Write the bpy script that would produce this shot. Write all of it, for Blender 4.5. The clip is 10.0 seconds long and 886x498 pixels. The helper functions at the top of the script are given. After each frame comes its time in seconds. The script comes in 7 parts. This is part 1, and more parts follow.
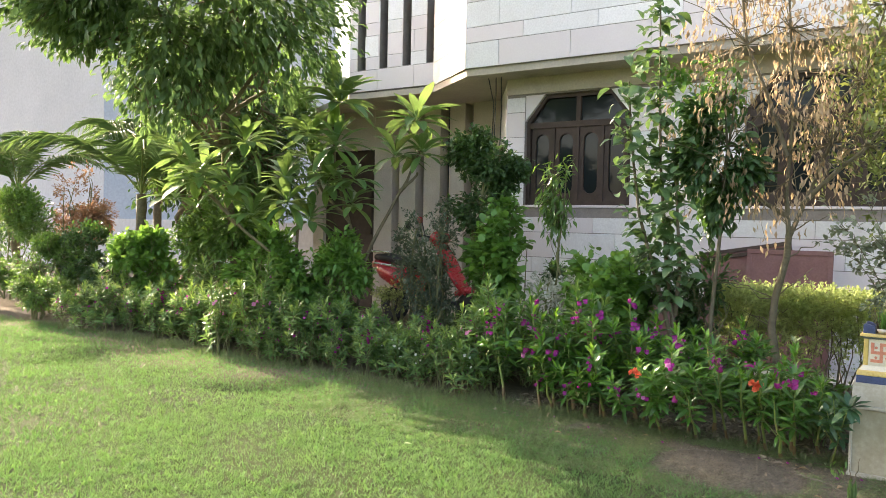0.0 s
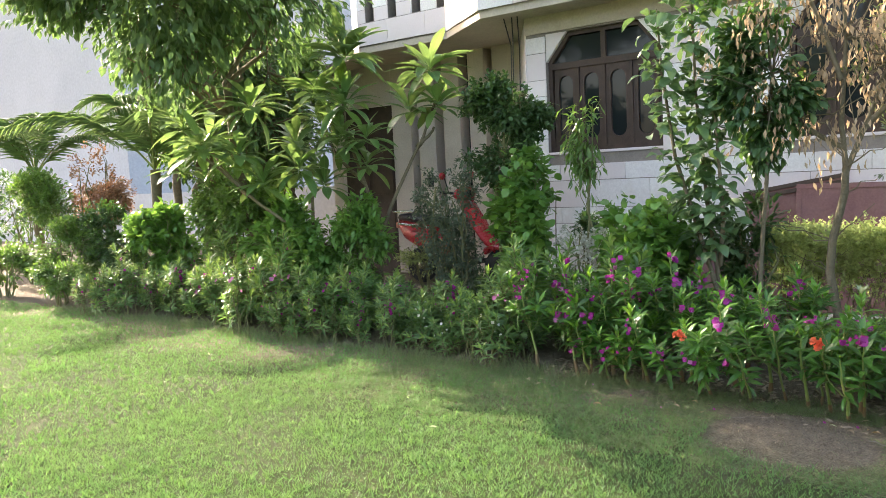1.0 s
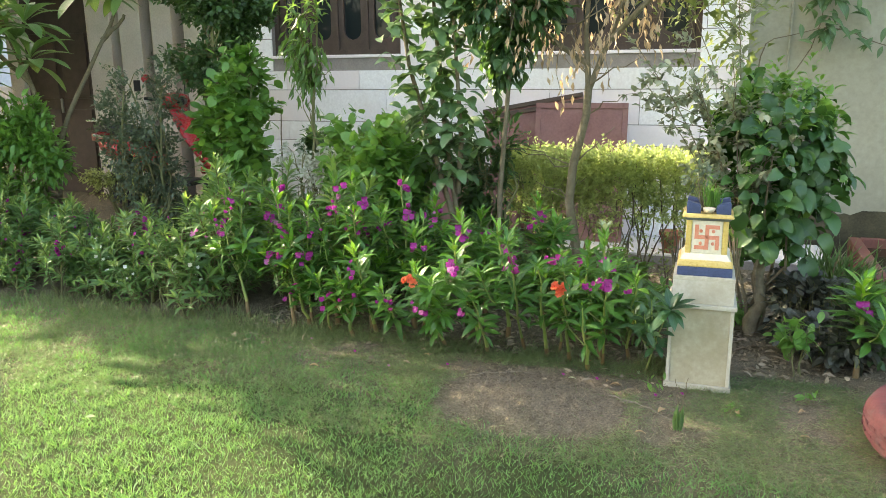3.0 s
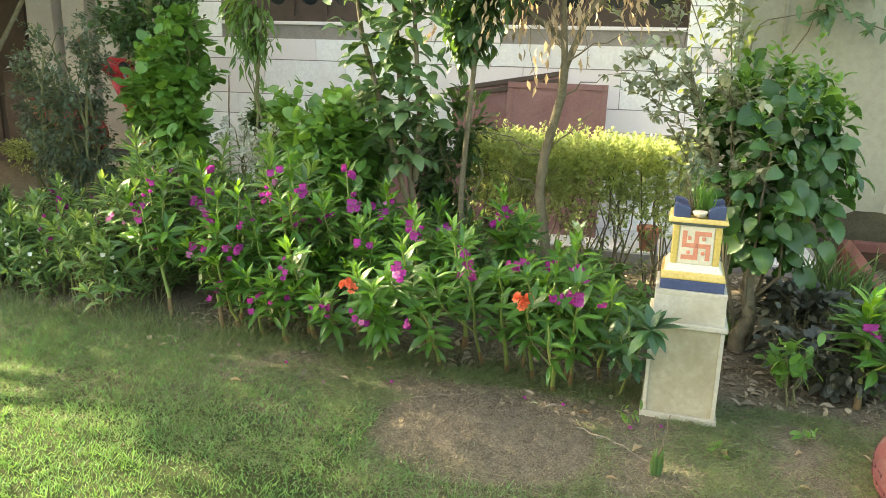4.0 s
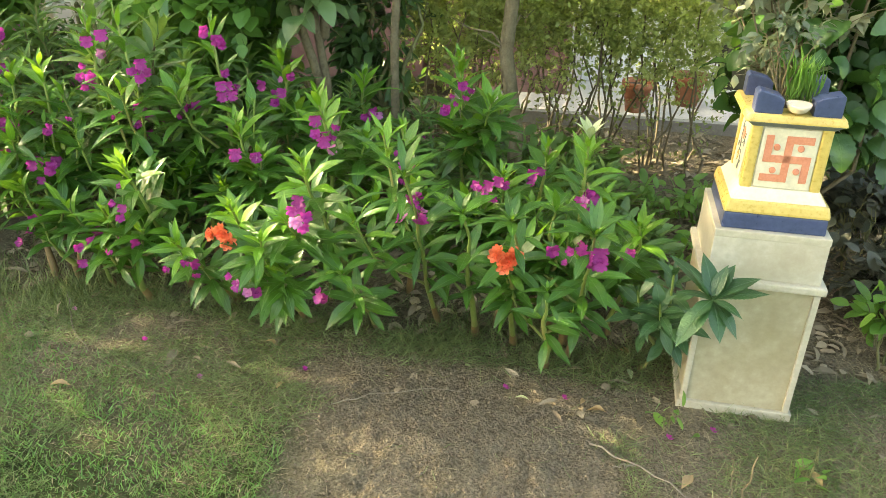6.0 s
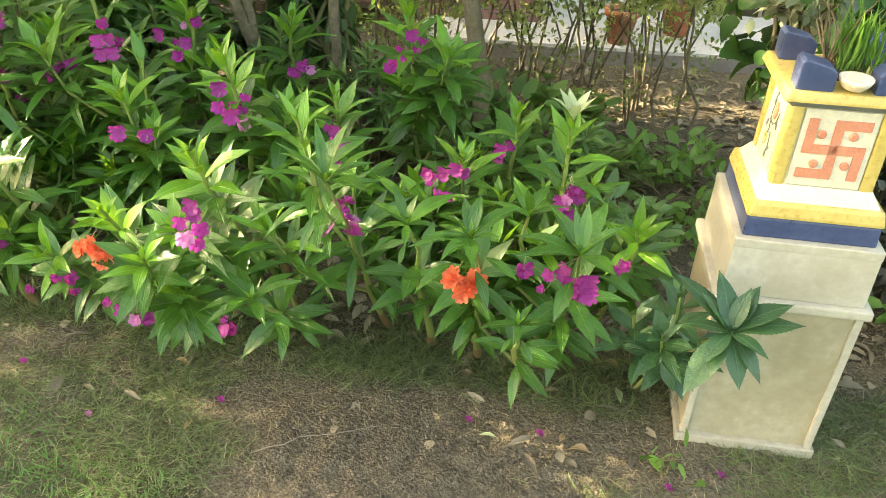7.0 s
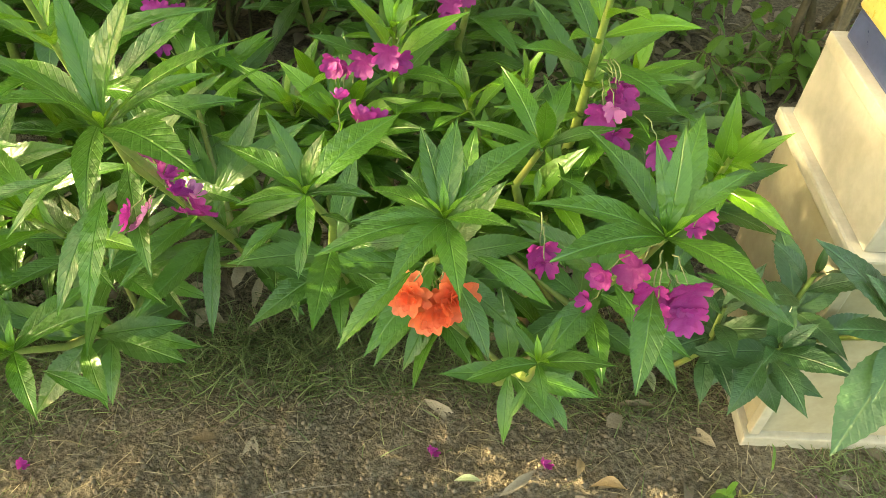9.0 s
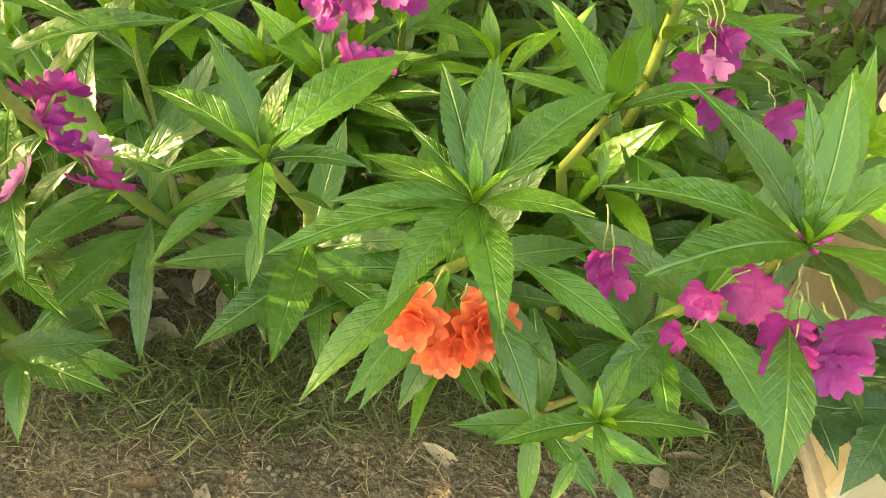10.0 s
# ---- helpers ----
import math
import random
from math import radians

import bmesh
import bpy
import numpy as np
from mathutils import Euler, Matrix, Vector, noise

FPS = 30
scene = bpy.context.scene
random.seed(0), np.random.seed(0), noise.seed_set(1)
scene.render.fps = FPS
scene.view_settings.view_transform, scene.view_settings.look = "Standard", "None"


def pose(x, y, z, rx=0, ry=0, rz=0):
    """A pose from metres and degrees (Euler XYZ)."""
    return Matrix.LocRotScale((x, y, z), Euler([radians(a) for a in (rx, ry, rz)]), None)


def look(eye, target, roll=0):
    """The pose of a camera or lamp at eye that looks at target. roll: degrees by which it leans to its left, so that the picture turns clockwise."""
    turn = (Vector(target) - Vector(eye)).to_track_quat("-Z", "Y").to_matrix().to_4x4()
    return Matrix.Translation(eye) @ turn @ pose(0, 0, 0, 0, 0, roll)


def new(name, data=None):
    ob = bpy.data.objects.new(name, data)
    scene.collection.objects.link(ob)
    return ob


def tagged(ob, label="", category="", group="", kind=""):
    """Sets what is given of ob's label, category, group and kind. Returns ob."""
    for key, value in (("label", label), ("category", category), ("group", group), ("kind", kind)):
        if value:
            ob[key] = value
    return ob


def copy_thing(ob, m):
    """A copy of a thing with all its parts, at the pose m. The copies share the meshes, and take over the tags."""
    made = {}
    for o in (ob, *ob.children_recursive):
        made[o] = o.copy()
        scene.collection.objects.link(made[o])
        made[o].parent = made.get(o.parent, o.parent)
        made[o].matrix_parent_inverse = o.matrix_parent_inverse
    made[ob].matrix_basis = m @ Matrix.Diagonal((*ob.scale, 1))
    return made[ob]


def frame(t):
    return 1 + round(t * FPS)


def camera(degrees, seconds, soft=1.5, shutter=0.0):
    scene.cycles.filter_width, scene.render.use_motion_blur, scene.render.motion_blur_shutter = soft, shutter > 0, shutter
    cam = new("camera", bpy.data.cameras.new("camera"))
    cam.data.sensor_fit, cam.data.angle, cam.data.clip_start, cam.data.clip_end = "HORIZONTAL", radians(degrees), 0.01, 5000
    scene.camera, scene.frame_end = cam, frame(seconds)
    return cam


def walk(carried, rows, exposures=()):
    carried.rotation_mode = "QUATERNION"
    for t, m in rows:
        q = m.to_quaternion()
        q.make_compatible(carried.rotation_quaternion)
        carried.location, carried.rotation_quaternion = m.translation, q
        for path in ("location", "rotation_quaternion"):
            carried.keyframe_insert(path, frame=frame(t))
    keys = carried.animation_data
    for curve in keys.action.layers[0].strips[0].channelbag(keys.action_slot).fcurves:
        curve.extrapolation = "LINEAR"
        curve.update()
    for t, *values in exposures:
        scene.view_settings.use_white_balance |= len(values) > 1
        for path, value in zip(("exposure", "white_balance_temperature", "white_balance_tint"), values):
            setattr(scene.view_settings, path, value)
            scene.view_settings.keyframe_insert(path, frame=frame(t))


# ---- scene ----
cam = camera(60.8, 10.0, soft=0.5)
METRES, EYE, TILT, LEAN, TURN = 5.6, 1.587, -2.0, -1.2, 34.0
ROWS = [
    (0.0, 0.0, 0.0, 0.0, -0.0, 0.0, -0.0),
    (0.5, -0.0003, 0.0425, 0.0029, -1.89, -5.72, 2.47),
    (1.0, 0.024, 0.0935, 0.0163, 2.59, -3.69, 4.03),
    (1.5, 0.0501, 0.1308, 0.0047, -1.47, -4.42, 4.03),
    (2.0, 0.0608, 0.184, 0.007, -11.05, -4.96, 2.38),
    (2.5, 0.0698, 0.2346, 0.0157, -18.69, -8.15, 2.78),
    (4.0, 0.1422, 0.3801, 0.0104, -17.65, -12.97, 0.21),
    (4.5, 0.1564, 0.4397, 0.0105, -23.17, -15.53, 0.15),
    (5.0, 0.1759, 0.4959, 0.01, -20.76, -16.15, 0.06),
    (5.5, 0.1955, 0.5544, 0.0076, -17.8, -19.11, 0.03),
    (6.0, 0.2225, 0.6163, 0.0029, -22.99, -26.13, 1.07),
    (7.5, 0.2873, 0.728, -0.0083, -24.47, -36.07, 1.96),
    (8.0, 0.2971, 0.7689, -0.0168, -28.69, -38.96, -1.56),
    (8.5, 0.3098, 0.8065, -0.0306, -34.05, -41.78, -0.78),
    (9.0, 0.3255, 0.8285, -0.0569, -33.62, -44.84, -0.12),
    (9.5, 0.3349, 0.8464, -0.0768, -33.3, -45.35, -4.09),
    (10.0, 0.3401, 0.857, -0.0904, -32.44, -43.99, -1.88),
]
PATH = [(t, pose(0, 0, EYE, TILT, LEAN, TURN) @ pose(METRES * x, METRES * y, METRES * z, 90 + pitch, roll, yaw)) for t, x, y, z, yaw, pitch, roll in ROWS]
STEP = look((-0.424, 1.300, 1.645), (-0.943, 3.201, 1.307), -1.1).inverted() @ look((-0.457, 1.409, 1.640), (-1.033, 3.284, 1.247), -1.0)
PATH += [(2.7, dict(PATH)[2.5] @ STEP), (3.8, look((-0.487, 2.074, 1.584), (-1.093, 3.917, 1.097), 0.1)),
         (6.2, look((-0.922, 3.689, 1.526), (-1.196, 5.417, 0.558), 1.0)), (7.3, look((-0.927, 4.221, 1.448), (-1.157, 5.821, 0.271), 1.1))]
walk(cam, sorted(PATH, key=lambda row: row[0]),
     exposures=[(0.0, 2.42, 7400, 18), (1.5, 2.7, 6900, 18), (2.5, 2.88, 7250, 13), (4.5, 3.08, 9000, 6), (6.0, 3.17, 9300, 4), (7.5, 3.3, 9500, 6), (8.5, 3.3, 10100, 3), (9.5, 3.2, 12600, -1), (10.0, 3.55, 13600, 5)])

# ---- sky and sun ----
SUN_DIR = Vector((-0.89, 0.17, 0.39)).normalized()
world = bpy.data.worlds.new("sky")
scene.world = world
world.use_nodes = True
wn = world.node_tree
sky = wn.nodes.new("ShaderNodeTexSky")
sky.sky_type = "NISHITA"
sky.sun_disc = False
sky.sun_elevation = math.asin(SUN_DIR.z)
sky.sun_rotation = math.atan2(SUN_DIR.x, SUN_DIR.y)
sky.dust_density = 4.0
wn.links.new(sky.outputs[0], wn.nodes["Background"].inputs[0])
wn.nodes["Background"].inputs[1].default_value = 0.15
sun_data = bpy.data.lights.new("sun", "SUN")
sun_data.energy, sun_data.angle, sun_data.color = 3.6, radians(0.6), (1.0, 0.93, 0.80)
sun = new("sun", sun_data)
sun.matrix_world = look(SUN_DIR * 40, (0, 0, 0))

# ---- materials ----


def node_mat(name):
    m = bpy.data.materials.new(name)
    m.use_nodes = True
    nt = m.node_tree
    return m, nt, nt.nodes["Principled BSDF"], nt.nodes["Material Output"]


def ramp(nt, fac, stops):
    r = nt.nodes.new("ShaderNodeValToRGB")
    while len(r.color_ramp.elements) < len(stops):
        r.color_ramp.elements.new(0.5)
    for e, (p, c) in zip(r.color_ramp.elements, stops):
        e.position, e.color = p, (*c, 1)
    nt.links.new(fac, r.inputs[0])
    return r.outputs[0]


def tex_noise(nt, coord, scale, detail=5.0, rough=0.6):
    n = nt.nodes.new("ShaderNodeTexNoise")
    n.inputs["Scale"].default_value, n.inputs["Detail"].default_value, n.inputs["Roughness"].default_value = scale, detail, rough
    nt.links.new(coord, n.inputs["Vector"])
    return n.outputs[0]


def blend(nt, fac, a, b, mode="MIX"):
    x = nt.nodes.new("ShaderNodeMix")
    x.data_type, x.blend_type = "RGBA", mode
    for v, i in ((fac, 0), (a, 6), (b, 7)):
        if isinstance(v, (int, float)):
            x.inputs[i].default_value = v
        elif isinstance(v, tuple):
            x.inputs[i].default_value = (*v, 1)
        else:
            nt.links.new(v, x.inputs[i])
    return x.outputs[2]


def calc(nt, op, a, b=0.0, c=0.0):
    x = nt.nodes.new("ShaderNodeMath")
    x.operation = op
    for i, v in enumerate((a, b, c)):
        if isinstance(v, (int, float)):
            x.inputs[i].default_value = v
        else:
            nt.links.new(v, x.inputs[i])
    return x.outputs[0]


def add_bump(nt, bsdf, height, strength, dist):
    b = nt.nodes.new("ShaderNodeBump")
    b.inputs["Strength"].default_value, b.inputs["Distance"].default_value = strength, dist
    nt.links.new(height, b.inputs["Height"])
    nt.links.new(b.outputs[0], bsdf.inputs["Normal"])


def place(nt, kind="Object"):
    return nt.nodes.new("ShaderNodeTexCoord").outputs[kind]


def world_place(nt):
    return nt.nodes.new("ShaderNodeNewGeometry").outputs["Position"]


def surface(name, c1, c2, scale=6.0, rough=0.7, bump=0.3, dist=0.004, metal=0.0, fine=60.0, stain=None, spec=0.4, vary=0.0, alt=None):
    """A weathered surface: two colours mixed at two scales, fine relief, and stains of a third colour."""
    m, nt, b, out = node_mat(name)
    co = world_place(nt)
    big, small = tex_noise(nt, co, scale), tex_noise(nt, co, fine, 4.0)
    col = ramp(nt, big, [(0.32, c1), (0.68, c2)])
    col = blend(nt, 0.35, col, ramp(nt, small, [(0.3, tuple(v * 0.75 for v in c1)), (0.7, tuple(min(1, v * 1.15) for v in c2))]))
    if stain:
        col = blend(nt, ramp(nt, tex_noise(nt, co, scale * 0.45, 8.0, 0.7), [(0.52, (0, 0, 0)), (0.7, (1, 1, 1))]), col, stain)
    if alt:
        pick = nt.nodes.new("ShaderNodeObjectInfo").outputs["Random"]
        col = blend(nt, calc(nt, "MULTIPLY", calc(nt, "GREATER_THAN", calc(nt, "FRACT", calc(nt, "MULTIPLY", pick, 7.0)), 0.62), 0.7), col, alt)
    if vary:
        info = nt.nodes.new("ShaderNodeObjectInfo")
        hsv = nt.nodes.new("ShaderNodeHueSaturation")
        nt.links.new(calc(nt, "MULTIPLY_ADD", info.outputs["Random"], vary, 1 - vary / 2), hsv.inputs["Value"])
        nt.links.new(col, hsv.inputs["Color"])
        col = hsv.outputs[0]
    nt.links.new(col, b.inputs["Base Color"])
    rr = nt.nodes.new("ShaderNodeMapRange")
    rr.inputs["To Min"].default_value, rr.inputs["To Max"].default_value = max(0.05, rough - 0.12), min(1, rough + 0.12)
    nt.links.new(small, rr.inputs[0])
    nt.links.new(rr.outputs[0], b.inputs["Roughness"])
    b.inputs["Metallic"].default_value = metal
    b.inputs["Specular IOR Level"].default_value = spec
    add_bump(nt, b, small, bump, dist)
    return m


def leafy(name, dark, light, glow, rough=0.42, thin=0.35, single=True, veins=False, patch=None):
    """Leaf: waxy front, light that shines through, tint that differs from leaf to leaf."""
    m, nt, b, out = node_mat(name)
    if single:
        rnd = nt.nodes.new("ShaderNodeObjectInfo").outputs["Random"]
    else:
        rnd = nt.nodes.new("ShaderNodeNewGeometry").outputs["Random Per Island"]
    co = world_place(nt)
    mixf = calc(nt, "ADD", calc(nt, "MULTIPLY", rnd, 0.65), calc(nt, "MULTIPLY", tex_noise(nt, co, 9.0), 0.4))
    col = ramp(nt, mixf, [(0.12, dark), (0.9, light)])
    col = blend(nt, calc(nt, "MULTIPLY", tex_noise(nt, co, 130.0), 0.35), col, tuple(v * 0.6 for v in dark))
    if patch:
        col = blend(nt, ramp(nt, tex_noise(nt, co, 1.7, 6.0, 0.65), [(0.45, (0, 0, 0)), (0.72, (0.42, 0.42, 0.42))]), col, patch)
    height = tex_noise(nt, co, 150.0)
    if veins:
        sep = nt.nodes.new("ShaderNodeSeparateXYZ")
        nt.links.new(place(nt), sep.inputs[0])
        ay = calc(nt, "ABSOLUTE", sep.outputs[1])
        rib = calc(nt, "SUBTRACT", 1.0, calc(nt, "MULTIPLY", ay, 85.0))
        rib = calc(nt, "MAXIMUM", rib, 0.0)
        side = calc(nt, "SINE", calc(nt, "MULTIPLY", calc(nt, "SUBTRACT", sep.outputs[0], calc(nt, "MULTIPLY", ay, 1.5)), 75.0))
        side = calc(nt, "MULTIPLY", calc(nt, "POWER", calc(nt, "MAXIMUM", side, 0.0), 6.0), 0.06)
        both = calc(nt, "MAXIMUM", calc(nt, "MULTIPLY", rib, 0.26), side)
        col = blend(nt, both, col, tuple(min(1, v * 2.0 + 0.05) for v in light))
        blister = tex_noise(nt, co, 85.0, 2.0, 0.5)
        height = calc(nt, "ADD", calc(nt, "MULTIPLY", both, -1.4), calc(nt, "ADD", calc(nt, "MULTIPLY", height, 0.25), calc(nt, "MULTIPLY", blister, 1.1)))
    nt.links.new(col, b.inputs["Base Color"])
    b.inputs["Roughness"].default_value = rough
    b.inputs["Specular IOR Level"].default_value = 0.55
    add_bump(nt, b, height, 0.7, 0.004)
    tr = nt.nodes.new("ShaderNodeBsdfTranslucent")
    nt.links.new(blend(nt, 0.75, col, glow), tr.inputs[0])
    mix = nt.nodes.new("ShaderNodeMixShader")
    mix.inputs[0].default_value = thin
    nt.links.new(b.outputs[0], mix.inputs[1])
    nt.links.new(tr.outputs[0], mix.inputs[2])
    nt.links.new(mix.outputs[0], out.inputs[0])
    return m


def ground_material():
    """Lawn soil under the grass, bare earth along the bed, worn patches."""
    m, nt, b, out = node_mat("earth_and_turf")
    co = world_place(nt)
    n1, n2, n3 = tex_noise(nt, co, 1.6, 6.0), tex_noise(nt, co, 14.0, 6.0), tex_noise(nt, co, 110.0, 5.0)
    soil = ramp(nt, n2, [(0.25, (0.094, 0.077, 0.052)), (0.55, (0.198, 0.165, 0.115)), (0.8, (0.305, 0.26, 0.187))])
    soil = blend(nt, 0.5, soil, ramp(nt, n3, [(0.36, (0.04, 0.032, 0.021)), (0.52, (0.182, 0.15, 0.10)), (0.68, (0.34, 0.288, 0.205))]))
    turf = ramp(nt, n2, [(0.3, (0.022, 0.04, 0.011)), (0.7, (0.055, 0.08, 0.024))])
    turf = blend(nt, 0.4, turf, ramp(nt, n3, [(0.3, (0.018, 0.026, 0.009)), (0.7, (0.11, 0.12, 0.05))]))
    sep = nt.nodes.new("ShaderNodeSeparateXYZ")
    nt.links.new(co, sep.inputs[0])
    edge = calc(nt, "ADD", sep.outputs[1], calc(nt, "MULTIPLY", calc(nt, "SUBTRACT", n1, 0.5), 1.3))
    dug = calc(nt, "MULTIPLY", calc(nt, "MINIMUM", calc(nt, "MAXIMUM", calc(nt, "MULTIPLY", calc(nt, "ADD", sep.outputs[0], 1.66), 9.0), 0.0), 1.0), 0.5)
    edge = calc(nt, "ADD", edge, dug)
    fac = nt.nodes.new("ShaderNodeMapRange")
    fac.inputs["From Min"].default_value, fac.inputs["From Max"].default_value = 4.75, 5.55
    nt.links.new(edge, fac.inputs[0])
    nt.links.new(blend(nt, fac.outputs[0], turf, soil), b.inputs["Base Color"])
    b.inputs["Roughness"].default_value = 0.95
    b.inputs["Specular IOR Level"].default_value = 0.15
    add_bump(nt, b, calc(nt, "ADD", calc(nt, "ADD", n3, n2), tex_noise(nt, co, 42.0, 4.0)), 1.0, 0.018)
    return m


def glass_material(name, tint=(0.02, 0.025, 0.025), rough=0.06, spec=0.35):
    m, nt, b, out = node_mat(name)
    b.inputs["Base Color"].default_value = (*tint, 1)
    b.inputs["Roughness"].default_value = rough
    b.inputs["Specular IOR Level"].default_value = spec
    add_bump(nt, b, tex_noise(nt, world_place(nt), 3.0, 2.0), 0.05, 0.01)
    return m


M_GROUND = ground_material()
M_GRASS = leafy("grass_blade", (0.014, 0.068, 0.013), (0.158, 0.37, 0.105), (0.24, 0.45, 0.085), 0.6, 0.28, single=False, patch=(0.175, 0.28, 0.09))
M_WIRY = leafy("wiry_grass", (0.045, 0.078, 0.02), (0.25, 0.315, 0.12), (0.23, 0.34, 0.10), 0.5, 0.22, single=False)
M_GRASS_DRY = leafy("dry_straw", (0.28, 0.23, 0.13), (0.45, 0.38, 0.24), (0.5, 0.42, 0.25), 0.7, 0.2, single=False)
M_BALSAM = leafy("balsam_leaf", (0.024, 0.088, 0.012), (0.068, 0.195, 0.026), (0.17, 0.37, 0.03), 0.28, 0.24, veins=True)
M_BALSAM_TOP = leafy("balsam_young_leaf", (0.06, 0.185, 0.018), (0.155, 0.36, 0.034), (0.28, 0.50, 0.04), 0.3, 0.28, veins=True)
M_BALSAM_DARK = leafy("balsam_dark_leaf", (0.018, 0.066, 0.024), (0.05, 0.13, 0.042), (0.10, 0.24, 0.05), 0.36, 0.2, veins=True)
M_BALSAM_PALE = leafy("balsam_bleached_leaf", (0.27, 0.36, 0.17), (0.48, 0.55, 0.34), (0.5, 0.58, 0.28), 0.4, 0.3, veins=True)
M_BALSAM_FAR = leafy("balsam_foliage", (0.05, 0.125, 0.038), (0.18, 0.32, 0.105), (0.26, 0.44, 0.09), 0.34, 0.30, single=False)
M_BALSAM_FAR_TOP = leafy("balsam_young_foliage", (0.11, 0.22, 0.05), (0.30, 0.44, 0.12), (0.40, 0.56, 0.1), 0.32, 0.3, single=False)
M_STEM = surface("balsam_stem", (0.11, 0.165, 0.04), (0.22, 0.28, 0.08), 14, 0.4, 0.2, 0.002, fine=200, stain=(0.25, 0.20, 0.08), vary=0.5)
M_STEM_FAR = surface("balsam_stem_far", (0.075, 0.085, 0.035), (0.19, 0.20, 0.075), 10, 0.5, 0.2, 0.002, fine=120, stain=(0.14, 0.09, 0.05), vary=0.9)
M_STEM_RED = surface("balsam_stem_base", (0.125, 0.07, 0.034), (0.20, 0.14, 0.06), 25, 0.5, 0.2, 0.002, fine=200)
M_STALK = surface("flower_stalk", (0.13, 0.19, 0.06), (0.22, 0.22, 0.10), 30, 0.5, 0.1, 0.001, fine=200)
M_MAGENTA = leafy("magenta_petal", (0.24, 0.010, 0.16), (0.44, 0.035, 0.31), (0.56, 0.05, 0.40), 0.5, 0.35)
M_PINK = leafy("pale_pink_petal", (0.50, 0.12, 0.36), (0.66, 0.27, 0.52), (0.7, 0.3, 0.55), 0.5, 0.35)
M_ORANGE = leafy("orange_petal", (0.82, 0.14, 0.07), (0.92, 0.27, 0.15), (0.95, 0.3, 0.14), 0.5, 0.35)
M_WHITE_PETAL = leafy("white_petal", (0.72, 0.72, 0.66), (0.85, 0.85, 0.8), (0.85, 0.85, 0.7), 0.5, 0.3)
M_BARK = surface("bark", (0.105, 0.083, 0.048), (0.22, 0.18, 0.112), 18, 0.85, 0.8, 0.01, fine=90)
M_BARK_PALE = surface("pale_bark", (0.17, 0.145, 0.11), (0.27, 0.235, 0.185), 14, 0.85, 0.7, 0.008, fine=80)
M_BARK_BROWN = surface("brown_bark", (0.105, 0.084, 0.048), (0.215, 0.178, 0.108), 16, 0.85, 0.8, 0.008, fine=85)
M_TWIG = surface("green_twig", (0.12, 0.13, 0.05), (0.2, 0.19, 0.09), 20, 0.8, 0.3, 0.004)
M_DRYLEAF = leafy("dry_leaf", (0.26, 0.17, 0.085), (0.48, 0.36, 0.2), (0.5, 0.34, 0.16), 0.75, 0.25, single=False)
M_LITTER = leafy("leaf_litter", (0.13, 0.10, 0.065), (0.46, 0.38, 0.26), (0.28, 0.21, 0.11), 0.85, 0.08, single=False)


def crown_mat(name, dark, light, glow, rough=0.4, thin=0.32):
    return leafy(name, tuple(1.15 * v for v in dark), tuple(1.2 * v for v in light), tuple(min(1, 1.15 * v) for v in glow), rough, thin, single=False)


M_CROWN = crown_mat("mid_green_foliage", (0.045, 0.11, 0.028), (0.14, 0.25, 0.06), (0.22, 0.38, 0.05))
M_CROWN_TREE = crown_mat("tree_foliage", (0.045, 0.10, 0.035), (0.14, 0.235, 0.08), (0.18, 0.30, 0.08), 0.4, 0.34)
M_CROWN_DARK = crown_mat("dark_green_foliage", (0.024, 0.065, 0.022), (0.075, 0.15, 0.045), (0.14, 0.28, 0.04), 0.35, 0.25)
M_CROWN_LIME = crown_mat("lime_foliage", (0.045, 0.135, 0.025), (0.145, 0.30, 0.06), (0.28, 0.50, 0.07))
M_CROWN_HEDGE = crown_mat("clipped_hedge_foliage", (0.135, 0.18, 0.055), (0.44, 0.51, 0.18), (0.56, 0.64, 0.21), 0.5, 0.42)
M_CROWN_GREY = crown_mat("grey_green_foliage", (0.13, 0.155, 0.09), (0.34, 0.36, 0.24), (0.36, 0.40, 0.2), 0.45, 0.3)
M_CROWN_WOOLLY = crown_mat("woolly_pale_foliage", (0.30, 0.33, 0.25), (0.62, 0.62, 0.54), (0.6, 0.6, 0.45), 0.8, 0.25)
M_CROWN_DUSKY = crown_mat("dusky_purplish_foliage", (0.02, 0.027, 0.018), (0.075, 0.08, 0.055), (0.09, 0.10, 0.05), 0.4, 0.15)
M_CROWN_COPPER = crown_mat("copper_foliage", (0.18, 0.09, 0.045), (0.38, 0.22, 0.12), (0.46, 0.25, 0.11), 0.5, 0.35)
M_CROWN_BROWN = crown_mat("withered_foliage", (0.27, 0.18, 0.10), (0.50, 0.39, 0.26), (0.6, 0.42, 0.22), 0.7, 0.35)
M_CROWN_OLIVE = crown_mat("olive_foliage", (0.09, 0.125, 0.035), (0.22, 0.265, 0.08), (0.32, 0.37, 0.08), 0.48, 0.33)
M_FRANGI = leafy("frangipani_leaf", (0.05, 0.13, 0.04), (0.16, 0.30, 0.085), (0.33, 0.49, 0.12), 0.38, 0.34, veins=True)
M_BROAD = leafy("broad_leaf", (0.024, 0.08, 0.024), (0.075, 0.175, 0.045), (0.15, 0.32, 0.04), 0.27, 0.28, veins=True)
M_BROAD_YOUNG = leafy("broad_young_leaf", (0.075, 0.19, 0.03), (0.17, 0.34, 0.05), (0.34, 0.54, 0.07), 0.36, 0.33, veins=True)
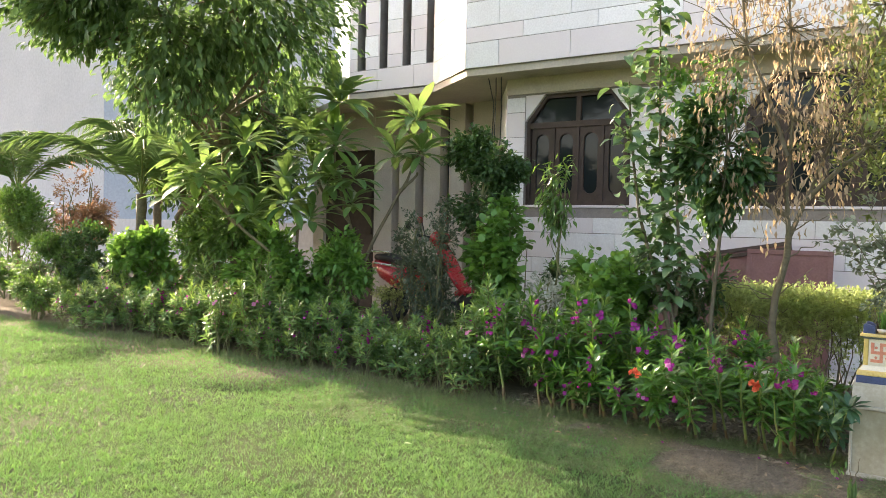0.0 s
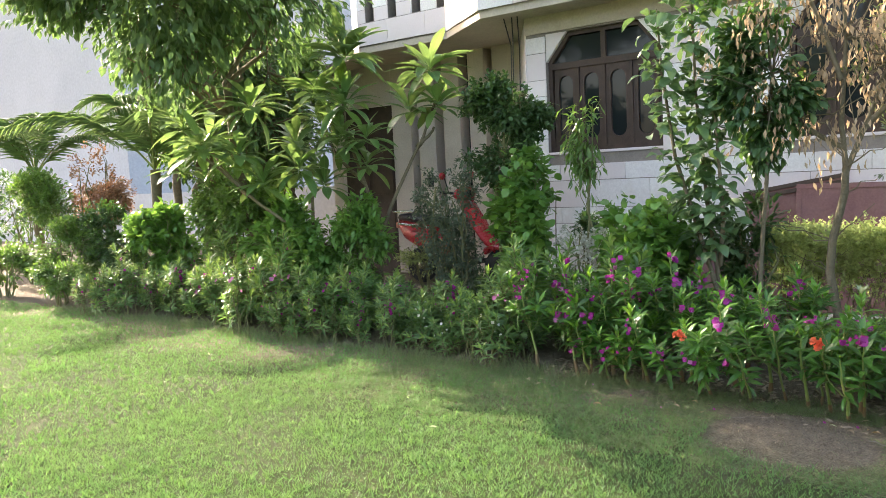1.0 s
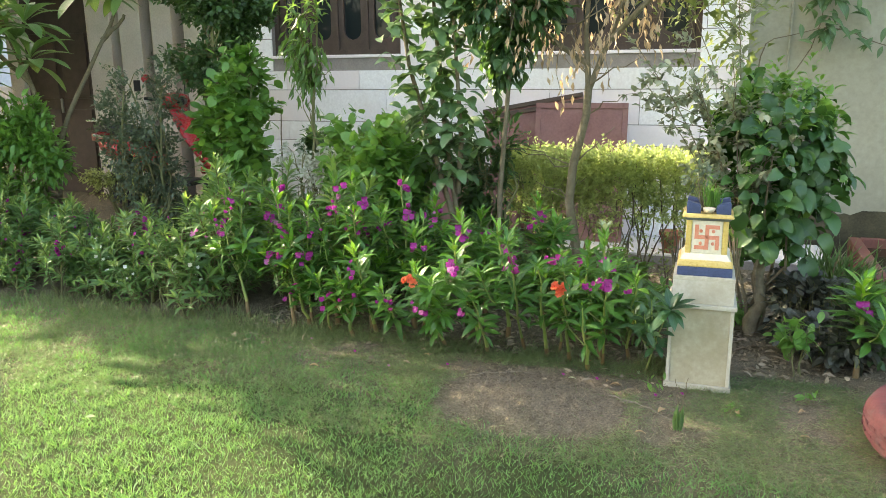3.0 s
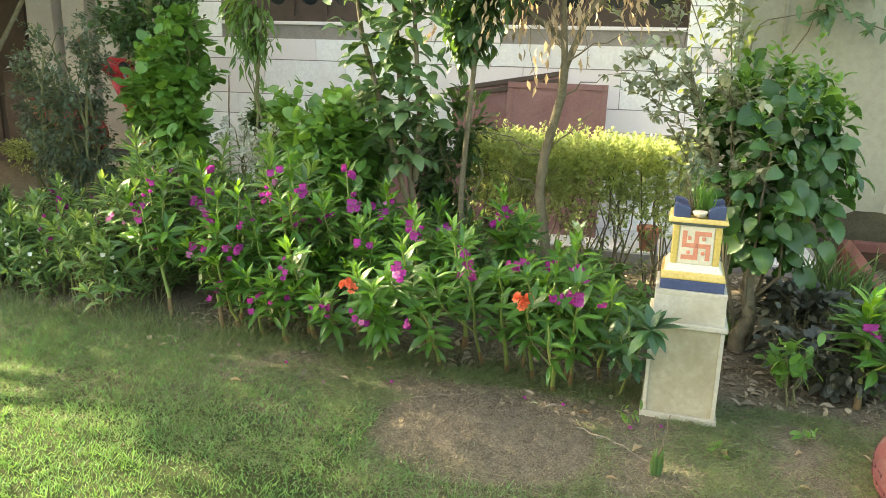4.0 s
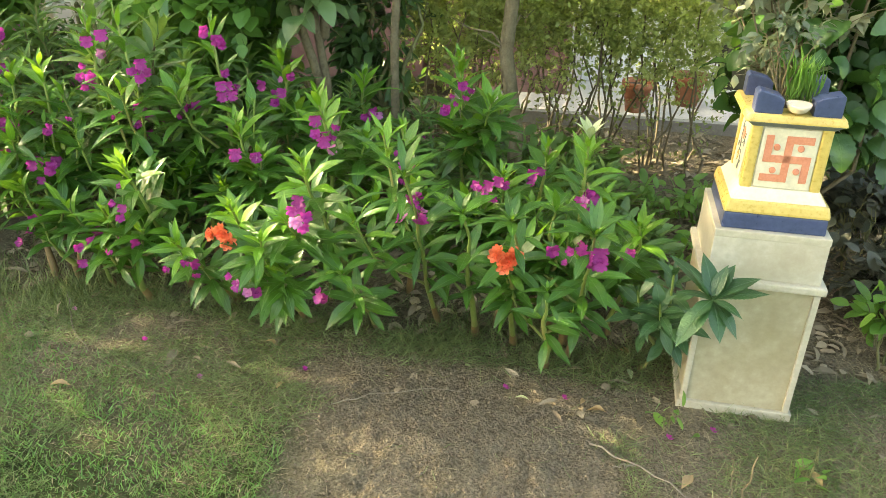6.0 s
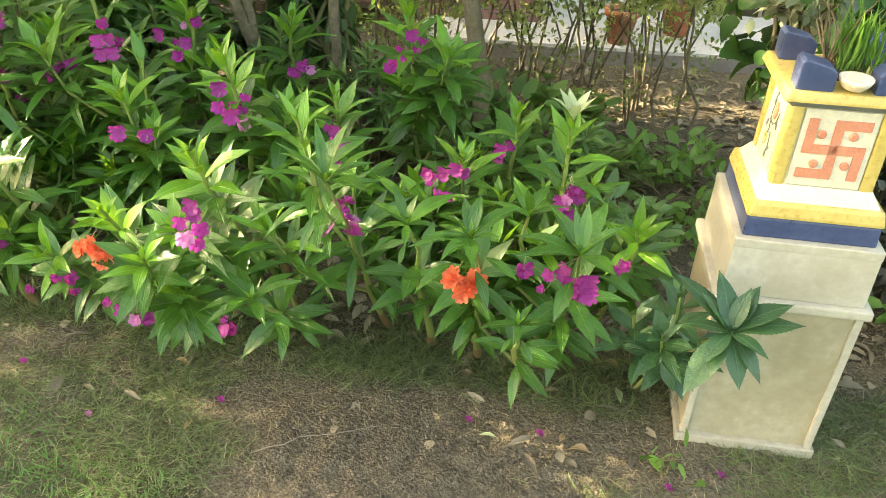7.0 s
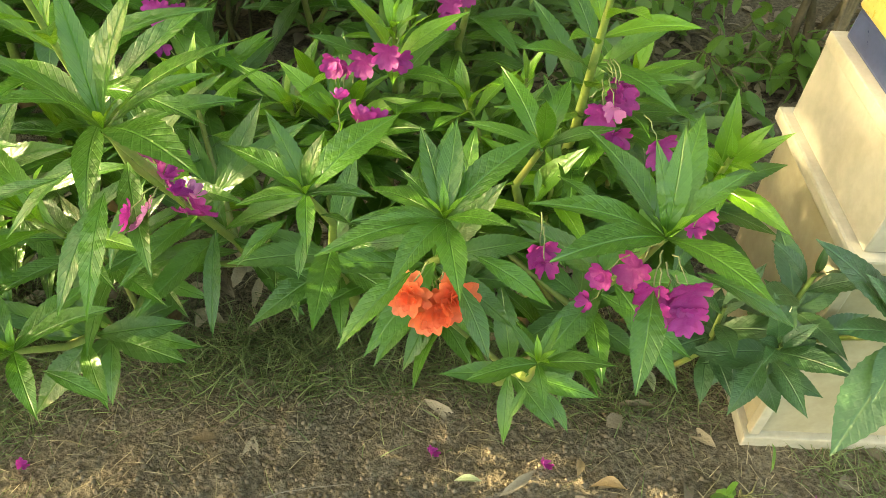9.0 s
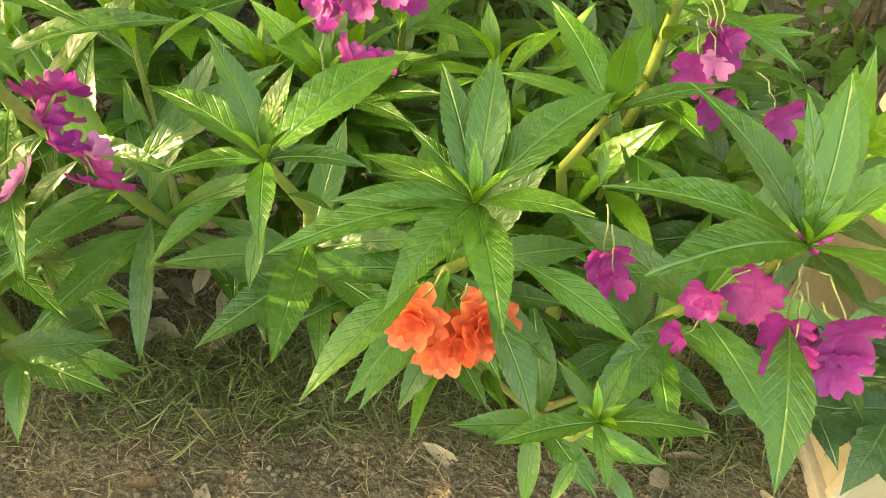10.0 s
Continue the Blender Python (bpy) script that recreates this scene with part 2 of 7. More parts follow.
M_GUAVA = leafy("guava_leaf", (0.045, 0.11, 0.035), (0.14, 0.24, 0.09), (0.19, 0.32, 0.08), 0.33, 0.25, veins=True)
M_FRANGI_MANY = leafy("frangipani_leaves", (0.05, 0.13, 0.04), (0.16, 0.30, 0.085), (0.33, 0.49, 0.12), 0.36, 0.34, single=False)
M_BROAD_MANY = leafy("broad_leaves", (0.024, 0.08, 0.024), (0.075, 0.175, 0.045), (0.15, 0.32, 0.04), 0.27, 0.28, single=False)
M_YOUNG_MANY = leafy("broad_young_leaves", (0.075, 0.19, 0.03), (0.17, 0.34, 0.05), (0.34, 0.54, 0.07), 0.36, 0.33, single=False)
M_GUAVA_MANY = leafy("guava_leaves", (0.045, 0.11, 0.035), (0.14, 0.24, 0.09), (0.19, 0.32, 0.08), 0.33, 0.25, single=False)
M_CROWN_SMOKE = crown_mat("smoky_green_foliage", (0.04, 0.065, 0.04), (0.13, 0.17, 0.105), (0.18, 0.24, 0.11), 0.45, 0.3)
M_PALM = crown_mat("palm_frond", (0.05, 0.12, 0.04), (0.14, 0.25, 0.09), (0.28, 0.42, 0.1), 0.42, 0.3)

M_MARBLE = surface("cream_marble", (0.315, 0.28, 0.192), (0.405, 0.367, 0.264), 5, 0.42, 0.15, 0.002, fine=40, stain=(0.27, 0.23, 0.14))
M_MARBLE_PALE = surface("pale_cream_marble", (0.40, 0.375, 0.30), (0.48, 0.455, 0.38), 5, 0.38, 0.15, 0.002, fine=40, stain=(0.34, 0.30, 0.22))
M_MARBLE_EDGE = surface("cream_marble_edge", (0.38, 0.35, 0.27), (0.46, 0.43, 0.345), 8, 0.5, 0.2, 0.002, fine=60)
M_YELLOW = surface("yellow_enamel", (0.47, 0.335, 0.09), (0.56, 0.43, 0.15), 12, 0.3, 0.08, 0.002, fine=80)
M_NAVY = surface("navy_enamel", (0.035, 0.05, 0.11), (0.06, 0.08, 0.165), 12, 0.32, 0.08, 0.002, fine=80)
M_CREAM_TILE = surface("cream_enamel", (0.55, 0.50, 0.38), (0.64, 0.60, 0.47), 14, 0.35, 0.08, 0.002, fine=80)
M_RED_PAINT = surface("brick_red_paint", (0.50, 0.17, 0.10), (0.60, 0.25, 0.16), 30, 0.5, 0.15, 0.002, fine=160)
M_GREY_PAINT = surface("slate_grey_paint", (0.10, 0.13, 0.14), (0.16, 0.19, 0.2), 30, 0.5, 0.1, 0.002, fine=160)
M_CLAY = surface("pale_clay", (0.55, 0.46, 0.34), (0.66, 0.58, 0.46), 20, 0.8, 0.3, 0.003)
M_TERRACOTTA = surface("terracotta", (0.30, 0.10, 0.055), (0.42, 0.17, 0.09), 16, 0.85, 0.4, 0.004, fine=90, stain=(0.38, 0.30, 0.24))
M_TYRE = surface("painted_tyre", (0.075, 0.024, 0.028), (0.135, 0.045, 0.05), 12, 0.75, 0.6, 0.005, fine=60, stain=(0.10, 0.085, 0.085))
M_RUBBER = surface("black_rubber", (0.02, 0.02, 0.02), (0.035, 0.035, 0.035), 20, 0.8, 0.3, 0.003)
M_POTSOIL = surface("potting_soil", (0.05, 0.038, 0.028), (0.12, 0.09, 0.065), 25, 0.95, 1.0, 0.01, fine=120)
M_STONE = surface("pinkish_white_stone", (0.80, 0.77, 0.755), (0.88, 0.86, 0.85), 2.5, 0.6, 0.2, 0.003, fine=45, stain=(0.72, 0.66, 0.63), vary=0.12, alt=(0.76, 0.67, 0.665))
M_JOINT = surface("grey_mortar", (0.22, 0.19, 0.17), (0.32, 0.28, 0.25), 8, 0.9, 0.4, 0.004)
M_PLASTER = surface("beige_plaster", (0.46, 0.40, 0.32), (0.56, 0.50, 0.41), 2.2, 0.85, 0.3, 0.004, fine=35, stain=(0.36, 0.30, 0.23))
M_PILASTER = surface("tan_stone", (0.54, 0.46, 0.38), (0.66, 0.58, 0.50), 3.0, 0.75, 0.25, 0.003, fine=40)
M_CREAMWALL = surface("cream_wall_paint", (0.30, 0.285, 0.205), (0.355, 0.34, 0.25), 1.4, 0.85, 0.3, 0.004, fine=25, stain=(0.255, 0.235, 0.165))
M_FLAKE = surface("flaked_pale_plaster", (0.36, 0.33, 0.25), (0.46, 0.43, 0.34), 6, 0.9, 0.5, 0.004, fine=40, stain=(0.2, 0.17, 0.12))
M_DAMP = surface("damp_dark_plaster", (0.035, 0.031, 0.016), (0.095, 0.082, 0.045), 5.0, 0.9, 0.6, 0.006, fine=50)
M_WOOD = surface("dark_brown_wood", (0.050, 0.032, 0.024), (0.090, 0.060, 0.046), 9, 0.55, 0.3, 0.003, fine=90)
M_BOARD = surface("faded_red_brown_board", (0.20, 0.095, 0.092), (0.275, 0.145, 0.137), 4, 0.7, 0.3, 0.003, fine=50, stain=(0.29, 0.18, 0.155))
M_GLASS = glass_material("dark_window_glass")
M_METAL = surface("grey_metal", (0.25, 0.25, 0.25), (0.35, 0.35, 0.35), 15, 0.4, 0.1, 0.002, metal=0.9)
M_CABLE = surface("black_cable", (0.02, 0.02, 0.02), (0.04, 0.04, 0.04), 15, 0.6, 0.1, 0.002)
M_SCOOTER = surface("red_scooter_paint", (0.42, 0.02, 0.03), (0.52, 0.03, 0.04), 8, 0.28, 0.05, 0.002, spec=0.6)
M_SEAT = surface("black_vinyl", (0.018, 0.018, 0.02), (0.03, 0.03, 0.032), 20, 0.5, 0.2, 0.002)
M_CHROME = surface("scooter_silver", (0.6, 0.6, 0.6), (0.7, 0.7, 0.7), 15, 0.25, 0.05, 0.002, metal=1.0)
M_PONDRED = surface("red_oxide_paint", (0.12, 0.04, 0.03), (0.18, 0.07, 0.052), 6, 0.7, 0.4, 0.004, fine=60, stain=(0.12, 0.10, 0.07))
M_WATER = glass_material("murky_water", (0.03, 0.027, 0.012), 0.03, 0.2)
M_PAVING = surface("pale_paving", (0.55, 0.52, 0.47), (0.66, 0.63, 0.58), 3, 0.8, 0.3, 0.004, fine=40, stain=(0.4, 0.36, 0.3), vary=0.12)
M_PALEWALL = surface("pale_grey_render", (0.40, 0.41, 0.42), (0.48, 0.49, 0.50), 0.6, 0.85, 0.2, 0.004, fine=10)
M_ROOF = surface("grey_concrete", (0.3, 0.29, 0.27), (0.42, 0.4, 0.38), 2, 0.9, 0.4, 0.006)
M_CLOD = surface("soil_crumb", (0.125, 0.099, 0.067), (0.205, 0.166, 0.115), 35, 0.95, 0.5, 0.004)

# ---- building blocks ----
rng = np.random.default_rng(7)


def put_mesh(name, mesh, material, parent=None, label="", matrix=None):
    ob = new(name, mesh)
    if material is not None and not mesh.materials:
        mesh.materials.append(material)
    if parent is not None:
        ob.parent = parent
    if matrix is not None:
        ob.matrix_basis = matrix
    if label:
        ob["label"] = label
    return ob


def array_mesh(name, verts, tris, smooth=True):
    """A mesh from arrays of vertices and of triangles (or quads)."""
    verts, tris = np.asarray(verts, np.float32), np.asarray(tris, np.int32)
    me = bpy.data.meshes.new(name)
    me.vertices.add(len(verts))
    me.vertices.foreach_set("co", verts.ravel())
    k = tris.shape[1]
    me.loops.add(tris.size)
    me.loops.foreach_set("vertex_index", tris.ravel())
    me.polygons.add(len(tris))
    me.polygons.foreach_set("loop_start", np.arange(len(tris), dtype=np.int32) * k)
    me.update(calc_edges=True)
    if smooth:
        me.polygons.foreach_set("use_smooth", np.ones(len(tris), bool))
    me.validate()
    return me


def thing(name, label, category, at=(0, 0, 0), group="", kind="", turn=0.0):
    ob = new(name)
    ob.empty_display_size = 0.1
    ob.matrix_basis = pose(*at, 0, 0, turn)
    return tagged(ob, label, category, group, kind)


def part(name, bm, material, parent=None, label="", matrix=None, smooth=False):
    me = bpy.data.meshes.new(name)
    bm.normal_update()
    bm.to_mesh(me)
    bm.free()
    if smooth:
        me.polygons.foreach_set("use_smooth", np.ones(len(me.polygons), bool))
    return put_mesh(name, me, material, parent, label, matrix)


def boxes(*specs, bevel=0.0):
    """A bmesh of boxes, each (x0, y0, z0, x1, y1, z1)."""
    bm = bmesh.new()
    for x0, y0, z0, x1, y1, z1 in specs:
        bmesh.ops.create_cube(bm, size=1, matrix=Matrix.Translation(((x0 + x1) / 2, (y0 + y1) / 2, (z0 + z1) / 2)) @ Matrix.Diagonal((x1 - x0, y1 - y0, z1 - z0, 1)))
    if bevel:
        bmesh.ops.bevel(bm, geom=bm.edges[:], offset=bevel, segments=2, affect="EDGES", profile=0.6)
    return bm


def lathe(profile, sides=24):
    """A bmesh turned from (radius, height) pairs."""
    bm = bmesh.new()
    rings = []
    for r, z in profile:
        rings.append([bm.verts.new((r * math.cos(2 * math.pi * i / sides), r * math.sin(2 * math.pi * i / sides), z)) for i in range(sides)])
    for a, b in zip(rings, rings[1:]):
        for i in range(sides):
            bm.faces.new((a[i], a[(i + 1) % sides], b[(i + 1) % sides], b[i]))
    if profile[0][0] > 0.001:
        bm.faces.new(rings[0][::-1])
    if profile[-1][0] > 0.001:
        bm.faces.new(rings[-1])
    return bm


def prism(outline, depth, axis="y"):
    """A bmesh of a flat outline (a, b) pulled out by depth. axis y: outline in x, z. axis z: outline in x, y."""
    bm = bmesh.new()
    if axis == "y":
        f = bm.faces.new([bm.verts.new((a, 0, b)) for a, b in outline])
        v = Vector((0, depth, 0))
    elif axis == "x":
        f = bm.faces.new([bm.verts.new((0, a, b)) for a, b in outline])
        v = Vector((depth, 0, 0))
    else:
        f = bm.faces.new([bm.verts.new((a, b, 0)) for a, b in outline])
        v = Vector((0, 0, depth))
    r = bmesh.ops.extrude_face_region(bm, geom=[f])
    bmesh.ops.translate(bm, vec=v, verts=[g for g in r["geom"] if isinstance(g, bmesh.types.BMVert)])
    bmesh.ops.recalc_face_normals(bm, faces=bm.faces[:])
    return bm


def tube_arrays(points, radii, sides=6):
    pts = np.asarray(points, float)
    n = len(pts)
    tang = np.gradient(pts, axis=0)
    tang /= np.linalg.norm(tang, axis=1, keepdims=True) + 1e-9
    ref = np.array([0.31, 0.77, 0.2])
    a = np.cross(tang, ref)
    a /= np.linalg.norm(a, axis=1, keepdims=True) + 1e-9
    b = np.cross(tang, a)
    ang = np.arange(sides) * 2 * math.pi / sides
    ring = a[:, None, :] * np.cos(ang)[None, :, None] + b[:, None, :] * np.sin(ang)[None, :, None]
    v = (pts[:, None, :] + ring * np.asarray(radii, float)[:, None, None]).reshape(-1, 3)
    f = []
    for i in range(n - 1):
        for j in range(sides):
            p, q = i * sides + j, i * sides + (j + 1) % sides
            f.append((p, q, q + sides, p + sides))
    return v, np.array(f)


def tubes(list_of):
    """Joined tubes, each (points, radii, sides), as one mesh."""
    vs, fs, k = [], [], 0
    for p, r, s in list_of:
        v, f = tube_arrays(p, r, s)
        vs.append(v)
        fs.append(f + k)
        k += len(v)
    return array_mesh("tubes", np.concatenate(vs), np.concatenate(fs))


def curve_line(a, b, sag=0.0, wob=0.0, n=6):
    """Points from a to b that bow by sag and wander a little."""
    a, b = np.asarray(a, float), np.asarray(b, float)
    t = np.linspace(0, 1, n)[:, None]
    p = a + (b - a) * t
    p[:, 2] += sag * np.sin(np.pi * t[:, 0])
    if wob:
        p[1:-1] += rng.normal(0, wob, (n - 2, 3))
    return p


def lance(length=1.0, width=0.24, rows=9, fold=0.25, droop=0.25, teeth=0.0, shape="lance", wave=0.0, seed=0):
    """A leaf along +x with its face up: a folded, drooping blade with a row of quads on each side of the rib."""
    r = np.random.default_rng(seed)
    t = np.linspace(0, 1, rows)
    if shape == "lance":
        w = np.sin(np.pi * t ** 0.97) ** 1.12
    elif shape == "spoon":
        w = np.sin(np.pi * t ** 1.5) ** 0.8
    elif shape == "heart":
        w = t ** 0.45 * (1 - t) ** 0.7 / 0.463
    else:
        w = np.sin(np.pi * t ** 0.95) ** 0.75
    w = np.maximum(w, 0.02) * width / 2
    z = -droop * length * t ** 2 + 0.05 * length * np.sin(t * math.pi)
    v = []
    ph = r.uniform(0, 6)
    for i, (a, b, c) in enumerate(zip(t, w, z)):
        k = 1 + (teeth if i % 2 else -teeth)
        lift = fold * b
        v += [(a * length, 0, c), (a * length, b * k, c + lift + wave * width * math.sin(9 * a + ph)), (a * length, -b * k, c + lift + wave * width * math.sin(9 * a + ph + 2))]
    f = []
    for i in range(rows - 1):
        p, q = 3 * i, 3 * i + 3
        f += [(p, q, q + 1, p + 1), (p, p + 2, q + 2, q)]
    return np.array(v), np.array(f)


LEAF4 = (np.array([(0, 0, 0), (0.45, 0.5, 0.10), (0.45, -0.5, 0.10), (0.5, 0, 0.02), (1, 0, -0.12)]),
         np.array([(0, 2, 3), (0, 3, 1), (3, 2, 4), (3, 4, 1)]))
LEAF6 = (np.array([(0, 0, 0), (0.25, 0.36, 0.06), (0.25, -0.36, 0.06), (0.6, 0.46, 0.05), (0.6, -0.46, 0.05), (0.3, 0, 0.0), (0.62, 0, -0.04), (1, 0, -0.2)]),
         np.array([(0, 2, 5), (0, 5, 1), (5, 2, 4), (5, 4, 6), (1, 5, 6), (1, 6, 3), (6, 4, 7), (6, 7, 3)]))


def round_leaf():
    """An oval leaf with a rounded outline and a shallow fold."""
    v, f = [(0, 0, 0)], []
    for x, y in ((0.10, 0.24), (0.30, 0.46), (0.58, 0.48), (0.84, 0.27)):
        v += [(x, 0, 0.01 - 0.14 * x * x), (x, y, 0.05 - 0.14 * x * x), (x, -y, 0.05 - 0.14 * x * x)]
    v.append((1, 0, -0.16))
    f += [(0, 1, 2), (0, 3, 1)]
    for k in range(3):
        a, b = 1 + 3 * k, 4 + 3 * k
        f += [(a, b, b + 1), (a, b + 1, a + 1), (a, b + 2, b), (a, a + 2, b + 2)]
    f += [(10, 13, 11), (10, 12, 13)]
    return np.array(v), np.array(f)


LEAF_ROUND = round_leaf()


def unit(a):
    return a / (np.linalg.norm(a, axis=-1, keepdims=True) + 1e-9)


def leaf_frames(direction, up):
    """Rotation arrays whose x axis is the direction and whose z axis leans to up."""
    x = unit(direction)
    y = unit(np.cross(up, x))
    z = np.cross(x, y)
    return np.stack([x, y, z], axis=-1)


def cloud(pos, direction, up, length, width, template=LEAF4, smooth=True):
    """One mesh of many leaves."""
    n = len(pos)
    tv, tf = template
    size = np.stack([length, width, length], axis=-1)
    v = tv[None] * size[:, None, :]
    v = np.einsum("nij,nkj->nki", leaf_frames(direction, up), v) + pos[:, None, :]
    f = tf[None] + (np.arange(n) * len(tv))[:, None, None]
    return array_mesh("foliage", v.reshape(-1, 3), f.reshape(-1, tf.shape[1]), smooth)


def rand_dirs(n, flat=1.0):
    d = rng.normal(0, 1, (n, 3))
    d[:, 2] *= flat
    return unit(d)


def twig_leaves(ends, outward, per, length, spread=0.12, droop=0.0, ratio=0.45, template=LEAF4, jit=0.7, along=None):
    """Leaves round the ends of twigs."""
    n = len(ends) * per
    base = np.repeat(ends, per, 0)
    out = np.repeat(outward, per, 0)
    back = rng.uniform(0, 1, (n, 1))
    pos = base - out * back * (along or spread * 2) + rng.normal(0, spread * 0.35, (n, 3))
    d = unit(out + rand_dirs(n) * jit + np.array([0, 0, -droop]))
    up = unit(np.array([0, 0, 1.0]) + rand_dirs(n) * 0.55)
    le = length * rng.uniform(0.55, 1.15, n)
    return cloud(pos, d, up, le, le * ratio * rng.uniform(0.8, 1.2, n), template)


def crown_points(n, centre, radii, lumps=5, hollow=0.35):
    """Points in an uneven crown: a main body with lumps on it, fuller towards the outside."""
    centre, radii = np.asarray(centre, float), np.asarray(radii, float)
    cs, rs = [np.zeros(3)], [np.full(3, 0.78)]
    for d in rand_dirs(lumps):
        cs.append(d * 0.62)
        rs.append(np.full(3, rng.uniform(0.3, 0.5)))
    pick = rng.integers(0, len(cs), n)
    cs, rs = np.array(cs)[pick], np.array(rs)[pick]
    d = rand_dirs(n)
    rad = (hollow + (1 - hollow) * rng.uniform(0, 1, (n, 1)) ** 0.5)
    p = cs + d * rs * rad
    return centre + p * radii, unit(p + d * 0.6)


def shrub(name, label, category, at, z0, z1, rx, ry, twigs, per, leaf, mat, stems=4, ratio=0.45, droop=0.1, lumps=6, bark=None, template=LEAF4, jit=0.7, spread=None, lean=(0, 0), stem_r=0.012, group=""):
    """A shrub: stems from the ground that branch into twigs, and a crown of many leaves in uneven lumps."""
    ob = thing(name, label, category, (at[0], at[1], 0), group)
    c = np.array([lean[0], lean[1], (z0 + z1) / 2])
    ends, out = crown_points(twigs, c, (rx, ry, (z1 - z0) / 2), lumps)
    ends[:, 2] = np.maximum(ends[:, 2], 0.04)
    st = []
    tops = []
    for i in range(stems):
        a = 2 * math.pi * (i + rng.uniform(0, 0.6)) / stems
        foot = np.array([math.cos(a) * rx * 0.12, math.sin(a) * ry * 0.12, -0.03])
        top = c + np.array([math.cos(a) * rx * 0.35, math.sin(a) * ry * 0.35, (z1 - z0) * rng.uniform(0.0, 0.25)])
        st.append((curve_line(foot, top, 0, 0.03 * (z1 - z0), 6), np.linspace(stem_r * 1.4, stem_r * 0.6, 6), 6))
        tops.append(st[-1][0])
    tw = []
    allp = np.concatenate([t[2:] for t in tops])
    for e in ends[::max(1, len(ends) // 90)]:
        s = allp[np.argmin(np.linalg.norm(allp - e + np.array([0, 0, 0.15]), axis=1))]
        tw.append((curve_line(s, e, 0.03, 0.015, 4), np.linspace(stem_r * 0.45, 0.0015, 4), 4))
    for row in st:
        put_mesh("stem", tubes([row]), bark or M_TWIG, ob)
    tagged(put_mesh("twig", tubes(tw), bark or M_TWIG, ob), kind="stuff")
    tagged(put_mesh("crown", twig_leaves(ends, out, per, leaf, spread or leaf * 0.8, droop, ratio, template, jit), mat, ob), kind="stuff")
    return ob


def leaf_set(name, count, **kw):
    """A few leaf meshes of one kind that all its leaves share."""
    made = []
    for i in range(count):
        opt = dict(kw)
        opt["droop"] = kw.get("droop", 0.2) * (0.4 + 1.2 * i / max(1, count - 1))
        opt["fold"] = kw.get("fold", 0.3) * (0.6 + 0.8 * ((i * 3) % count) / count)
        me = array_mesh(name, *lance(seed=i, **opt))
        made.append(me)
    return made


def aim(pos, direction, up, scale):
    """A matrix that lays a leaf at pos along a direction."""
    x = Vector(direction).normalized()
    y = Vector(up).cross(x)
    if y.length < 1e-4:
        y = Vector((0, 1, 0.1)).cross(x)
    y.normalize()
    z = x.cross(y)
    m = Matrix((x, y, z)).transposed().to_4x4()
    s = scale if isinstance(scale, tuple) else (scale, scale, scale)
    return Matrix.Translation(pos) @ m @ Matrix.Diagonal((*s, 1))


def with_mat(meshes, material):
    out = []
    for me in meshes:
        c = me.copy()
        c.materials.clear()
        c.materials.append(material)
        out.append(c)
    return out

# ---- ground ----


def soil_height(x, y):
    """The mound of dug earth, the raised bed and the small unevenness of the ground."""
    if not (-12 < x < 4 and 0 < y < 9):
        return -0.004
    h = 0.045 * math.exp(-(((x + 1.22) / 0.42) ** 2 + ((y - 5.15) / 0.33) ** 2))
    bed = 1 / (1 + math.exp(-(y - 5.9) * 6)) * 0.02
    n = noise.noise(Vector((x * 1.3, y * 1.3, 0))) * 0.012 + noise.noise(Vector((x * 9, y * 9, 3))) * 0.006
    if -2.7 < x < 0.5 and 4.6 < y < 5.9:
        dug = math.exp(-(((x + 1.15) / 0.55) ** 2 + ((y - 5.1) / 0.42) ** 2) ** 2)
        n += (0.0035 + 0.011 * dug) * noise.noise(Vector((x * 26, y * 26, 1))) + (0.003 + 0.007 * dug) * noise.noise(Vector((x * 55, y * 55, 4)))
    return h + bed + n - 0.004


def build_ground():
    xs = np.concatenate([[-400, -150, -60, -30, -20, -15], np.arange(-12, -5, 0.12), np.arange(-5, -2.6, 0.045), np.arange(-2.6, 0.35, 0.016), np.arange(0.35, 2.2, 0.045), [2.4, 3, 4, 6, 10, 20, 60, 150, 400]])
    ys = np.concatenate([[-400, -150, -60, -20, -8, -3], np.arange(0, 4, 0.12), np.arange(4, 4.72, 0.045), np.arange(4.72, 5.8, 0.016), np.arange(5.8, 7.5, 0.045), np.arange(7.5, 9.2, 0.15), [10, 12, 15, 20, 30, 60, 150, 400]])
    v = [(x, y, soil_height(x, y)) for y in ys for x in xs]
    w = len(xs)
    f = [(j * w + i, j * w + i + 1, (j + 1) * w + i + 1, (j + 1) * w + i) for j in range(len(ys) - 1) for i in range(w - 1)]
    ob = put_mesh("ground", array_mesh("ground", v, f), M_GROUND)
    tagged(ob, "lawn ground with bare brown soil along the flower bed", "ground", kind="structure")


build_ground()


def soil_free(x, y):
    """How much of the turf is left at a place, 0 to 1."""
    e = np.interp(x, [-13, -6, -3.4, -2.66, -2.0, -1.66, -1.58, -1.2, -0.6, 0.4, 2.5], [5.95, 5.95, 5.88, 5.55, 5.33, 5.24, 4.88, 4.78, 4.75, 4.7, 4.6]) + 0.10 * noise.noise(Vector((x * 2.2, 2.0, 0)))
    k = min(1.0, max(0.0, (e - y) / 0.22))
    n = noise.noise(Vector((x * 1.3, y * 1.3, 9)))
    return k * min(1.0, max(0.35, 0.85 + n))


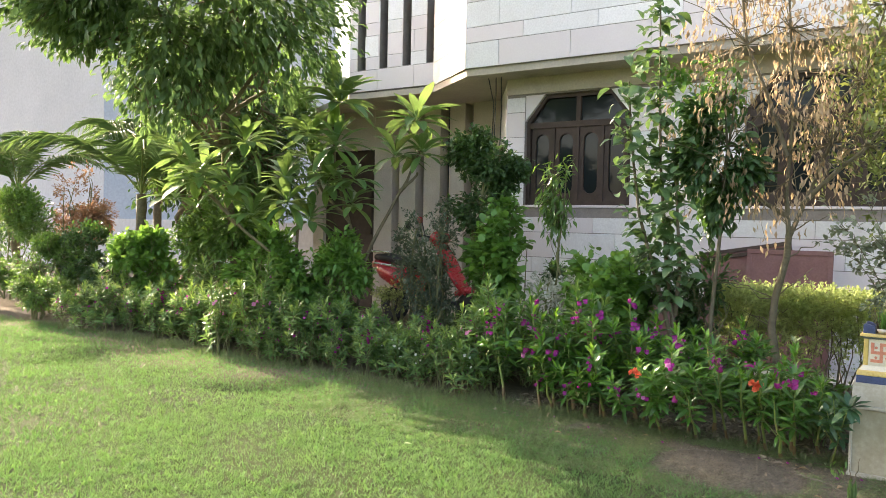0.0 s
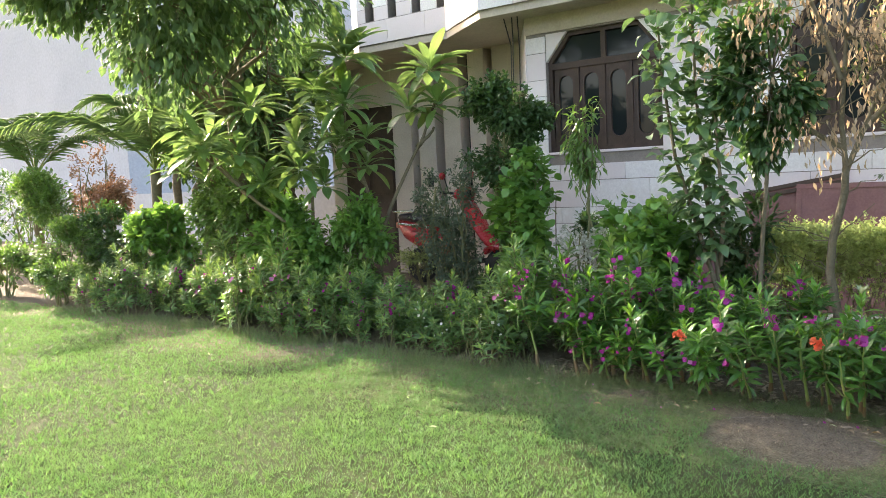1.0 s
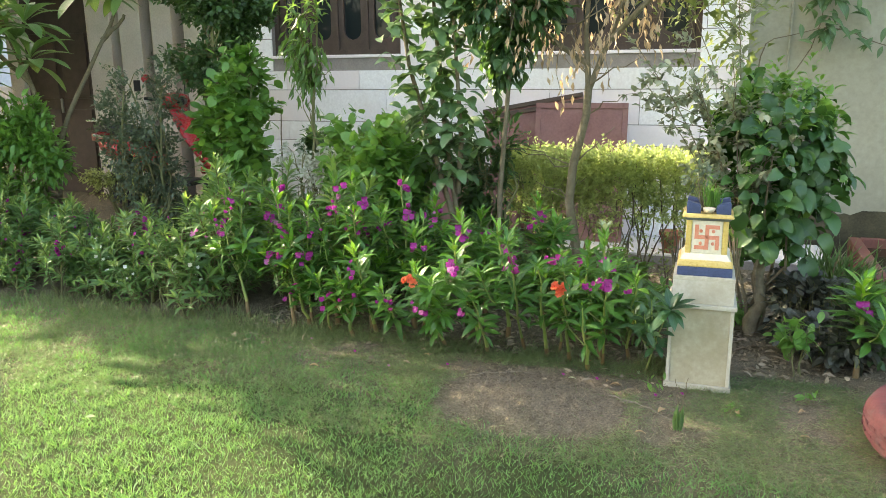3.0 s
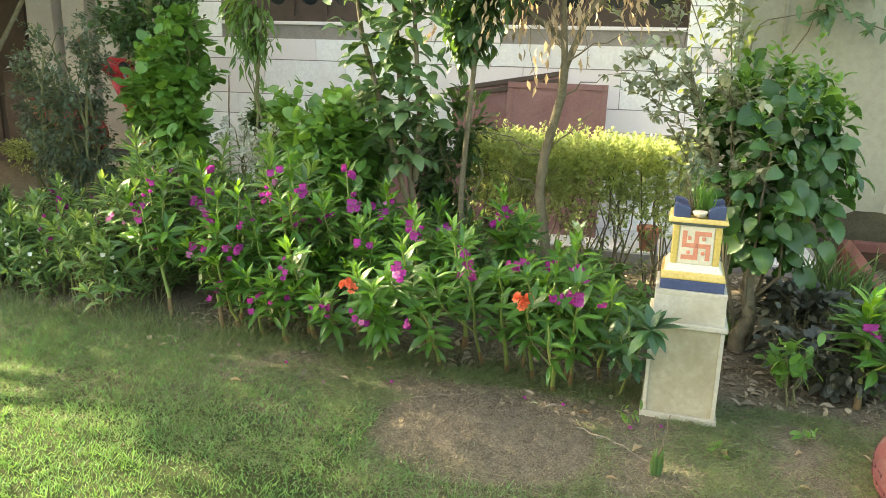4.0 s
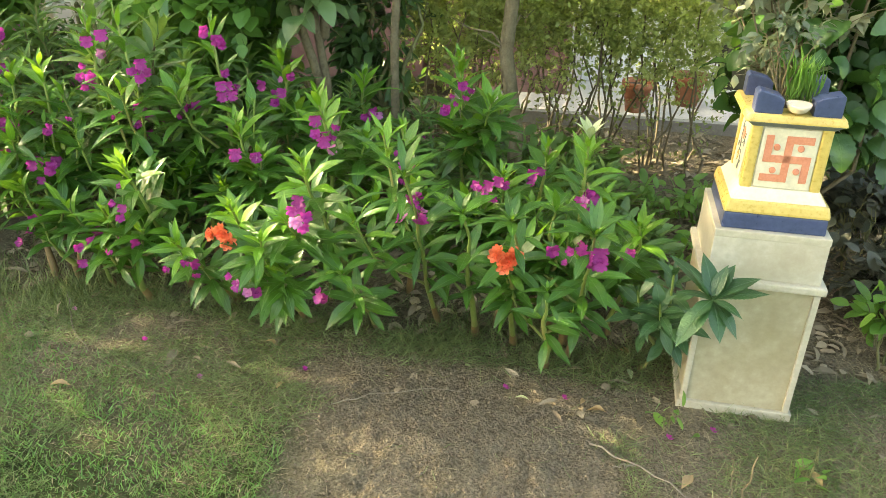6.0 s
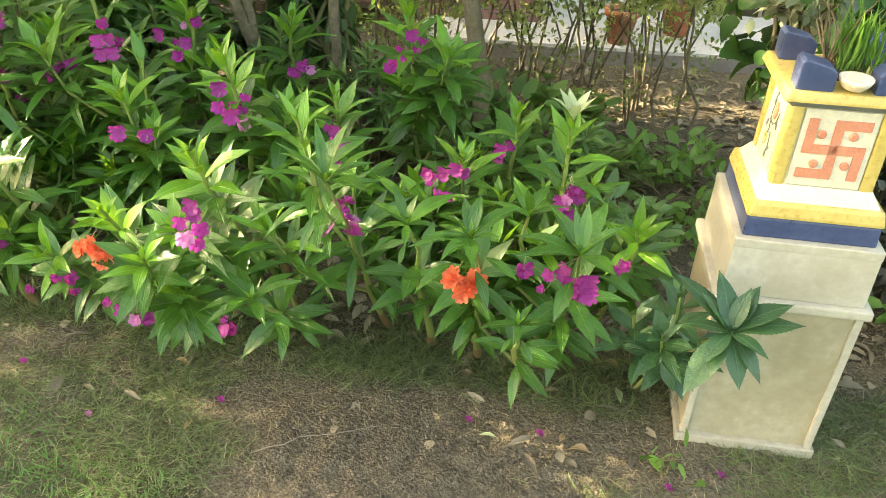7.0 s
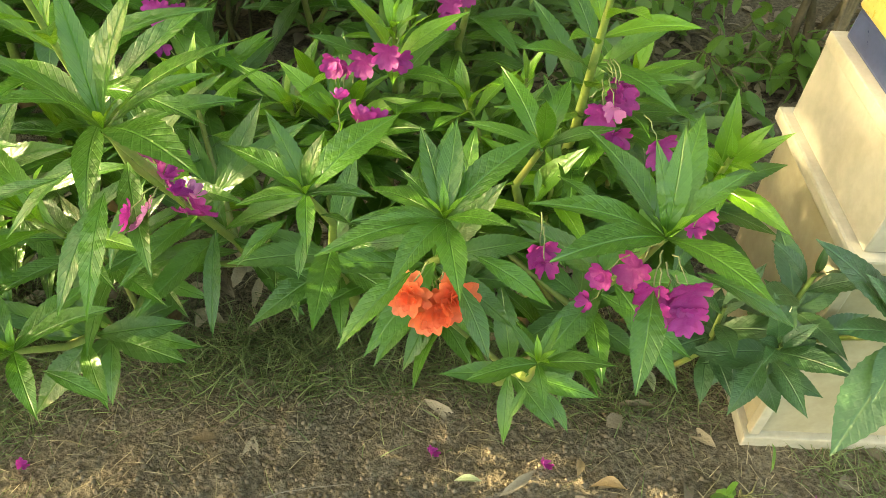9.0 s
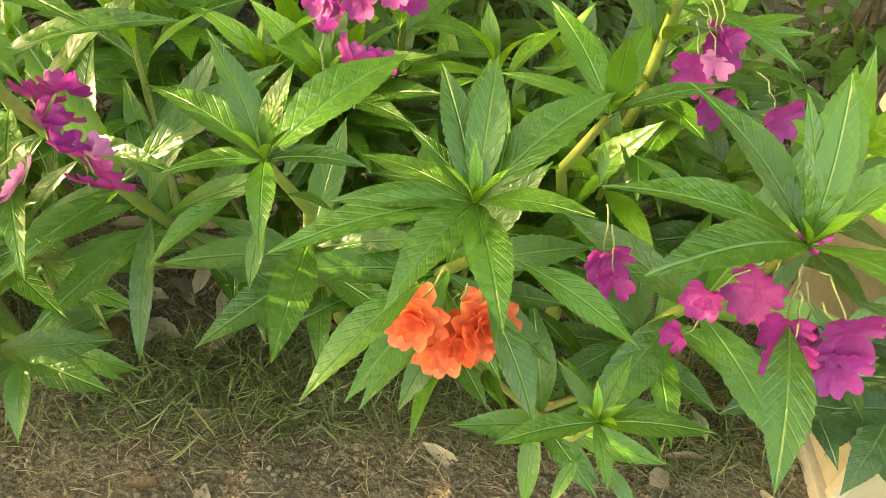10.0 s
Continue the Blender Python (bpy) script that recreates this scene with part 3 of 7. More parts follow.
def build_grass():
    """The lawn: short blades, in finer turf near the walk and coarser turf farther off."""
    lots = [(-5.2, 1.9, 2.4, 5.95, 220000, 0.036, 0.0035), (-5.2, 1.9, 1.6, 2.4, 40000, 0.038, 0.005), (-13, -5.2, 1.0, 6.0, 126000, 0.038, 0.006), (-1.8, 2.6, -0.2, 1.6, 12000, 0.05, 0.007), (1.9, 8, -4, 5.0, 26000, 0.05, 0.012), (2.6, 8, -8, -4, 9000, 0.05, 0.014), (-13, 2.6, -8, -3, 22000, 0.05, 0.014), (-1.8, 1.9, -3, -0.2, 9000, 0.05, 0.010), (-13, -1.8, -3, 1.6, 26000, 0.05, 0.010)]
    pos, le, wi = [], [], []

    for x0, x1, y0, y1, n, h, w in lots:
        x, y = rng.uniform(x0, x1, n), rng.uniform(y0, y1, n)
        ok = np.array([rng.random() < soil_free(a, b) for a, b in zip(x, y)])
        x, y = x[ok], y[ok]
        tuft = np.array([noise.noise(Vector((a * 2.2, b * 2.2, 5))) for a, b in zip(x, y)])
        pos.append(np.stack([x, y, np.array([soil_height(a, b) for a, b in zip(x, y)]) - 0.004], 1))
        fine = np.array([noise.noise(Vector((a * 13, b * 13, 3))) for a, b in zip(x, y)])
        le.append(h * rng.uniform(0.4, 1.2, len(x)) * (1 + 0.7 * np.maximum(0, tuft) + 1.0 * np.maximum(-0.3, fine)))
        wi.append(w * rng.uniform(0.7, 1.3, len(x)))
    pos, le, wi = np.concatenate(pos), np.concatenate(le), np.concatenate(wi)
    n = len(pos)
    d = unit(rand_dirs(n) * np.array([1, 1, 0.3]) * 0.8 + np.array([0, 0, 0.75]))
    tv = np.array([(0, 0.5, 0), (0, -0.5, 0), (0.55, 0.4, 0.03), (0.55, -0.4, 0.03), (1, 0, -0.14)])
    tf = np.array([(0, 1, 3), (0, 3, 2), (2, 3, 4)])
    me = cloud(pos, d, unit(rand_dirs(n) + 0.01), le, wi, (tv, tf))
    tagged(put_mesh("grass", me, M_GRASS), "short green lawn grass with worn patches", "grass", kind="stuff")
    n = 150000
    x, y = rng.uniform(-4.5, 1.2, n), 5.75 - 1.2 * rng.random(n) ** 1.2
    clump = np.array([noise.noise(Vector((a * 3.1, b * 3.1, 2))) + 0.6 * noise.noise(Vector((a * 11, b * 11, 7))) for a, b in zip(x, y)])
    edge = np.where((x < -1.62) & (y < 5.12), -0.25, 0.0)
    bare = ((x + 1.15) / 0.5) ** 2 + ((y - 5.08) / 0.40) ** 2
    bare2 = ((x + 1.12) / 0.70) ** 2 + ((y - 5.45) / 0.17) ** 2
    bare = np.minimum(bare, bare2 + 0.25 * clump)
    ok = (clump + edge + rng.normal(0, 0.22, n) > -0.16) & ((bare > 0.95) | (rng.random(n) < 0.01))
    x, y = x[ok], y[ok]
    n = len(x)
    pos = np.stack([x, y, np.array([soil_height(a, b) for a, b in zip(x, y)]) - 0.002], 1)
    d = unit(rand_dirs(n) * np.array([1, 1, 0.25]) + np.array([0, 0, 0.28]))
    wire = (np.array([(0, 0.5, 0), (0, -0.5, 0), (0.35, 0.45, 0.08), (0.35, -0.45, 0.08), (0.7, 0.35, 0.05), (0.7, -0.35, 0.05), (1, 0, -0.12)]), np.array([(0, 1, 3), (0, 3, 2), (2, 3, 5), (2, 5, 4), (4, 5, 6)]))
    me = cloud(pos, d, unit(rand_dirs(n) + np.array([0, 0, 0.3])), rng.uniform(0.02, 0.08, n), rng.uniform(0.0011, 0.0022, n), wire)
    tagged(put_mesh("thin_grass", me, M_WIRY), "thin wiry grass growing over bare soil", "grass", kind="stuff")
    n = 13000
    x, y = rng.uniform(-2.9, -0.5, n), 5.76 + rng.normal(0, 0.09, n)
    ok = np.array([noise.noise(Vector((a * 4.2, b * 4.2, 21))) for a, b in zip(x, y)]) + rng.normal(0, 0.2, n) > -0.08
    x, y = x[ok], y[ok]
    n = len(x)
    pos = np.stack([x, y, np.array([soil_height(a, b) for a, b in zip(x, y)]) - 0.003], 1)
    d = unit(rand_dirs(n) * np.array([1, 1, 0.3]) * 0.8 + np.array([0, -0.1, 0.6]))
    me = cloud(pos, d, unit(rand_dirs(n) + 0.01), rng.uniform(0.03, 0.09, n), rng.uniform(0.0013, 0.0024, n), wire)
    tagged(put_mesh("stem_grass", me, M_WIRY), "wiry grass round the stems of the flowers", "grass", kind="stuff")
    n = 20000
    x, y = rng.uniform(-11, -2.4, n), 5.80 + rng.normal(0, 0.10, n)
    ok = np.array([noise.noise(Vector((a * 2.6, b * 2.6, 12))) for a, b in zip(x, y)]) + rng.normal(0, 0.25, n) > 0.05
    x, y = x[ok], y[ok]
    n = len(x)
    pos = np.stack([x, y, np.array([soil_height(a, b) for a, b in zip(x, y)]) - 0.003], 1)
    d = unit(rand_dirs(n) * np.array([1, 1, 0.3]) * 0.6 + np.array([0, 0, 0.8]))
    me = cloud(pos, d, unit(rand_dirs(n) + 0.01), rng.uniform(0.03, 0.11, n), rng.uniform(0.002, 0.004, n), wire)
    tagged(put_mesh("weed_grass", me, M_WIRY), "uncut weedy grass at the foot of the flower bed", "grass", kind="stuff")
    n = 14000
    x, y = rng.uniform(-5, 1.8, n), rng.uniform(4.5, 6.3, n)
    ok = (((x + 1.12) / 0.5) ** 2 + ((y - 5.12) / 0.38) ** 2 > 1) | (rng.random(n) < 0.12)
    x, y = x[ok], y[ok]
    n = len(x)
    pos = np.stack([x, y, np.array([soil_height(a, b) for a, b in zip(x, y)]) + 0.004], 1)
    d = unit(rand_dirs(n) * np.array([1, 1, 0.12]) + np.array([0, 0, 0.06]))
    me = cloud(pos, d, unit(np.array([0, 0, 1.0]) + rand_dirs(n) * 0.2), rng.uniform(0.015, 0.06, n), np.full(n, 0.0016), (tv, tf))
    tagged(put_mesh("straw", me, M_GRASS_DRY), "dry straw and dead grass lying on soil", "straw", kind="stuff")


build_grass()

# ---- house ----
FRONT, ENTRY, UPPER = 9.0, 10.4, 9.3
SILL, HEAD = 1.85, 3.30
WINDOWS = [(-4.78, -3.31), (-1.98, -0.42)]


def tiles(parent, a, b, z0, z1, holes=(), first=0, courses=(0.33, 0.2), length=0.85, proud=0.014):
    """Stone slabs in courses on a wall from a to b (x, y), as pieces of their own, past the openings."""
    a, b = Vector((*a, 0)), Vector((*b, 0))
    run = (b - a).length
    u = (b - a) / run
    ang = math.degrees(math.atan2(u.y, u.x))
    z, k = z0, first
    shared = {}
    while z < z1 - 0.05:
        h = min(courses[k % len(courses)], z1 - z)
        s = -length * (0.5 if k % 2 else 0.15)
        while s < run:
            e = s + length
            spans = [(max(0, s), min(run, e))]
            for h0, h1, hz0, hz1 in holes:
                if z < hz1 - 0.01 and z + h > hz0 + 0.01:
                    spans = [q for p0, p1 in spans for q in ((p0, min(p1, h0)), (max(p0, h1), p1)) if q[1] - q[0] > 0.02]
            for p0, p1 in spans:
                if p1 - p0 < 0.02:
                    continue
                key = (round(p1 - p0, 3), round(h, 3))
                if key not in shared:
                    bm = boxes((0.003, -proud, 0.004, p1 - p0 - 0.003, 0.002, h - 0.004))
                    me = bpy.data.meshes.new("stone_slab")
                    bm.to_mesh(me)
                    bm.free()
                    me.materials.append(M_STONE)
                    shared[key] = me
                q = a + u * p0
                put_mesh("stone_slab", shared[key], None, parent, "", pose(q.x, q.y, z, 0, 0, ang))
            s = e
        z += h
        k += 1


def raised(bm, z):
    bmesh.ops.translate(bm, vec=(0, 0, z), verts=bm.verts[:])
    return bm


def build_house():
    wall = part("wall_front", boxes(
        (-5.05, FRONT, 0, -4.78, FRONT + 0.3, 3.6), (-3.31, FRONT, 0, -1.98, FRONT + 0.3, 3.6), (-0.42, FRONT, 0, -0.06, FRONT + 0.3, 3.6),
        (-4.78, FRONT, 0, -3.31, FRONT + 0.3, SILL), (-4.78, FRONT, HEAD, -3.31, FRONT + 0.3, 3.6),
        (-1.98, FRONT, 0, -0.42, FRONT + 0.3, SILL), (-1.98, FRONT, HEAD, -0.42, FRONT + 0.3, 3.6)), M_JOINT)
    tagged(wall, "front wall clad in pinkish-white stone slabs", "wall", kind="structure")
    side = part("wall_side", prism([(-5.05, FRONT), (-4.95, FRONT + 0.3), (-5.7, ENTRY + 0.2), (-5.95, ENTRY)], 3.6, "z"), M_JOINT)
    tagged(side, "angled side wall clad in pale stone slabs", "wall", kind="structure")
    entry = part("wall_entrance", boxes((-9.95, ENTRY, 0, -9.7, ENTRY + 0.25, 3.6), (-9.7, ENTRY, 2.85, -8.5, ENTRY + 0.25, 3.6)), M_PILASTER)
    for x0, x1 in ((-8.5, -8.1), (-7.95, -7.6), (-7.43, -7.1), (-6.92, -6.62), (-6.47, -5.9)):
        part("pier", boxes((x0, ENTRY, 0, x1, ENTRY + 0.25, 3.6), bevel=0.012), M_PILASTER, entry)
    tagged(entry, "entrance wall of tan stone piers between narrow slits", "wall", kind="structure")
    # no glazing here: the darkness inside the slits is this sheet's black colour
    tagged(part("wall_slit_backing", boxes((-8.2, ENTRY + 0.27, 0, -6.4, ENTRY + 0.31, 3.6)), M_SEAT), "black sheet standing in for the darkness behind the narrow slits", "glazing", kind="structure")
    door = part("door_1", boxes((-9.7, ENTRY + 0.08, 0.0, -8.5, ENTRY + 0.14, 2.85)), M_WOOD)
    tagged(door, "dark wooden entrance door in the porch shade", "door", kind="structure")
    for x in (-9.6, -9.05):
        for z in (0.3, 1.35):
            part("door_panel", boxes((x, ENTRY + 0.055, z, x + 0.45, ENTRY + 0.078, z + 0.9), bevel=0.012), M_WOOD, door)
    part("door_handle", boxes((-9.12, ENTRY + 0.03, 1.15, -9.08, ENTRY + 0.055, 1.35), bevel=0.008), M_METAL, door, "steel pull handle")
    switch = part("switch_plate", boxes((-7.78, ENTRY - 0.02, 1.45, -7.68, ENTRY - 0.001, 1.6), bevel=0.005), M_RUBBER)
    tagged(switch, "small dark switch box on a tan pier", "switch box")
    # upper storey: parapet box with a slanted corner, and the wall with tall slits
    lo, hi = 3.62, 4.95
    outline = [(-5.42, 8.5), (-0.75, 8.5), (-0.75, 8.8), (-5.3, 8.8), (-6.3, 9.5), (-6.49, UPPER)]
    par = part("wall_parapet", raised(prism(outline, hi - lo, "z"), lo), M_JOINT)
    tagged(par, "jutting balcony parapet clad in white stone slabs", "balcony", kind="structure")
    tagged(part("wall_parapet_end", boxes((-0.75, 8.45, lo - 0.05, -0.2, 9.6, hi + 0.4)), M_STONE), "sunlit white stone end of the balcony", "wall", kind="structure")
    up = part("wall_upper", boxes(
        (-8.15, UPPER, lo, -7.98, UPPER + 0.3, 7.2), (-7.82, UPPER, lo, -7.54, UPPER + 0.3, 7.2), (-7.38, UPPER, lo, -7.08, UPPER + 0.3, 7.2), (-6.92, UPPER, lo, -6.65, UPPER + 0.3, 7.2),
        (-7.98, UPPER, lo, -7.82, UPPER + 0.3, 3.98), (-7.54, UPPER, lo, -7.38, UPPER + 0.3, 3.98), (-7.08, UPPER, lo, -6.92, UPPER + 0.3, 3.98), (-6.65, UPPER, lo, -6.45, UPPER + 0.3, 3.98)), M_JOINT)
    tagged(up, "upper wall of white stone slabs with tall narrow slits", "wall", kind="structure")
    tagged(part("wall_upper_backing", boxes((-8.2, UPPER + 0.33, lo, -6.3, UPPER + 0.37, 7.2)), M_GLASS), "dark glass in the tall upper slits", "glazing", kind="structure")
    tagged(part("wall_upper_rear", boxes((-6.3, 10.0, lo, 0.0, 10.3, 7.2), (-8.15, 14.0, 0, 0.0, 14.3, 7.2), (-8.15, ENTRY + 0.26, 3.6, -7.9, 14.0, 7.2), (-9.95, ENTRY + 0.26, 0, -9.7, 14.0, 3.6), (-0.3, FRONT + 0.3, 0, 0.0, 14.0, 7.2)), M_PLASTER), "plain beige plaster walls behind the balcony", "wall", kind="structure")
    tagged(part("roof", boxes((-8.25, 9.1, 7.2, 0.2, 14.5, 7.45)), M_ROOF), "flat concrete roof slab", "roof", kind="structure")
    tagged(part("ceiling", prism([(-5.42, 8.52), (-0.2, 8.52), (-0.2, 10.4), (-9.95, 11.0), (-9.95, 10.3), (-8.15, UPPER), (-6.49, UPPER)], 0.1, "z"), M_PLASTER, matrix=pose(0, 0, lo - 0.09)), "beige plaster underside of the balcony", "soffit", kind="structure")
    tagged(part("trim_soffit", boxes((-5.05, FRONT - 0.03, 3.32, -0.06, FRONT - 0.002, 3.53)), M_PLASTER), "plain beige band under the balcony", "trim", kind="structure")
    tagged(part("trim_corner", boxes((-0.09, FRONT - 0.05, 0, -0.02, FRONT + 0.0, 3.5)), M_STONE), "white corner strip at the end of the stone wall", "trim", kind="structure")
    bar = thing("balcony_railing", "dark metal railing behind the balcony parapet", "railing", (-6.45, 9.42, hi))
    part("top_rail", boxes((0, -0.02, 0.42, 1.6, 0.02, 0.46)), M_METAL, bar)
    for i in range(9):
        part("bar", boxes((i * 0.19, -0.01, -0.02, i * 0.19 + 0.02, 0.01, 0.42)), M_METAL, bar)
    # cables that hang along the corner under the balcony
    for k, (x, y) in enumerate(((-5.2, 8.93), (-5.32, 9.08), (-5.12, 8.95))):
        pts = [(x + 0.5, 8.62, 3.6), (x + 0.1, 8.75, 3.55), (x, y, 3.35 - 0.1 * k), (x - 0.02, y, 2.4), (x, y, 1.2)]
        tagged(put_mesh("cable", tubes([(pts, [0.008] * 5, 6)]), M_CABLE), "thin dark cable hanging down the wall corner", "cable", "cables on the wall")
    # window units
    for i, (x0, x1) in enumerate(WINDOWS):
        w = x1 - x0
        win = thing("window_%d" % (i + 1), "dark brown wooden window with slanted top corners and dark panes", "window", (x0, FRONT + 0.06, SILL), kind="structure")
        h = HEAD - SILL
        c = 0.28
        out = [(0, 0), (w, 0), (w, h - 0.34), (w - c, h), (c, h), (0, h - 0.34)]
        bm = bmesh.new()
        inn = [(0.05, 0.05), (w - 0.05, 0.05), (w - 0.05, h - 0.36), (w - c - 0.02, h - 0.05), (c + 0.02, h - 0.05), (0.05, h - 0.36)]
        ov = [[bm.verts.new((a, y, b)) for a, b in out] for y in (0, 0.09)]
        iv = [[bm.verts.new((a, y, b)) for a, b in inn] for y in (0, 0.09)]
        for j in range(6):
            k = (j + 1) % 6
            bm.faces.new((ov[0][j], ov[0][k], iv[0][k], iv[0][j]))
            bm.faces.new((iv[0][j], iv[0][k], iv[1][k], iv[1][j]))
            bm.faces.new((ov[1][k], ov[1][j], iv[1][j], iv[1][k]))
            bm.faces.new((ov[0][k], ov[0][j], ov[1][j], ov[1][k]))
        part("window_frame", bm, M_WOOD, win)
        part("transom", boxes((0.05, 0.0, h - 0.44, w - 0.05, 0.08, h - 0.36), bevel=0.006), M_WOOD, win)
        part("mullion", boxes((w / 2 - 0.03, 0.002, h - 0.36, w / 2 + 0.03, 0.078, h - 0.05)), M_WOOD, win)
        part("window_sill", boxes((-0.02, -0.075, -0.035, w + 0.02, 0.02, -0.004), bevel=0.006), M_STONE, win, "white stone sill")
        n = 4
        cw = (w - 0.10) / n
        for j in range(n):
            a = 0.05 + j * cw
            sash = thing_part("casement", win, (a, 0.02, 0.05))
            if j:
                part("stile", boxes((a - 0.014, 0.004, 0.05, a + 0.014, 0.06, h - 0.44), bevel=0.004), M_WOOD, win)
            r = 0.09
            hh = h - 0.49
            bm = bmesh.new()
            x_l, x_r, z_l, z_h = 0.075, cw - 0.075, 0.10, hh - 0.08
            hole = []
            for cx, cz, st in ((x_r - r, z_l + r, -90), (x_r - r, z_h - r, 0), (x_l + r, z_h - r, 90), (x_l + r, z_l + r, 180)):
                hole += [(cx + r * math.cos(radians(st + d)), cz + r * math.sin(radians(st + d))) for d in (0, 30, 60, 90)]
            rim = []
            for px, pz in hole:
                q = max(abs(px - cw / 2) / (cw / 2), abs(pz - hh / 2) / (hh / 2))
                rim.append((cw / 2 + (px - cw / 2) / q, hh / 2 + (pz - hh / 2) / q))
            m = len(hole)
            va, vb, vc = [bm.verts.new((p, 0, q)) for p, q in hole], [bm.verts.new((p, 0, q)) for p, q in rim], [bm.verts.new((p, 0.04, q)) for p, q in hole]
            for k in range(m):
                g = (k + 1) % m
                bm.faces.new((vb[k], vb[g], va[g], va[k]))
                bm.faces.new((va[k], va[g], vc[g], vc[k]))
            part("sash_frame", bm, M_WOOD, sash)
            part("pane", boxes((0.04, 0.03, 0.05, cw - 0.04, 0.036, hh - 0.03)), M_GLASS, sash, "dark glass pane")
        for j in (0, 1):
            bm = prism([(0.06 if j == 0 else w / 2 + 0.03, h - 0.36), (w / 2 - 0.03 if j == 0 else w - 0.06, h - 0.36), (w / 2 - 0.03 if j == 0 else w - c - 0.02, h - 0.06), (c + 0.02 if j == 0 else w / 2 + 0.03, h - 0.06)], 0.006)
            part("pane", bm, M_GLASS, win, "dark glass fanlight pane", pose(0, 0.045, 0))
        part("wall_infill", prism([(0, h - 0.34), (0, h), (c, h)], 0.2), M_STONE, win, "white stone corner piece", pose(0, -0.05, 0))
        part("wall_infill", prism([(w, h - 0.34), (w, h), (w - c, h)], 0.2), M_STONE, win, "white stone corner piece", pose(0, -0.05, 0))
        # the shade of the unlit room, given as a flat black sheet
        tagged(part("room_dark", boxes((x0, FRONT + 0.3, SILL, x1, FRONT + 0.32, HEAD)), M_RUBBER), "black sheet standing in for the unlit room behind the window", "lining", kind="structure")
    return wall, par, up, side


def thing_part(name, parent, at):
    """An empty part that holds sub-parts."""
    ob = new(name)
    ob.parent = parent
    ob.matrix_basis = pose(*at)
    return ob


wall_front, wall_parapet, wall_upper, wall_side = build_house()

# ---- cream wall, walkway, pond ----
tagged(part("wall_cream", boxes((-0.055, FRONT + 0.06, 0, 9.0, FRONT + 0.3, 3.4)), M_CREAMWALL), "cream painted wall, flaking near its foot", "wall", kind="structure")


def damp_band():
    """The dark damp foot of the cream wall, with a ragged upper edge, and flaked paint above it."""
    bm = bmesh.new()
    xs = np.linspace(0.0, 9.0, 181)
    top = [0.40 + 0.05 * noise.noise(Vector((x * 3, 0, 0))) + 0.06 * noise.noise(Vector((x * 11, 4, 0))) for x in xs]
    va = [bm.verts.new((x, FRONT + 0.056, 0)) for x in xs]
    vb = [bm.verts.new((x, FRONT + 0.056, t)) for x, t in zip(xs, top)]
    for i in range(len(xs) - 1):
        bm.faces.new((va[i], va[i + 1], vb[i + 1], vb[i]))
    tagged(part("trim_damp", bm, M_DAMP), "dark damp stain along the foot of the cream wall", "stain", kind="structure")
    for k, (x, z, w, h) in enumerate(((1.25, 0.47, 0.55, 0.13), (1.75, 0.50, 0.5, 0.16), (2.35, 0.47, 0.6, 0.12), (3.1, 0.48, 0.6, 0.14))):
        n = 24
        top = [(x + w * i / n, z + h * math.sin(math.pi * i / n) ** 0.6 + 0.05 * noise.noise(Vector((i * 0.45, k, 0))) + 0.025 * noise.noise(Vector((i * 1.7, k, 5)))) for i in range(n + 1)]
        low = [(x + w * i / n, z - 0.05 + 0.06 * noise.noise(Vector((i * 0.6, k, 8)))) for i in range(n, -1, -1)]
        bm = bmesh.new()
        bm.faces.new([bm.verts.new((a, FRONT + 0.05 - 0.002 * (k % 2), b)) for a, b in top + low])
        tagged(part("trim_flake", bm, M_FLAKE), "bare pale plaster where the paint has flaked", "paint flake", kind="structure")
        line = [(a, FRONT + 0.047, b) for a, b in top[2:-3]]
        tagged(put_mesh("trim_crack", tubes([(line, [0.002 + 0.003 * abs(noise.noise(Vector((i, k, 3)))) for i in range(len(line))], 4)]), M_DAMP), "dark crack along lifted paint", "crack", kind="structure")


damp_band()
tagged(part("pipe", lathe([(0.011, 0), (0.011, 3.3)], 8), M_CREAMWALL, matrix=pose(0.32, FRONT + 0.05, 0.05)), "thin cream painted pipe running up the wall", "pipe")


def build_walkway():
    base = part("walkway", boxes((-1.75, 8.22, -0.05, 0.75, FRONT, 0.085)), M_JOINT)
    tagged(base, "raised walkway of pale paving along the house", "pavement", kind="structure")
    for i in range(4):
        bm = boxes((0.006, 0.006, 0, 0.594, 0.764, 0.016))
        part("paving_slab", bm, M_PAVING, base, "", pose(-1.7 + i * 0.6, 8.225, 0.085))


build_walkway()


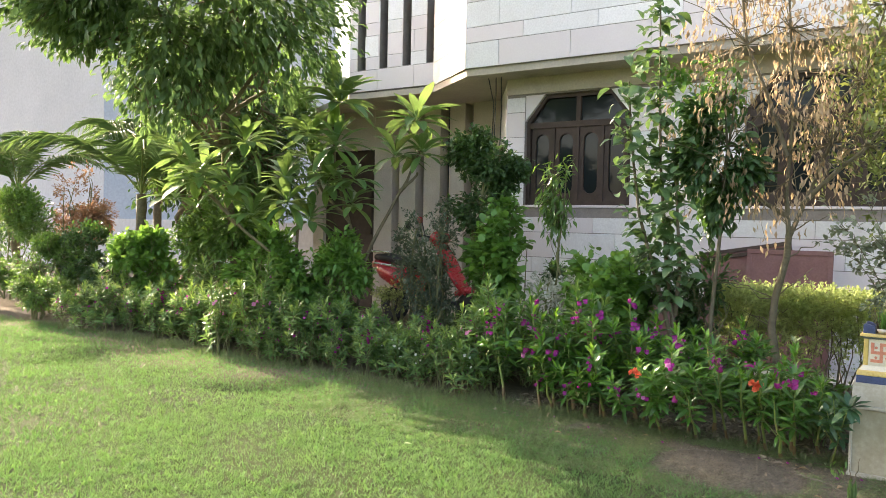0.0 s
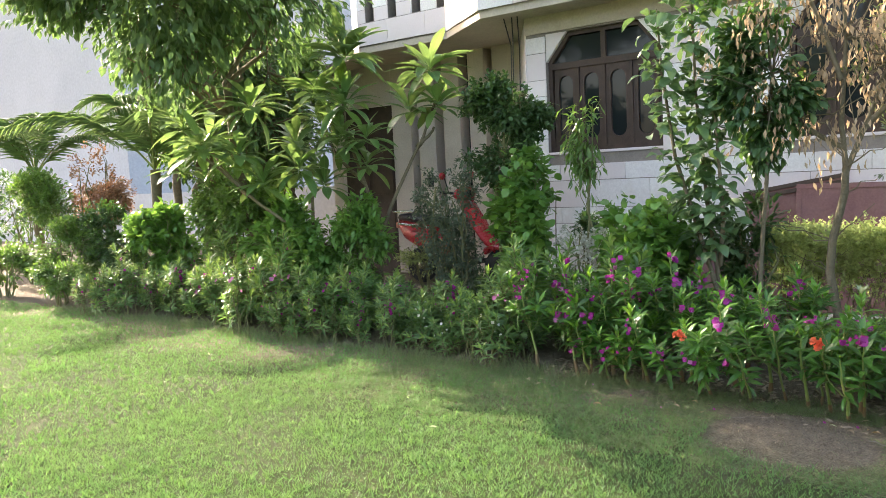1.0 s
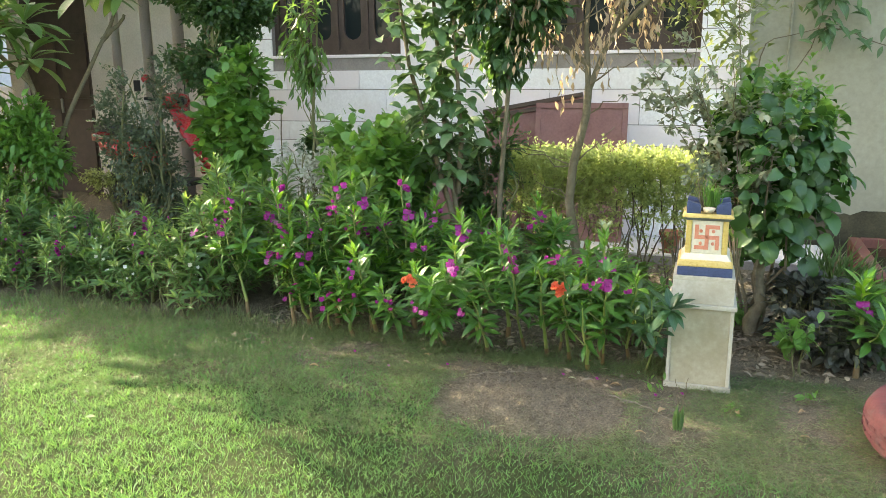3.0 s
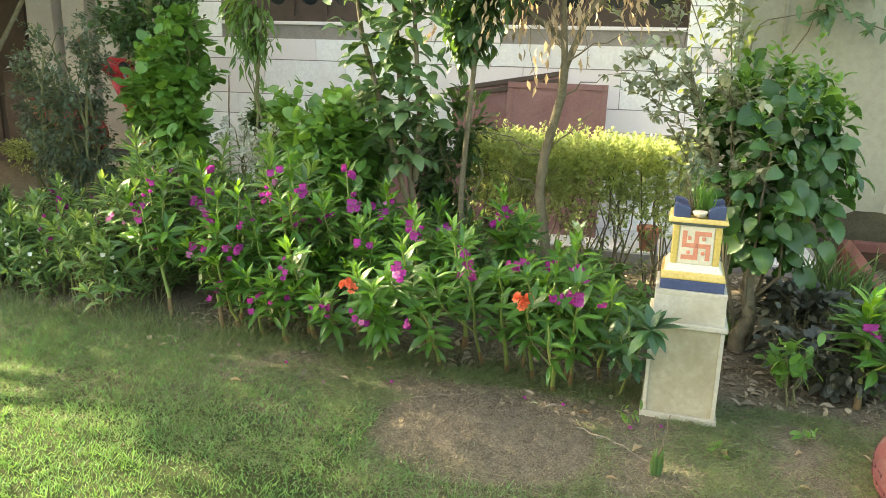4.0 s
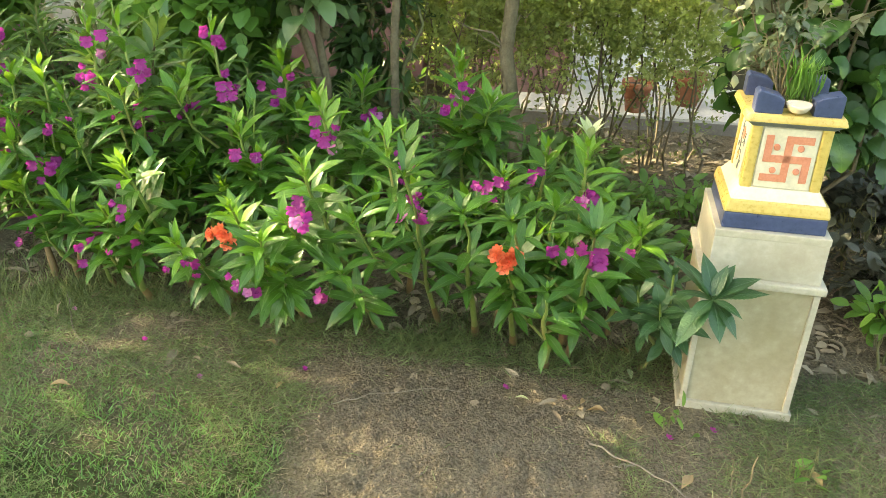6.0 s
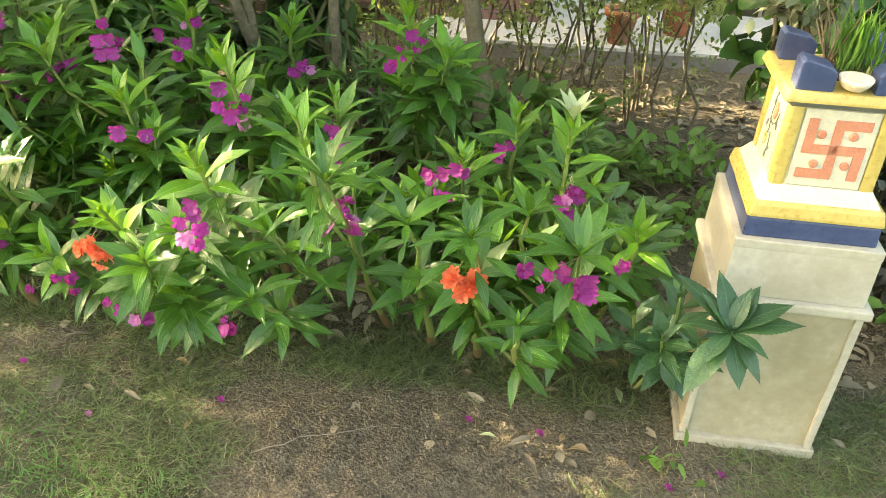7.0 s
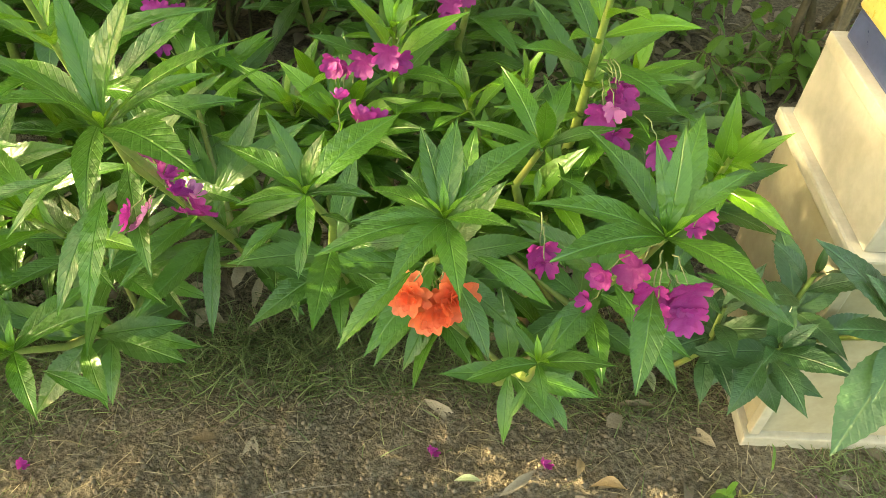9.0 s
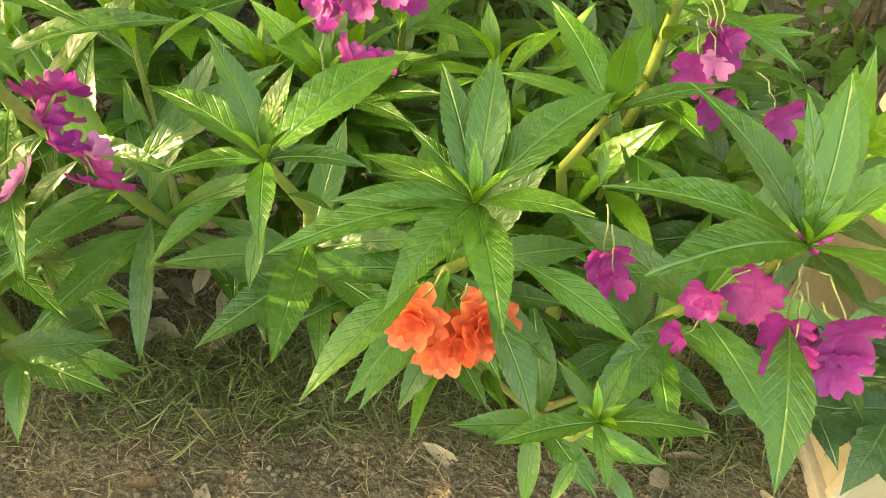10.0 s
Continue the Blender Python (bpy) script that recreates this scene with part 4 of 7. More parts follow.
def build_pond():
    ob = thing("pond_tank", "brick-red painted garden tank with dark still water", "pond", (0.80, 6.95, 0), turn=-3)
    w, d, h = 2.3, 1.8, 0.24
    part("tank_wall", boxes((0, 0, 0, 0.09, d, h), bevel=0.01), M_PONDRED, ob)
    part("tank_wall", boxes((w - 0.09, 0, 0, w, d, h), bevel=0.01), M_PONDRED, ob)
    part("tank_wall", boxes((0.092, 0, 0, w - 0.092, 0.09, h - 0.003), bevel=0.01), M_PONDRED, ob)
    part("tank_wall", boxes((0.092, d - 0.09, 0, w - 0.092, d, h + 0.003), bevel=0.01), M_PONDRED, ob)
    part("water", boxes((0.092, 0.092, 0, w - 0.092, d - 0.092, 0.17)), M_WATER, ob, "dark murky green water")
    for k in range(16):
        x, y, r = rng.uniform(0.2, w - 0.3), rng.uniform(0.2, d - 0.2), rng.uniform(0.04, 0.08)
        pts = [(r * math.cos(a), r * math.sin(a)) for a in np.linspace(0.25, 6.03, 14)] + [(0, 0)]
        pad = part("lily_pad", prism(pts, 0.004, "z"), M_BROAD, None, "", pose(0.8 + x, 6.95 + y, 0.172 + 0.0003 * k, 0, 0, rng.uniform(0, 360)))
        tagged(pad, "small round green leaf floating on the pond", "lily pad", "leaves floating on the pond")


build_pond()

# ---- balsam flower bed ----
rng = np.random.default_rng(21)
BALSAM_SHAPES = leaf_set("leaf", 7, length=1.0, width=0.29, rows=31, fold=0.2, droop=0.16, teeth=0.036, wave=0.03)
BALSAM = {k: with_mat(BALSAM_SHAPES, m) for k, m in (("mid", M_BALSAM), ("top", M_BALSAM_TOP), ("dark", M_BALSAM_DARK), ("pale", M_BALSAM_PALE))}


def petal(le, wi, seed, rows=6, cols=7):
    """A ruffled petal along +x with a notched, two-lobed end."""
    v, f = [], []
    for i in range(rows):
        u = i / (rows - 1)
        for j in range(cols):
            c = 2 * j / (cols - 1) - 1
            w = wi / 2 * (0.16 + 0.84 * math.sin(math.pi / 2 * u ** 0.8)) * (1 - 0.18 * u ** 4)
            x = le * u * (1 - 0.20 * u * math.exp(-(c * 3) ** 2) - 0.16 * u * c ** 4)
            z = 0.16 * le * math.sin(u * 2.6) - 0.10 * le * c * c * u + 0.06 * le * u * math.sin(c * 5 + seed)
            v.append((x, w * c, z))
    for i in range(rows - 1):
        for j in range(cols - 1):
            p = i * cols + j
            f.append((p, p + 1, p + cols + 1, p + cols))
    return np.array(v), np.array(f)


def petal_rows(spec):
    """Petals joined into one flower that faces +x; each petal (turn, lean, length, width)."""
    vs, fs, k = [], [], 0
    for turn, lean, le, wi in spec:
        v, f = petal(le, wi, turn)
        m = np.array(Euler((radians(turn), 0, 0)).to_matrix() @ Euler((0, radians(-90 + lean), 0)).to_matrix())
        vs.append(v @ m.T)
        fs.append(f + k)
        k += len(v)
    return np.concatenate(vs), np.concatenate(fs)


FLOWER_SHAPES = [array_mesh("flower", *petal_rows(s)) for s in (
    [(0, 20, 0.017, 0.018), (70, 12, 0.024, 0.021), (-70, 12, 0.024, 0.021), (150, 15, 0.029, 0.027), (-150, 15, 0.029, 0.027)],
    [(10, 45, 0.015, 0.017), (85, 25, 0.022, 0.020), (-65, 30, 0.023, 0.021), (150, 35, 0.028, 0.028), (-150, 25, 0.026, 0.026), (190, 60, 0.017, 0.017)],
    [(0, 60, 0.016, 0.016), (120, 50, 0.021, 0.020), (-120, 55, 0.021, 0.020), (60, 20, 0.018, 0.016)])]
DOUBLE_SHAPE = array_mesh("flower", *petal_rows([(i * 137.5, 4 + i * 5.2, 0.032 - i * 0.0012, 0.030 - i * 0.001) for i in range(15)]))
FLOWERS = {k: with_mat(FLOWER_SHAPES, m) for k, m in (("magenta", M_MAGENTA), ("pink", M_PINK), ("white", M_WHITE_PETAL))}
FLOWERS["orange"] = with_mat([DOUBLE_SHAPE], M_ORANGE)
FLOWERS["red"] = with_mat([DOUBLE_SHAPE], M_MAGENTA)


def shoot(path, count, leaf, start, spin, tone, low=4):
    """Leaf places along a shoot: (place, direction, up, length, tone), spread at the foot, upright at the tip."""
    path = np.asarray(path, float)
    rows = []
    for i in range(count):
        t = (i + 0.5) / count
        s = start + (1 - start) * t ** 0.95
        k = s * (len(path) - 1)
        j = min(int(k), len(path) - 2)
        p = path[j] + (path[j + 1] - path[j]) * (k - j)
        axis = unit(path[j + 1] - path[j])
        a = spin + i * 2.39996 + rng.normal(0, 0.25)
        side = np.array([math.cos(a), math.sin(a), 0.0])
        side = unit(side - axis * side.dot(axis))
        el = radians(low + 34 * t + 42 * max(0, (t - 0.7) / 0.3) + rng.normal(0, 10))
        d = unit(side * math.cos(el) + axis * math.sin(el))
        le = leaf * (0.95 + 0.3 * math.sin(math.pi * t)) * rng.uniform(0.85, 1.15)
        if t > 0.8:
            le *= 1 - 0.62 * (t - 0.8) / 0.2
        tn = tone
        if tone == "mid" and t > 0.72 + rng.uniform(-0.08, 0.12):
            tn = "top"
        rows.append((p, d, unit(axis + 0.3 * np.array([0, 0, 1.0])), le, tn))
    return rows


def near_balsam(base, tips, blooms, tone="mid", leaf=0.098, label="", count=26, rosette=(), slim=0.88):
    """A balsam seen close: each leaf and flower a part. tips: (x, y, z) of each leafy shoot; blooms: (x, y, z, tone)."""
    ob = thing("balsam_plant", label or "green balsam plant with magenta flowers in the bed", "flowering plant", (base[0], base[1], 0), "balsam plants in the bed")
    base = (base[0], base[1] + (0.17 if base[1] < 5.75 and tone != "dark" else 0.0))
    ob.matrix_basis = pose(base[0], base[1], 0)
    b = np.array([base[0], base[1], 0.0])
    fork = None
    leaf, count = leaf * 1.1, int(count * (1.5 if rosette else 1.9))
    tips = list(tips)
    h = tips[0][2]
    for _ in range(2 if tone != "dark" else 0):
        a = rng.uniform(0, 6.28)
        tips.append((base[0] + 0.15 * math.cos(a), base[1] - 0.06 + 0.09 * math.sin(a), h * rng.uniform(0.6, 0.8)))
    for i, tip in enumerate(tips):
        tip = np.array(tip) - b
        if i == 0:
            path = curve_line((0, 0, -0.02), tip, 0, 0.008, 7)
            r0 = rng.uniform(0.009, 0.016) if tone != "dark" else 0.006
            fork = path
            ways = [path]
            put_mesh("stem", tubes([(path, np.linspace(r0, 0.0035, 7), 8)]), M_STEM, ob)
            put_mesh("stem_base", tubes([(path[0] + (path[1] - path[0]) * np.linspace(0, 0.9, 5)[:, None], r0 * np.array([1.35, 1.25, 1.2, 1.1, 0.95]), 8)]), M_STEM_RED, ob, "reddish brown stem foot")
            rows = shoot(path, count, leaf, 0.36 if rosette else 0.34, rng.uniform(0, 6), tone)
            if rosette:
                rows = [r for r in rows[:int(count * 0.62)] if rng.random() < 0.8]
                for q in rosette:
                    v = np.array(q) - b - tip
                    s0 = tip + (v * np.array([0.3, 0.3, 0.55]) if v[2] < -0.025 and tone != "dark" else np.zeros(3))
                    w = np.array(q) - b - s0
                    rows.append((s0 - unit(w) * 0.004, unit(w) + np.array([0, 0, 0.12]), (0, 0, 1), np.linalg.norm(w) * 1.02, tone))
                for k in range(4):
                    a = k * 1.7
                    rows.append((tip, (0.45 * math.cos(a), 0.45 * math.sin(a), 0.8), (0, 0, 1), leaf * 0.35, "top" if tone == "mid" else tone))
        else:
            s = fork[2 + i % 2]
            mid = (s + tip) / 2 + np.array([(tip - s)[0], (tip - s)[1], 0]) * 0.22
            path = np.array([s, (s + mid) / 2 * 1.0, mid, (mid + tip) / 2, tip])
            ways.append(path)
            put_mesh("branch", tubes([(path, np.linspace(0.006, 0.003, 5), 7)]), M_STEM, ob)
            rows = shoot(path, int(count * (0.75 if i < len(tips) - 2 else 0.45)), leaf * 0.95, 0.30, rng.uniform(0, 6), tone)
        for p, d, up, le, tn in rows:
            me = BALSAM[tn][rng.integers(0, 3 if rosette and i == 0 else 7)]
            put_mesh("leaf", me, None, ob, "", aim(p, d, up, (le, le * slim * rng.uniform(0.85, 1.12), le)))
    extra = []
    ways = np.concatenate([np.array([np.interp(np.linspace(0, 1, 25), np.linspace(0, 1, len(w)), w[:, j]) for j in range(3)]).T[6:] for w in ways])
    for x, y, z, tn in blooms:
        if tn == "magenta" and rng.random() < (0.25 if rosette else 0.35):
            extra.append((x + rng.normal(0, 0.022), y + rng.normal(-0.006, 0.018), z - rng.uniform(0.0, 0.05), "magenta" if rng.random() < 0.85 else "pink"))
    for x, y, z, tn in list(blooms) + extra:
        q = np.array([x, y, z]) - b
        out = unit(np.array([q[0] - fork[-1][0] + rng.normal(0, 0.02), q[1] - fork[-1][1] - 0.035, 0.01 + rng.uniform(0, 0.03)]))
        me = FLOWERS[tn][rng.integers(0, len(FLOWERS[tn]))]
        size = rng.uniform(0.72, 1.0)
        if tn == "orange":
            size *= 1.05
        put_mesh("flower", me, None, ob, tn + " flower" if tn != "magenta" else "", aim(q, out, (0, 0, 1), size))
        gap = np.linalg.norm((ways - q) * np.array([1, 1, 0.6]), axis=1)
        put_mesh("flower_stalk", tubes([(curve_line(q + unit(ways[np.argmin(gap)] - q) * min(0.042, gap.min()), q - out * 0.004, 0.006, 0.0015, 6), np.linspace(0.0011, 0.0007, 6), 4)]), M_STALK, ob)
    return ob


def around(x, y, z, n, r=0.03, tone="magenta"):
    """A loose bunch of flower places round a point."""
    return [(x + rng.normal(0, r), y + rng.normal(0, r), z + rng.normal(0, r * 0.8), tone) for _ in range(n)]


def build_near_bed():
    near_balsam((-1.05, 5.60), [(-1.05, 5.39, 0.64)], [(-1.083, 5.372, 0.548, "orange"), (-1.05, 5.365, 0.535, "orange"), (-1.035, 5.372, 0.545, "orange"), (-1.06, 5.375, 0.512, "orange")],
                label="balsam plant with double orange flowers under its leaf rosette", leaf=0.105, count=24,
                rosette=[(-1.077, 5.473, 0.69), (-1.04, 5.475, 0.70), (-1.044, 5.49, 0.685), (-0.955, 5.48, 0.675), (-0.985, 5.335, 0.68), (-1.036, 5.28, 0.64), (-1.047, 5.337, 0.655), (-1.10, 5.30, 0.64),
                         (-1.17, 5.337, 0.635), (-1.141, 5.375, 0.642), (-1.096, 5.44, 0.66), (-1.15, 5.29, 0.56), (-1.0, 5.30, 0.53), (-0.944, 5.32, 0.588), (-1.127, 5.45, 0.62)])
    near_balsam((-1.19, 5.63), [(-1.19, 5.43, 0.63)], around(-1.15, 5.575, 0.63, 3, 0.02), leaf=0.095, count=20,
                rosette=[(-1.098, 5.545, 0.65), (-1.17, 5.45, 0.70), (-1.23, 5.48, 0.70), (-1.285, 5.49, 0.645), (-1.116, 5.42, 0.64), (-1.25, 5.35, 0.605), (-1.178, 5.348, 0.628), (-1.265, 5.43, 0.61), (-1.145, 5.45, 0.568), (-1.197, 5.375, 0.558)])
    near_balsam((-1.33, 5.68), [(-1.34, 5.37, 0.75), (-1.42, 5.46, 0.84), (-1.52, 5.47, 0.56)], around(-1.355, 5.415, 0.645, 6, 0.024) + around(-1.30, 5.44, 0.61, 2, 0.015) + [(-1.35, 5.41, 0.615, "pink")], leaf=0.115, count=24,
                rosette=[(-1.195, 5.352, 0.848), (-1.463, 5.464, 0.757), (-1.22, 5.25, 0.80), (-1.31, 5.20, 0.70), (-1.48, 5.30, 0.68), (-1.30, 5.42, 0.87), (-1.37, 5.43, 0.86), (-1.44, 5.38, 0.82), (-1.25, 5.42, 0.78), (-1.36, 5.24, 0.66)], slim=0.64)
    near_balsam((-0.86, 5.56), [(-0.828, 5.395, 0.62)], around(-0.868, 5.365, 0.585, 3, 0.018) + around(-0.815, 5.355, 0.575, 3, 0.018), leaf=0.108, count=22,
                rosette=[(-0.90, 5.50, 0.675), (-0.775, 5.527, 0.676), (-0.85, 5.44, 0.71), (-0.955, 5.33, 0.645), (-0.872, 5.244, 0.56), (-0.965, 5.42, 0.64), (-0.743, 5.443, 0.674), (-0.766, 5.27, 0.66), (-0.70, 5.319, 0.57), (-0.822, 5.45, 0.72), (-0.80, 5.33, 0.56)])
    near_balsam((-0.93, 5.50), [(-0.939, 5.353, 0.459)], [], leaf=0.09, count=16, label="low bright green balsam plant without flowers",
                rosette=[(-0.855, 5.33, 0.485), (-1.02, 5.33, 0.455), (-0.972, 5.305, 0.41), (-0.935, 5.295, 0.45), (-0.91, 5.40, 0.49), (-0.975, 5.39, 0.49), (-0.90, 5.30, 0.40), (-0.96, 5.42, 0.45)])
    near_balsam((-0.64, 5.72), [(-0.50, 5.405, 0.46), (-0.63, 5.42, 0.42), (-0.69, 5.47, 0.43), (-0.60, 5.47, 0.50)], [], tone="dark", slim=1.2, leaf=0.075, count=20, label="dark green balsam leaning against the cream pedestal",
                rosette=[(-0.445, 5.475, 0.541), (-0.372, 5.45, 0.516), (-0.348, 5.42, 0.477), (-0.431, 5.338, 0.381), (-0.476, 5.325, 0.371), (-0.587, 5.305, 0.358), (-0.622, 5.477, 0.542), (-0.53, 5.49, 0.558),
                         (-0.42, 5.36, 0.43), (-0.56, 5.33, 0.43), (-0.45, 5.34, 0.46), (-0.57, 5.44, 0.53), (-0.47, 5.45, 0.55), (-0.60, 5.40, 0.47)])
    bleached = near_balsam((-0.88, 5.78), [(-0.866, 5.647, 0.80), (-0.80, 5.72, 0.60)], around(-0.845, 5.59, 0.65, 6, 0.024), leaf=0.095, count=22, label="balsam plant with sun-bleached top leaves and magenta flowers")
    for i in range(7):
        a = i * 2.4
        d = np.array([math.cos(a) * 0.55, math.sin(a) * 0.55, 0.8])
        put_mesh("leaf", BALSAM["pale"][i % 7], None, bleached, "pale bleached leaf", aim((0.014, -0.133, 0.80), d, (0, 0, 1), 0.075))
    near_balsam((-0.94, 5.72), [(-0.94, 5.535, 0.617)], around(-0.955, 5.44, 0.555, 2, 0.015), leaf=0.1, count=22,
                rosette=[(-0.985, 5.65, 0.645), (-0.90, 5.63, 0.65), (-0.85, 5.53, 0.65), (-0.862, 5.48, 0.567), (-1.03, 5.57, 0.62), (-0.945, 5.49, 0.577), (-0.945, 5.52, 0.70)])
    near_balsam((-0.72, 5.72), [(-0.70, 5.58, 0.58)], around(-0.72, 5.54, 0.50, 2, 0.012), leaf=0.098, count=22)
    near_balsam((-1.32, 6.40), [(-1.35, 6.26, 0.87), (-1.22, 6.22, 0.72)], around(-1.33, 6.17, 0.74, 5, 0.035), leaf=0.12, count=26)
    near_balsam((-1.74, 6.45), [(-1.75, 6.40, 0.75)], around(-1.72, 6.3, 0.62, 3), leaf=0.12, count=26)
    near_balsam((-1.72, 6.05), [(-1.76, 5.87, 0.82), (-1.60, 5.9, 0.66)], around(-1.72, 5.80, 0.70, 6, 0.035), leaf=0.115, count=26)
    near_balsam((-1.62, 5.70), [(-1.67, 5.47, 0.74), (-1.72, 5.44, 0.55)], around(-1.66, 5.42, 0.62, 4, 0.025), leaf=0.11, count=24)
    near_balsam((-1.90, 5.66), [(-1.88, 5.42, 0.60), (-1.761, 5.354, 0.525)], [(-1.895, 5.38, 0.525, "orange"), (-1.93, 5.385, 0.51, "orange"), (-1.87, 5.37, 0.50, "orange")], leaf=0.1, count=22, label="balsam plant with a small orange flower")
    near_balsam((-1.80, 5.60), [(-1.82, 5.42, 0.42), (-1.72, 5.42, 0.40)], around(-1.83, 5.39, 0.35, 4, 0.025), leaf=0.1, count=20)
    near_balsam((-2.10, 5.66), [(-2.12, 5.48, 0.42)], around(-2.1, 5.44, 0.33, 3), leaf=0.1, count=20)
    near_balsam((-1.55, 5.62), [(-1.531, 5.37, 0.43)], around(-1.60, 5.36, 0.36, 2, 0.02), leaf=0.1, count=16,
                rosette=[(-1.531 + 0.125 * math.cos(a), 5.37 + 0.11 * math.sin(a), 0.44 + 0.05 * math.sin(3 * a)) for a in np.arange(0.3, 6.3, 0.62)])
    near_balsam((-1.13, 5.86), [(-1.12, 5.80, 0.62), (-1.2, 5.74, 0.5)], around(-1.14, 5.74, 0.60, 4, 0.03), leaf=0.105, count=24)
    near_balsam((-1.48, 6.02), [(-1.48, 5.92, 0.70)], around(-1.48, 5.85, 0.60, 4, 0.03), leaf=0.11, count=24)
    near_balsam((-2.02, 5.95), [(-2.03, 5.82, 0.72), (-1.94, 5.8, 0.6)], around(-2.0, 5.74, 0.60, 4, 0.03), leaf=0.11, count=24)
    near_balsam((-2.32, 5.72), [(-2.33, 5.60, 0.62)], around(-2.33, 5.55, 0.52, 4, 0.03), leaf=0.11, count=22)
    near_balsam((-2.30, 6.1), [(-2.3, 6.0, 0.80)], around(-2.28, 5.95, 0.68, 4, 0.03), leaf=0.115, count=24)
    near_balsam((-2.05, 6.4), [(-2.06, 6.3, 0.85)], around(-2.03, 6.25, 0.74, 4, 0.03), leaf=0.12, count=24)
    near_balsam((-1.02, 6.15), [(-1.0, 6.08, 0.62)], around(-1.0, 6.0, 0.52, 2, 0.03), leaf=0.11, count=22)
    near_balsam((0.47, 5.92), [(0.46, 5.92, 0.56)], around(0.46, 5.84, 0.45, 4, 0.022), leaf=0.15, count=20)
    near_balsam((0.74, 6.10), [(0.72, 6.05, 0.56)], around(0.72, 5.98, 0.46, 4, 0.025), leaf=0.15, count=20)
    near_balsam((1.25, 6.45), [(1.25, 6.4, 0.6)], around(1.25, 6.3, 0.5, 3, 0.025), leaf=0.13, count=22)
    near_balsam((0.95, 6.45), [(0.95, 6.4, 0.5)], [], leaf=0.12, count=20)
    near_balsam((1.02, 6.15), [(1.0, 6.1, 0.66)], around(1.0, 6.02, 0.52, 3, 0.025), leaf=0.13, count=22)
    for x, y, h in ((-2.42, 5.60, 0.44), (-2.60, 5.66, 0.40), (-2.78, 5.68, 0.46)):
        near_balsam((x, y), [(x - 0.03, y + 0.02, h), (x + 0.10, y + 0.04, h * 0.85)], around(x, y, h * 0.72, 4, 0.03), leaf=0.105, count=13, label="low bushy balsam at the edge of the bed")
    tall = "tall balsam with bare pale green lower stem and magenta flowers"
    for foot, tips, bloom in (((-3.35, 5.92), [(-3.40, 5.97, 0.90), (-3.24, 5.93, 0.84), (-3.48, 5.9, 0.76)], (-3.38, 5.86, 0.66)),
                              ((-2.95, 5.85), [(-3.02, 5.96, 0.92), (-2.88, 5.92, 0.80)], (-2.98, 5.80, 0.50)),
                              ((-2.84, 5.86), [(-2.74, 5.90, 0.86), (-2.84, 5.82, 0.66)], (-2.76, 5.77, 0.52)),
                              ((-2.69, 5.96), [(-2.60, 6.0, 1.0), (-2.66, 5.88, 0.74)], (-2.60, 5.88, 0.78)),
                              ((-2.43, 5.92), [(-2.46, 5.97, 1.05), (-2.36, 5.88, 0.80)], (-2.42, 5.84, 0.72)),
                              ((-2.16, 6.02), [(-2.15, 6.05, 1.0), (-2.24, 5.9, 0.78)], (-2.14, 5.92, 0.80)),
                              ((-3.10, 6.12), [(-3.12, 6.14, 0.98), (-3.2, 6.08, 0.8)], (-3.12, 6.02, 0.72))):
        tips = [(x - 0.05, y, z) for x, y, z in tips] + [(foot[0] - 0.10, foot[1] - 0.06, 0.50), (foot[0] + 0.10, foot[1] - 0.02, 0.46)]
        near_balsam((foot[0] + 0.06, foot[1]), tips, around(*bloom, 5, 0.032) + around(bloom[0] + 0.05, bloom[1] + 0.02, bloom[2] + 0.16, 3, 0.03), leaf=0.118, count=14, label=tall, slim=0.8)


build_near_bed()


rng = np.random.default_rng(22)


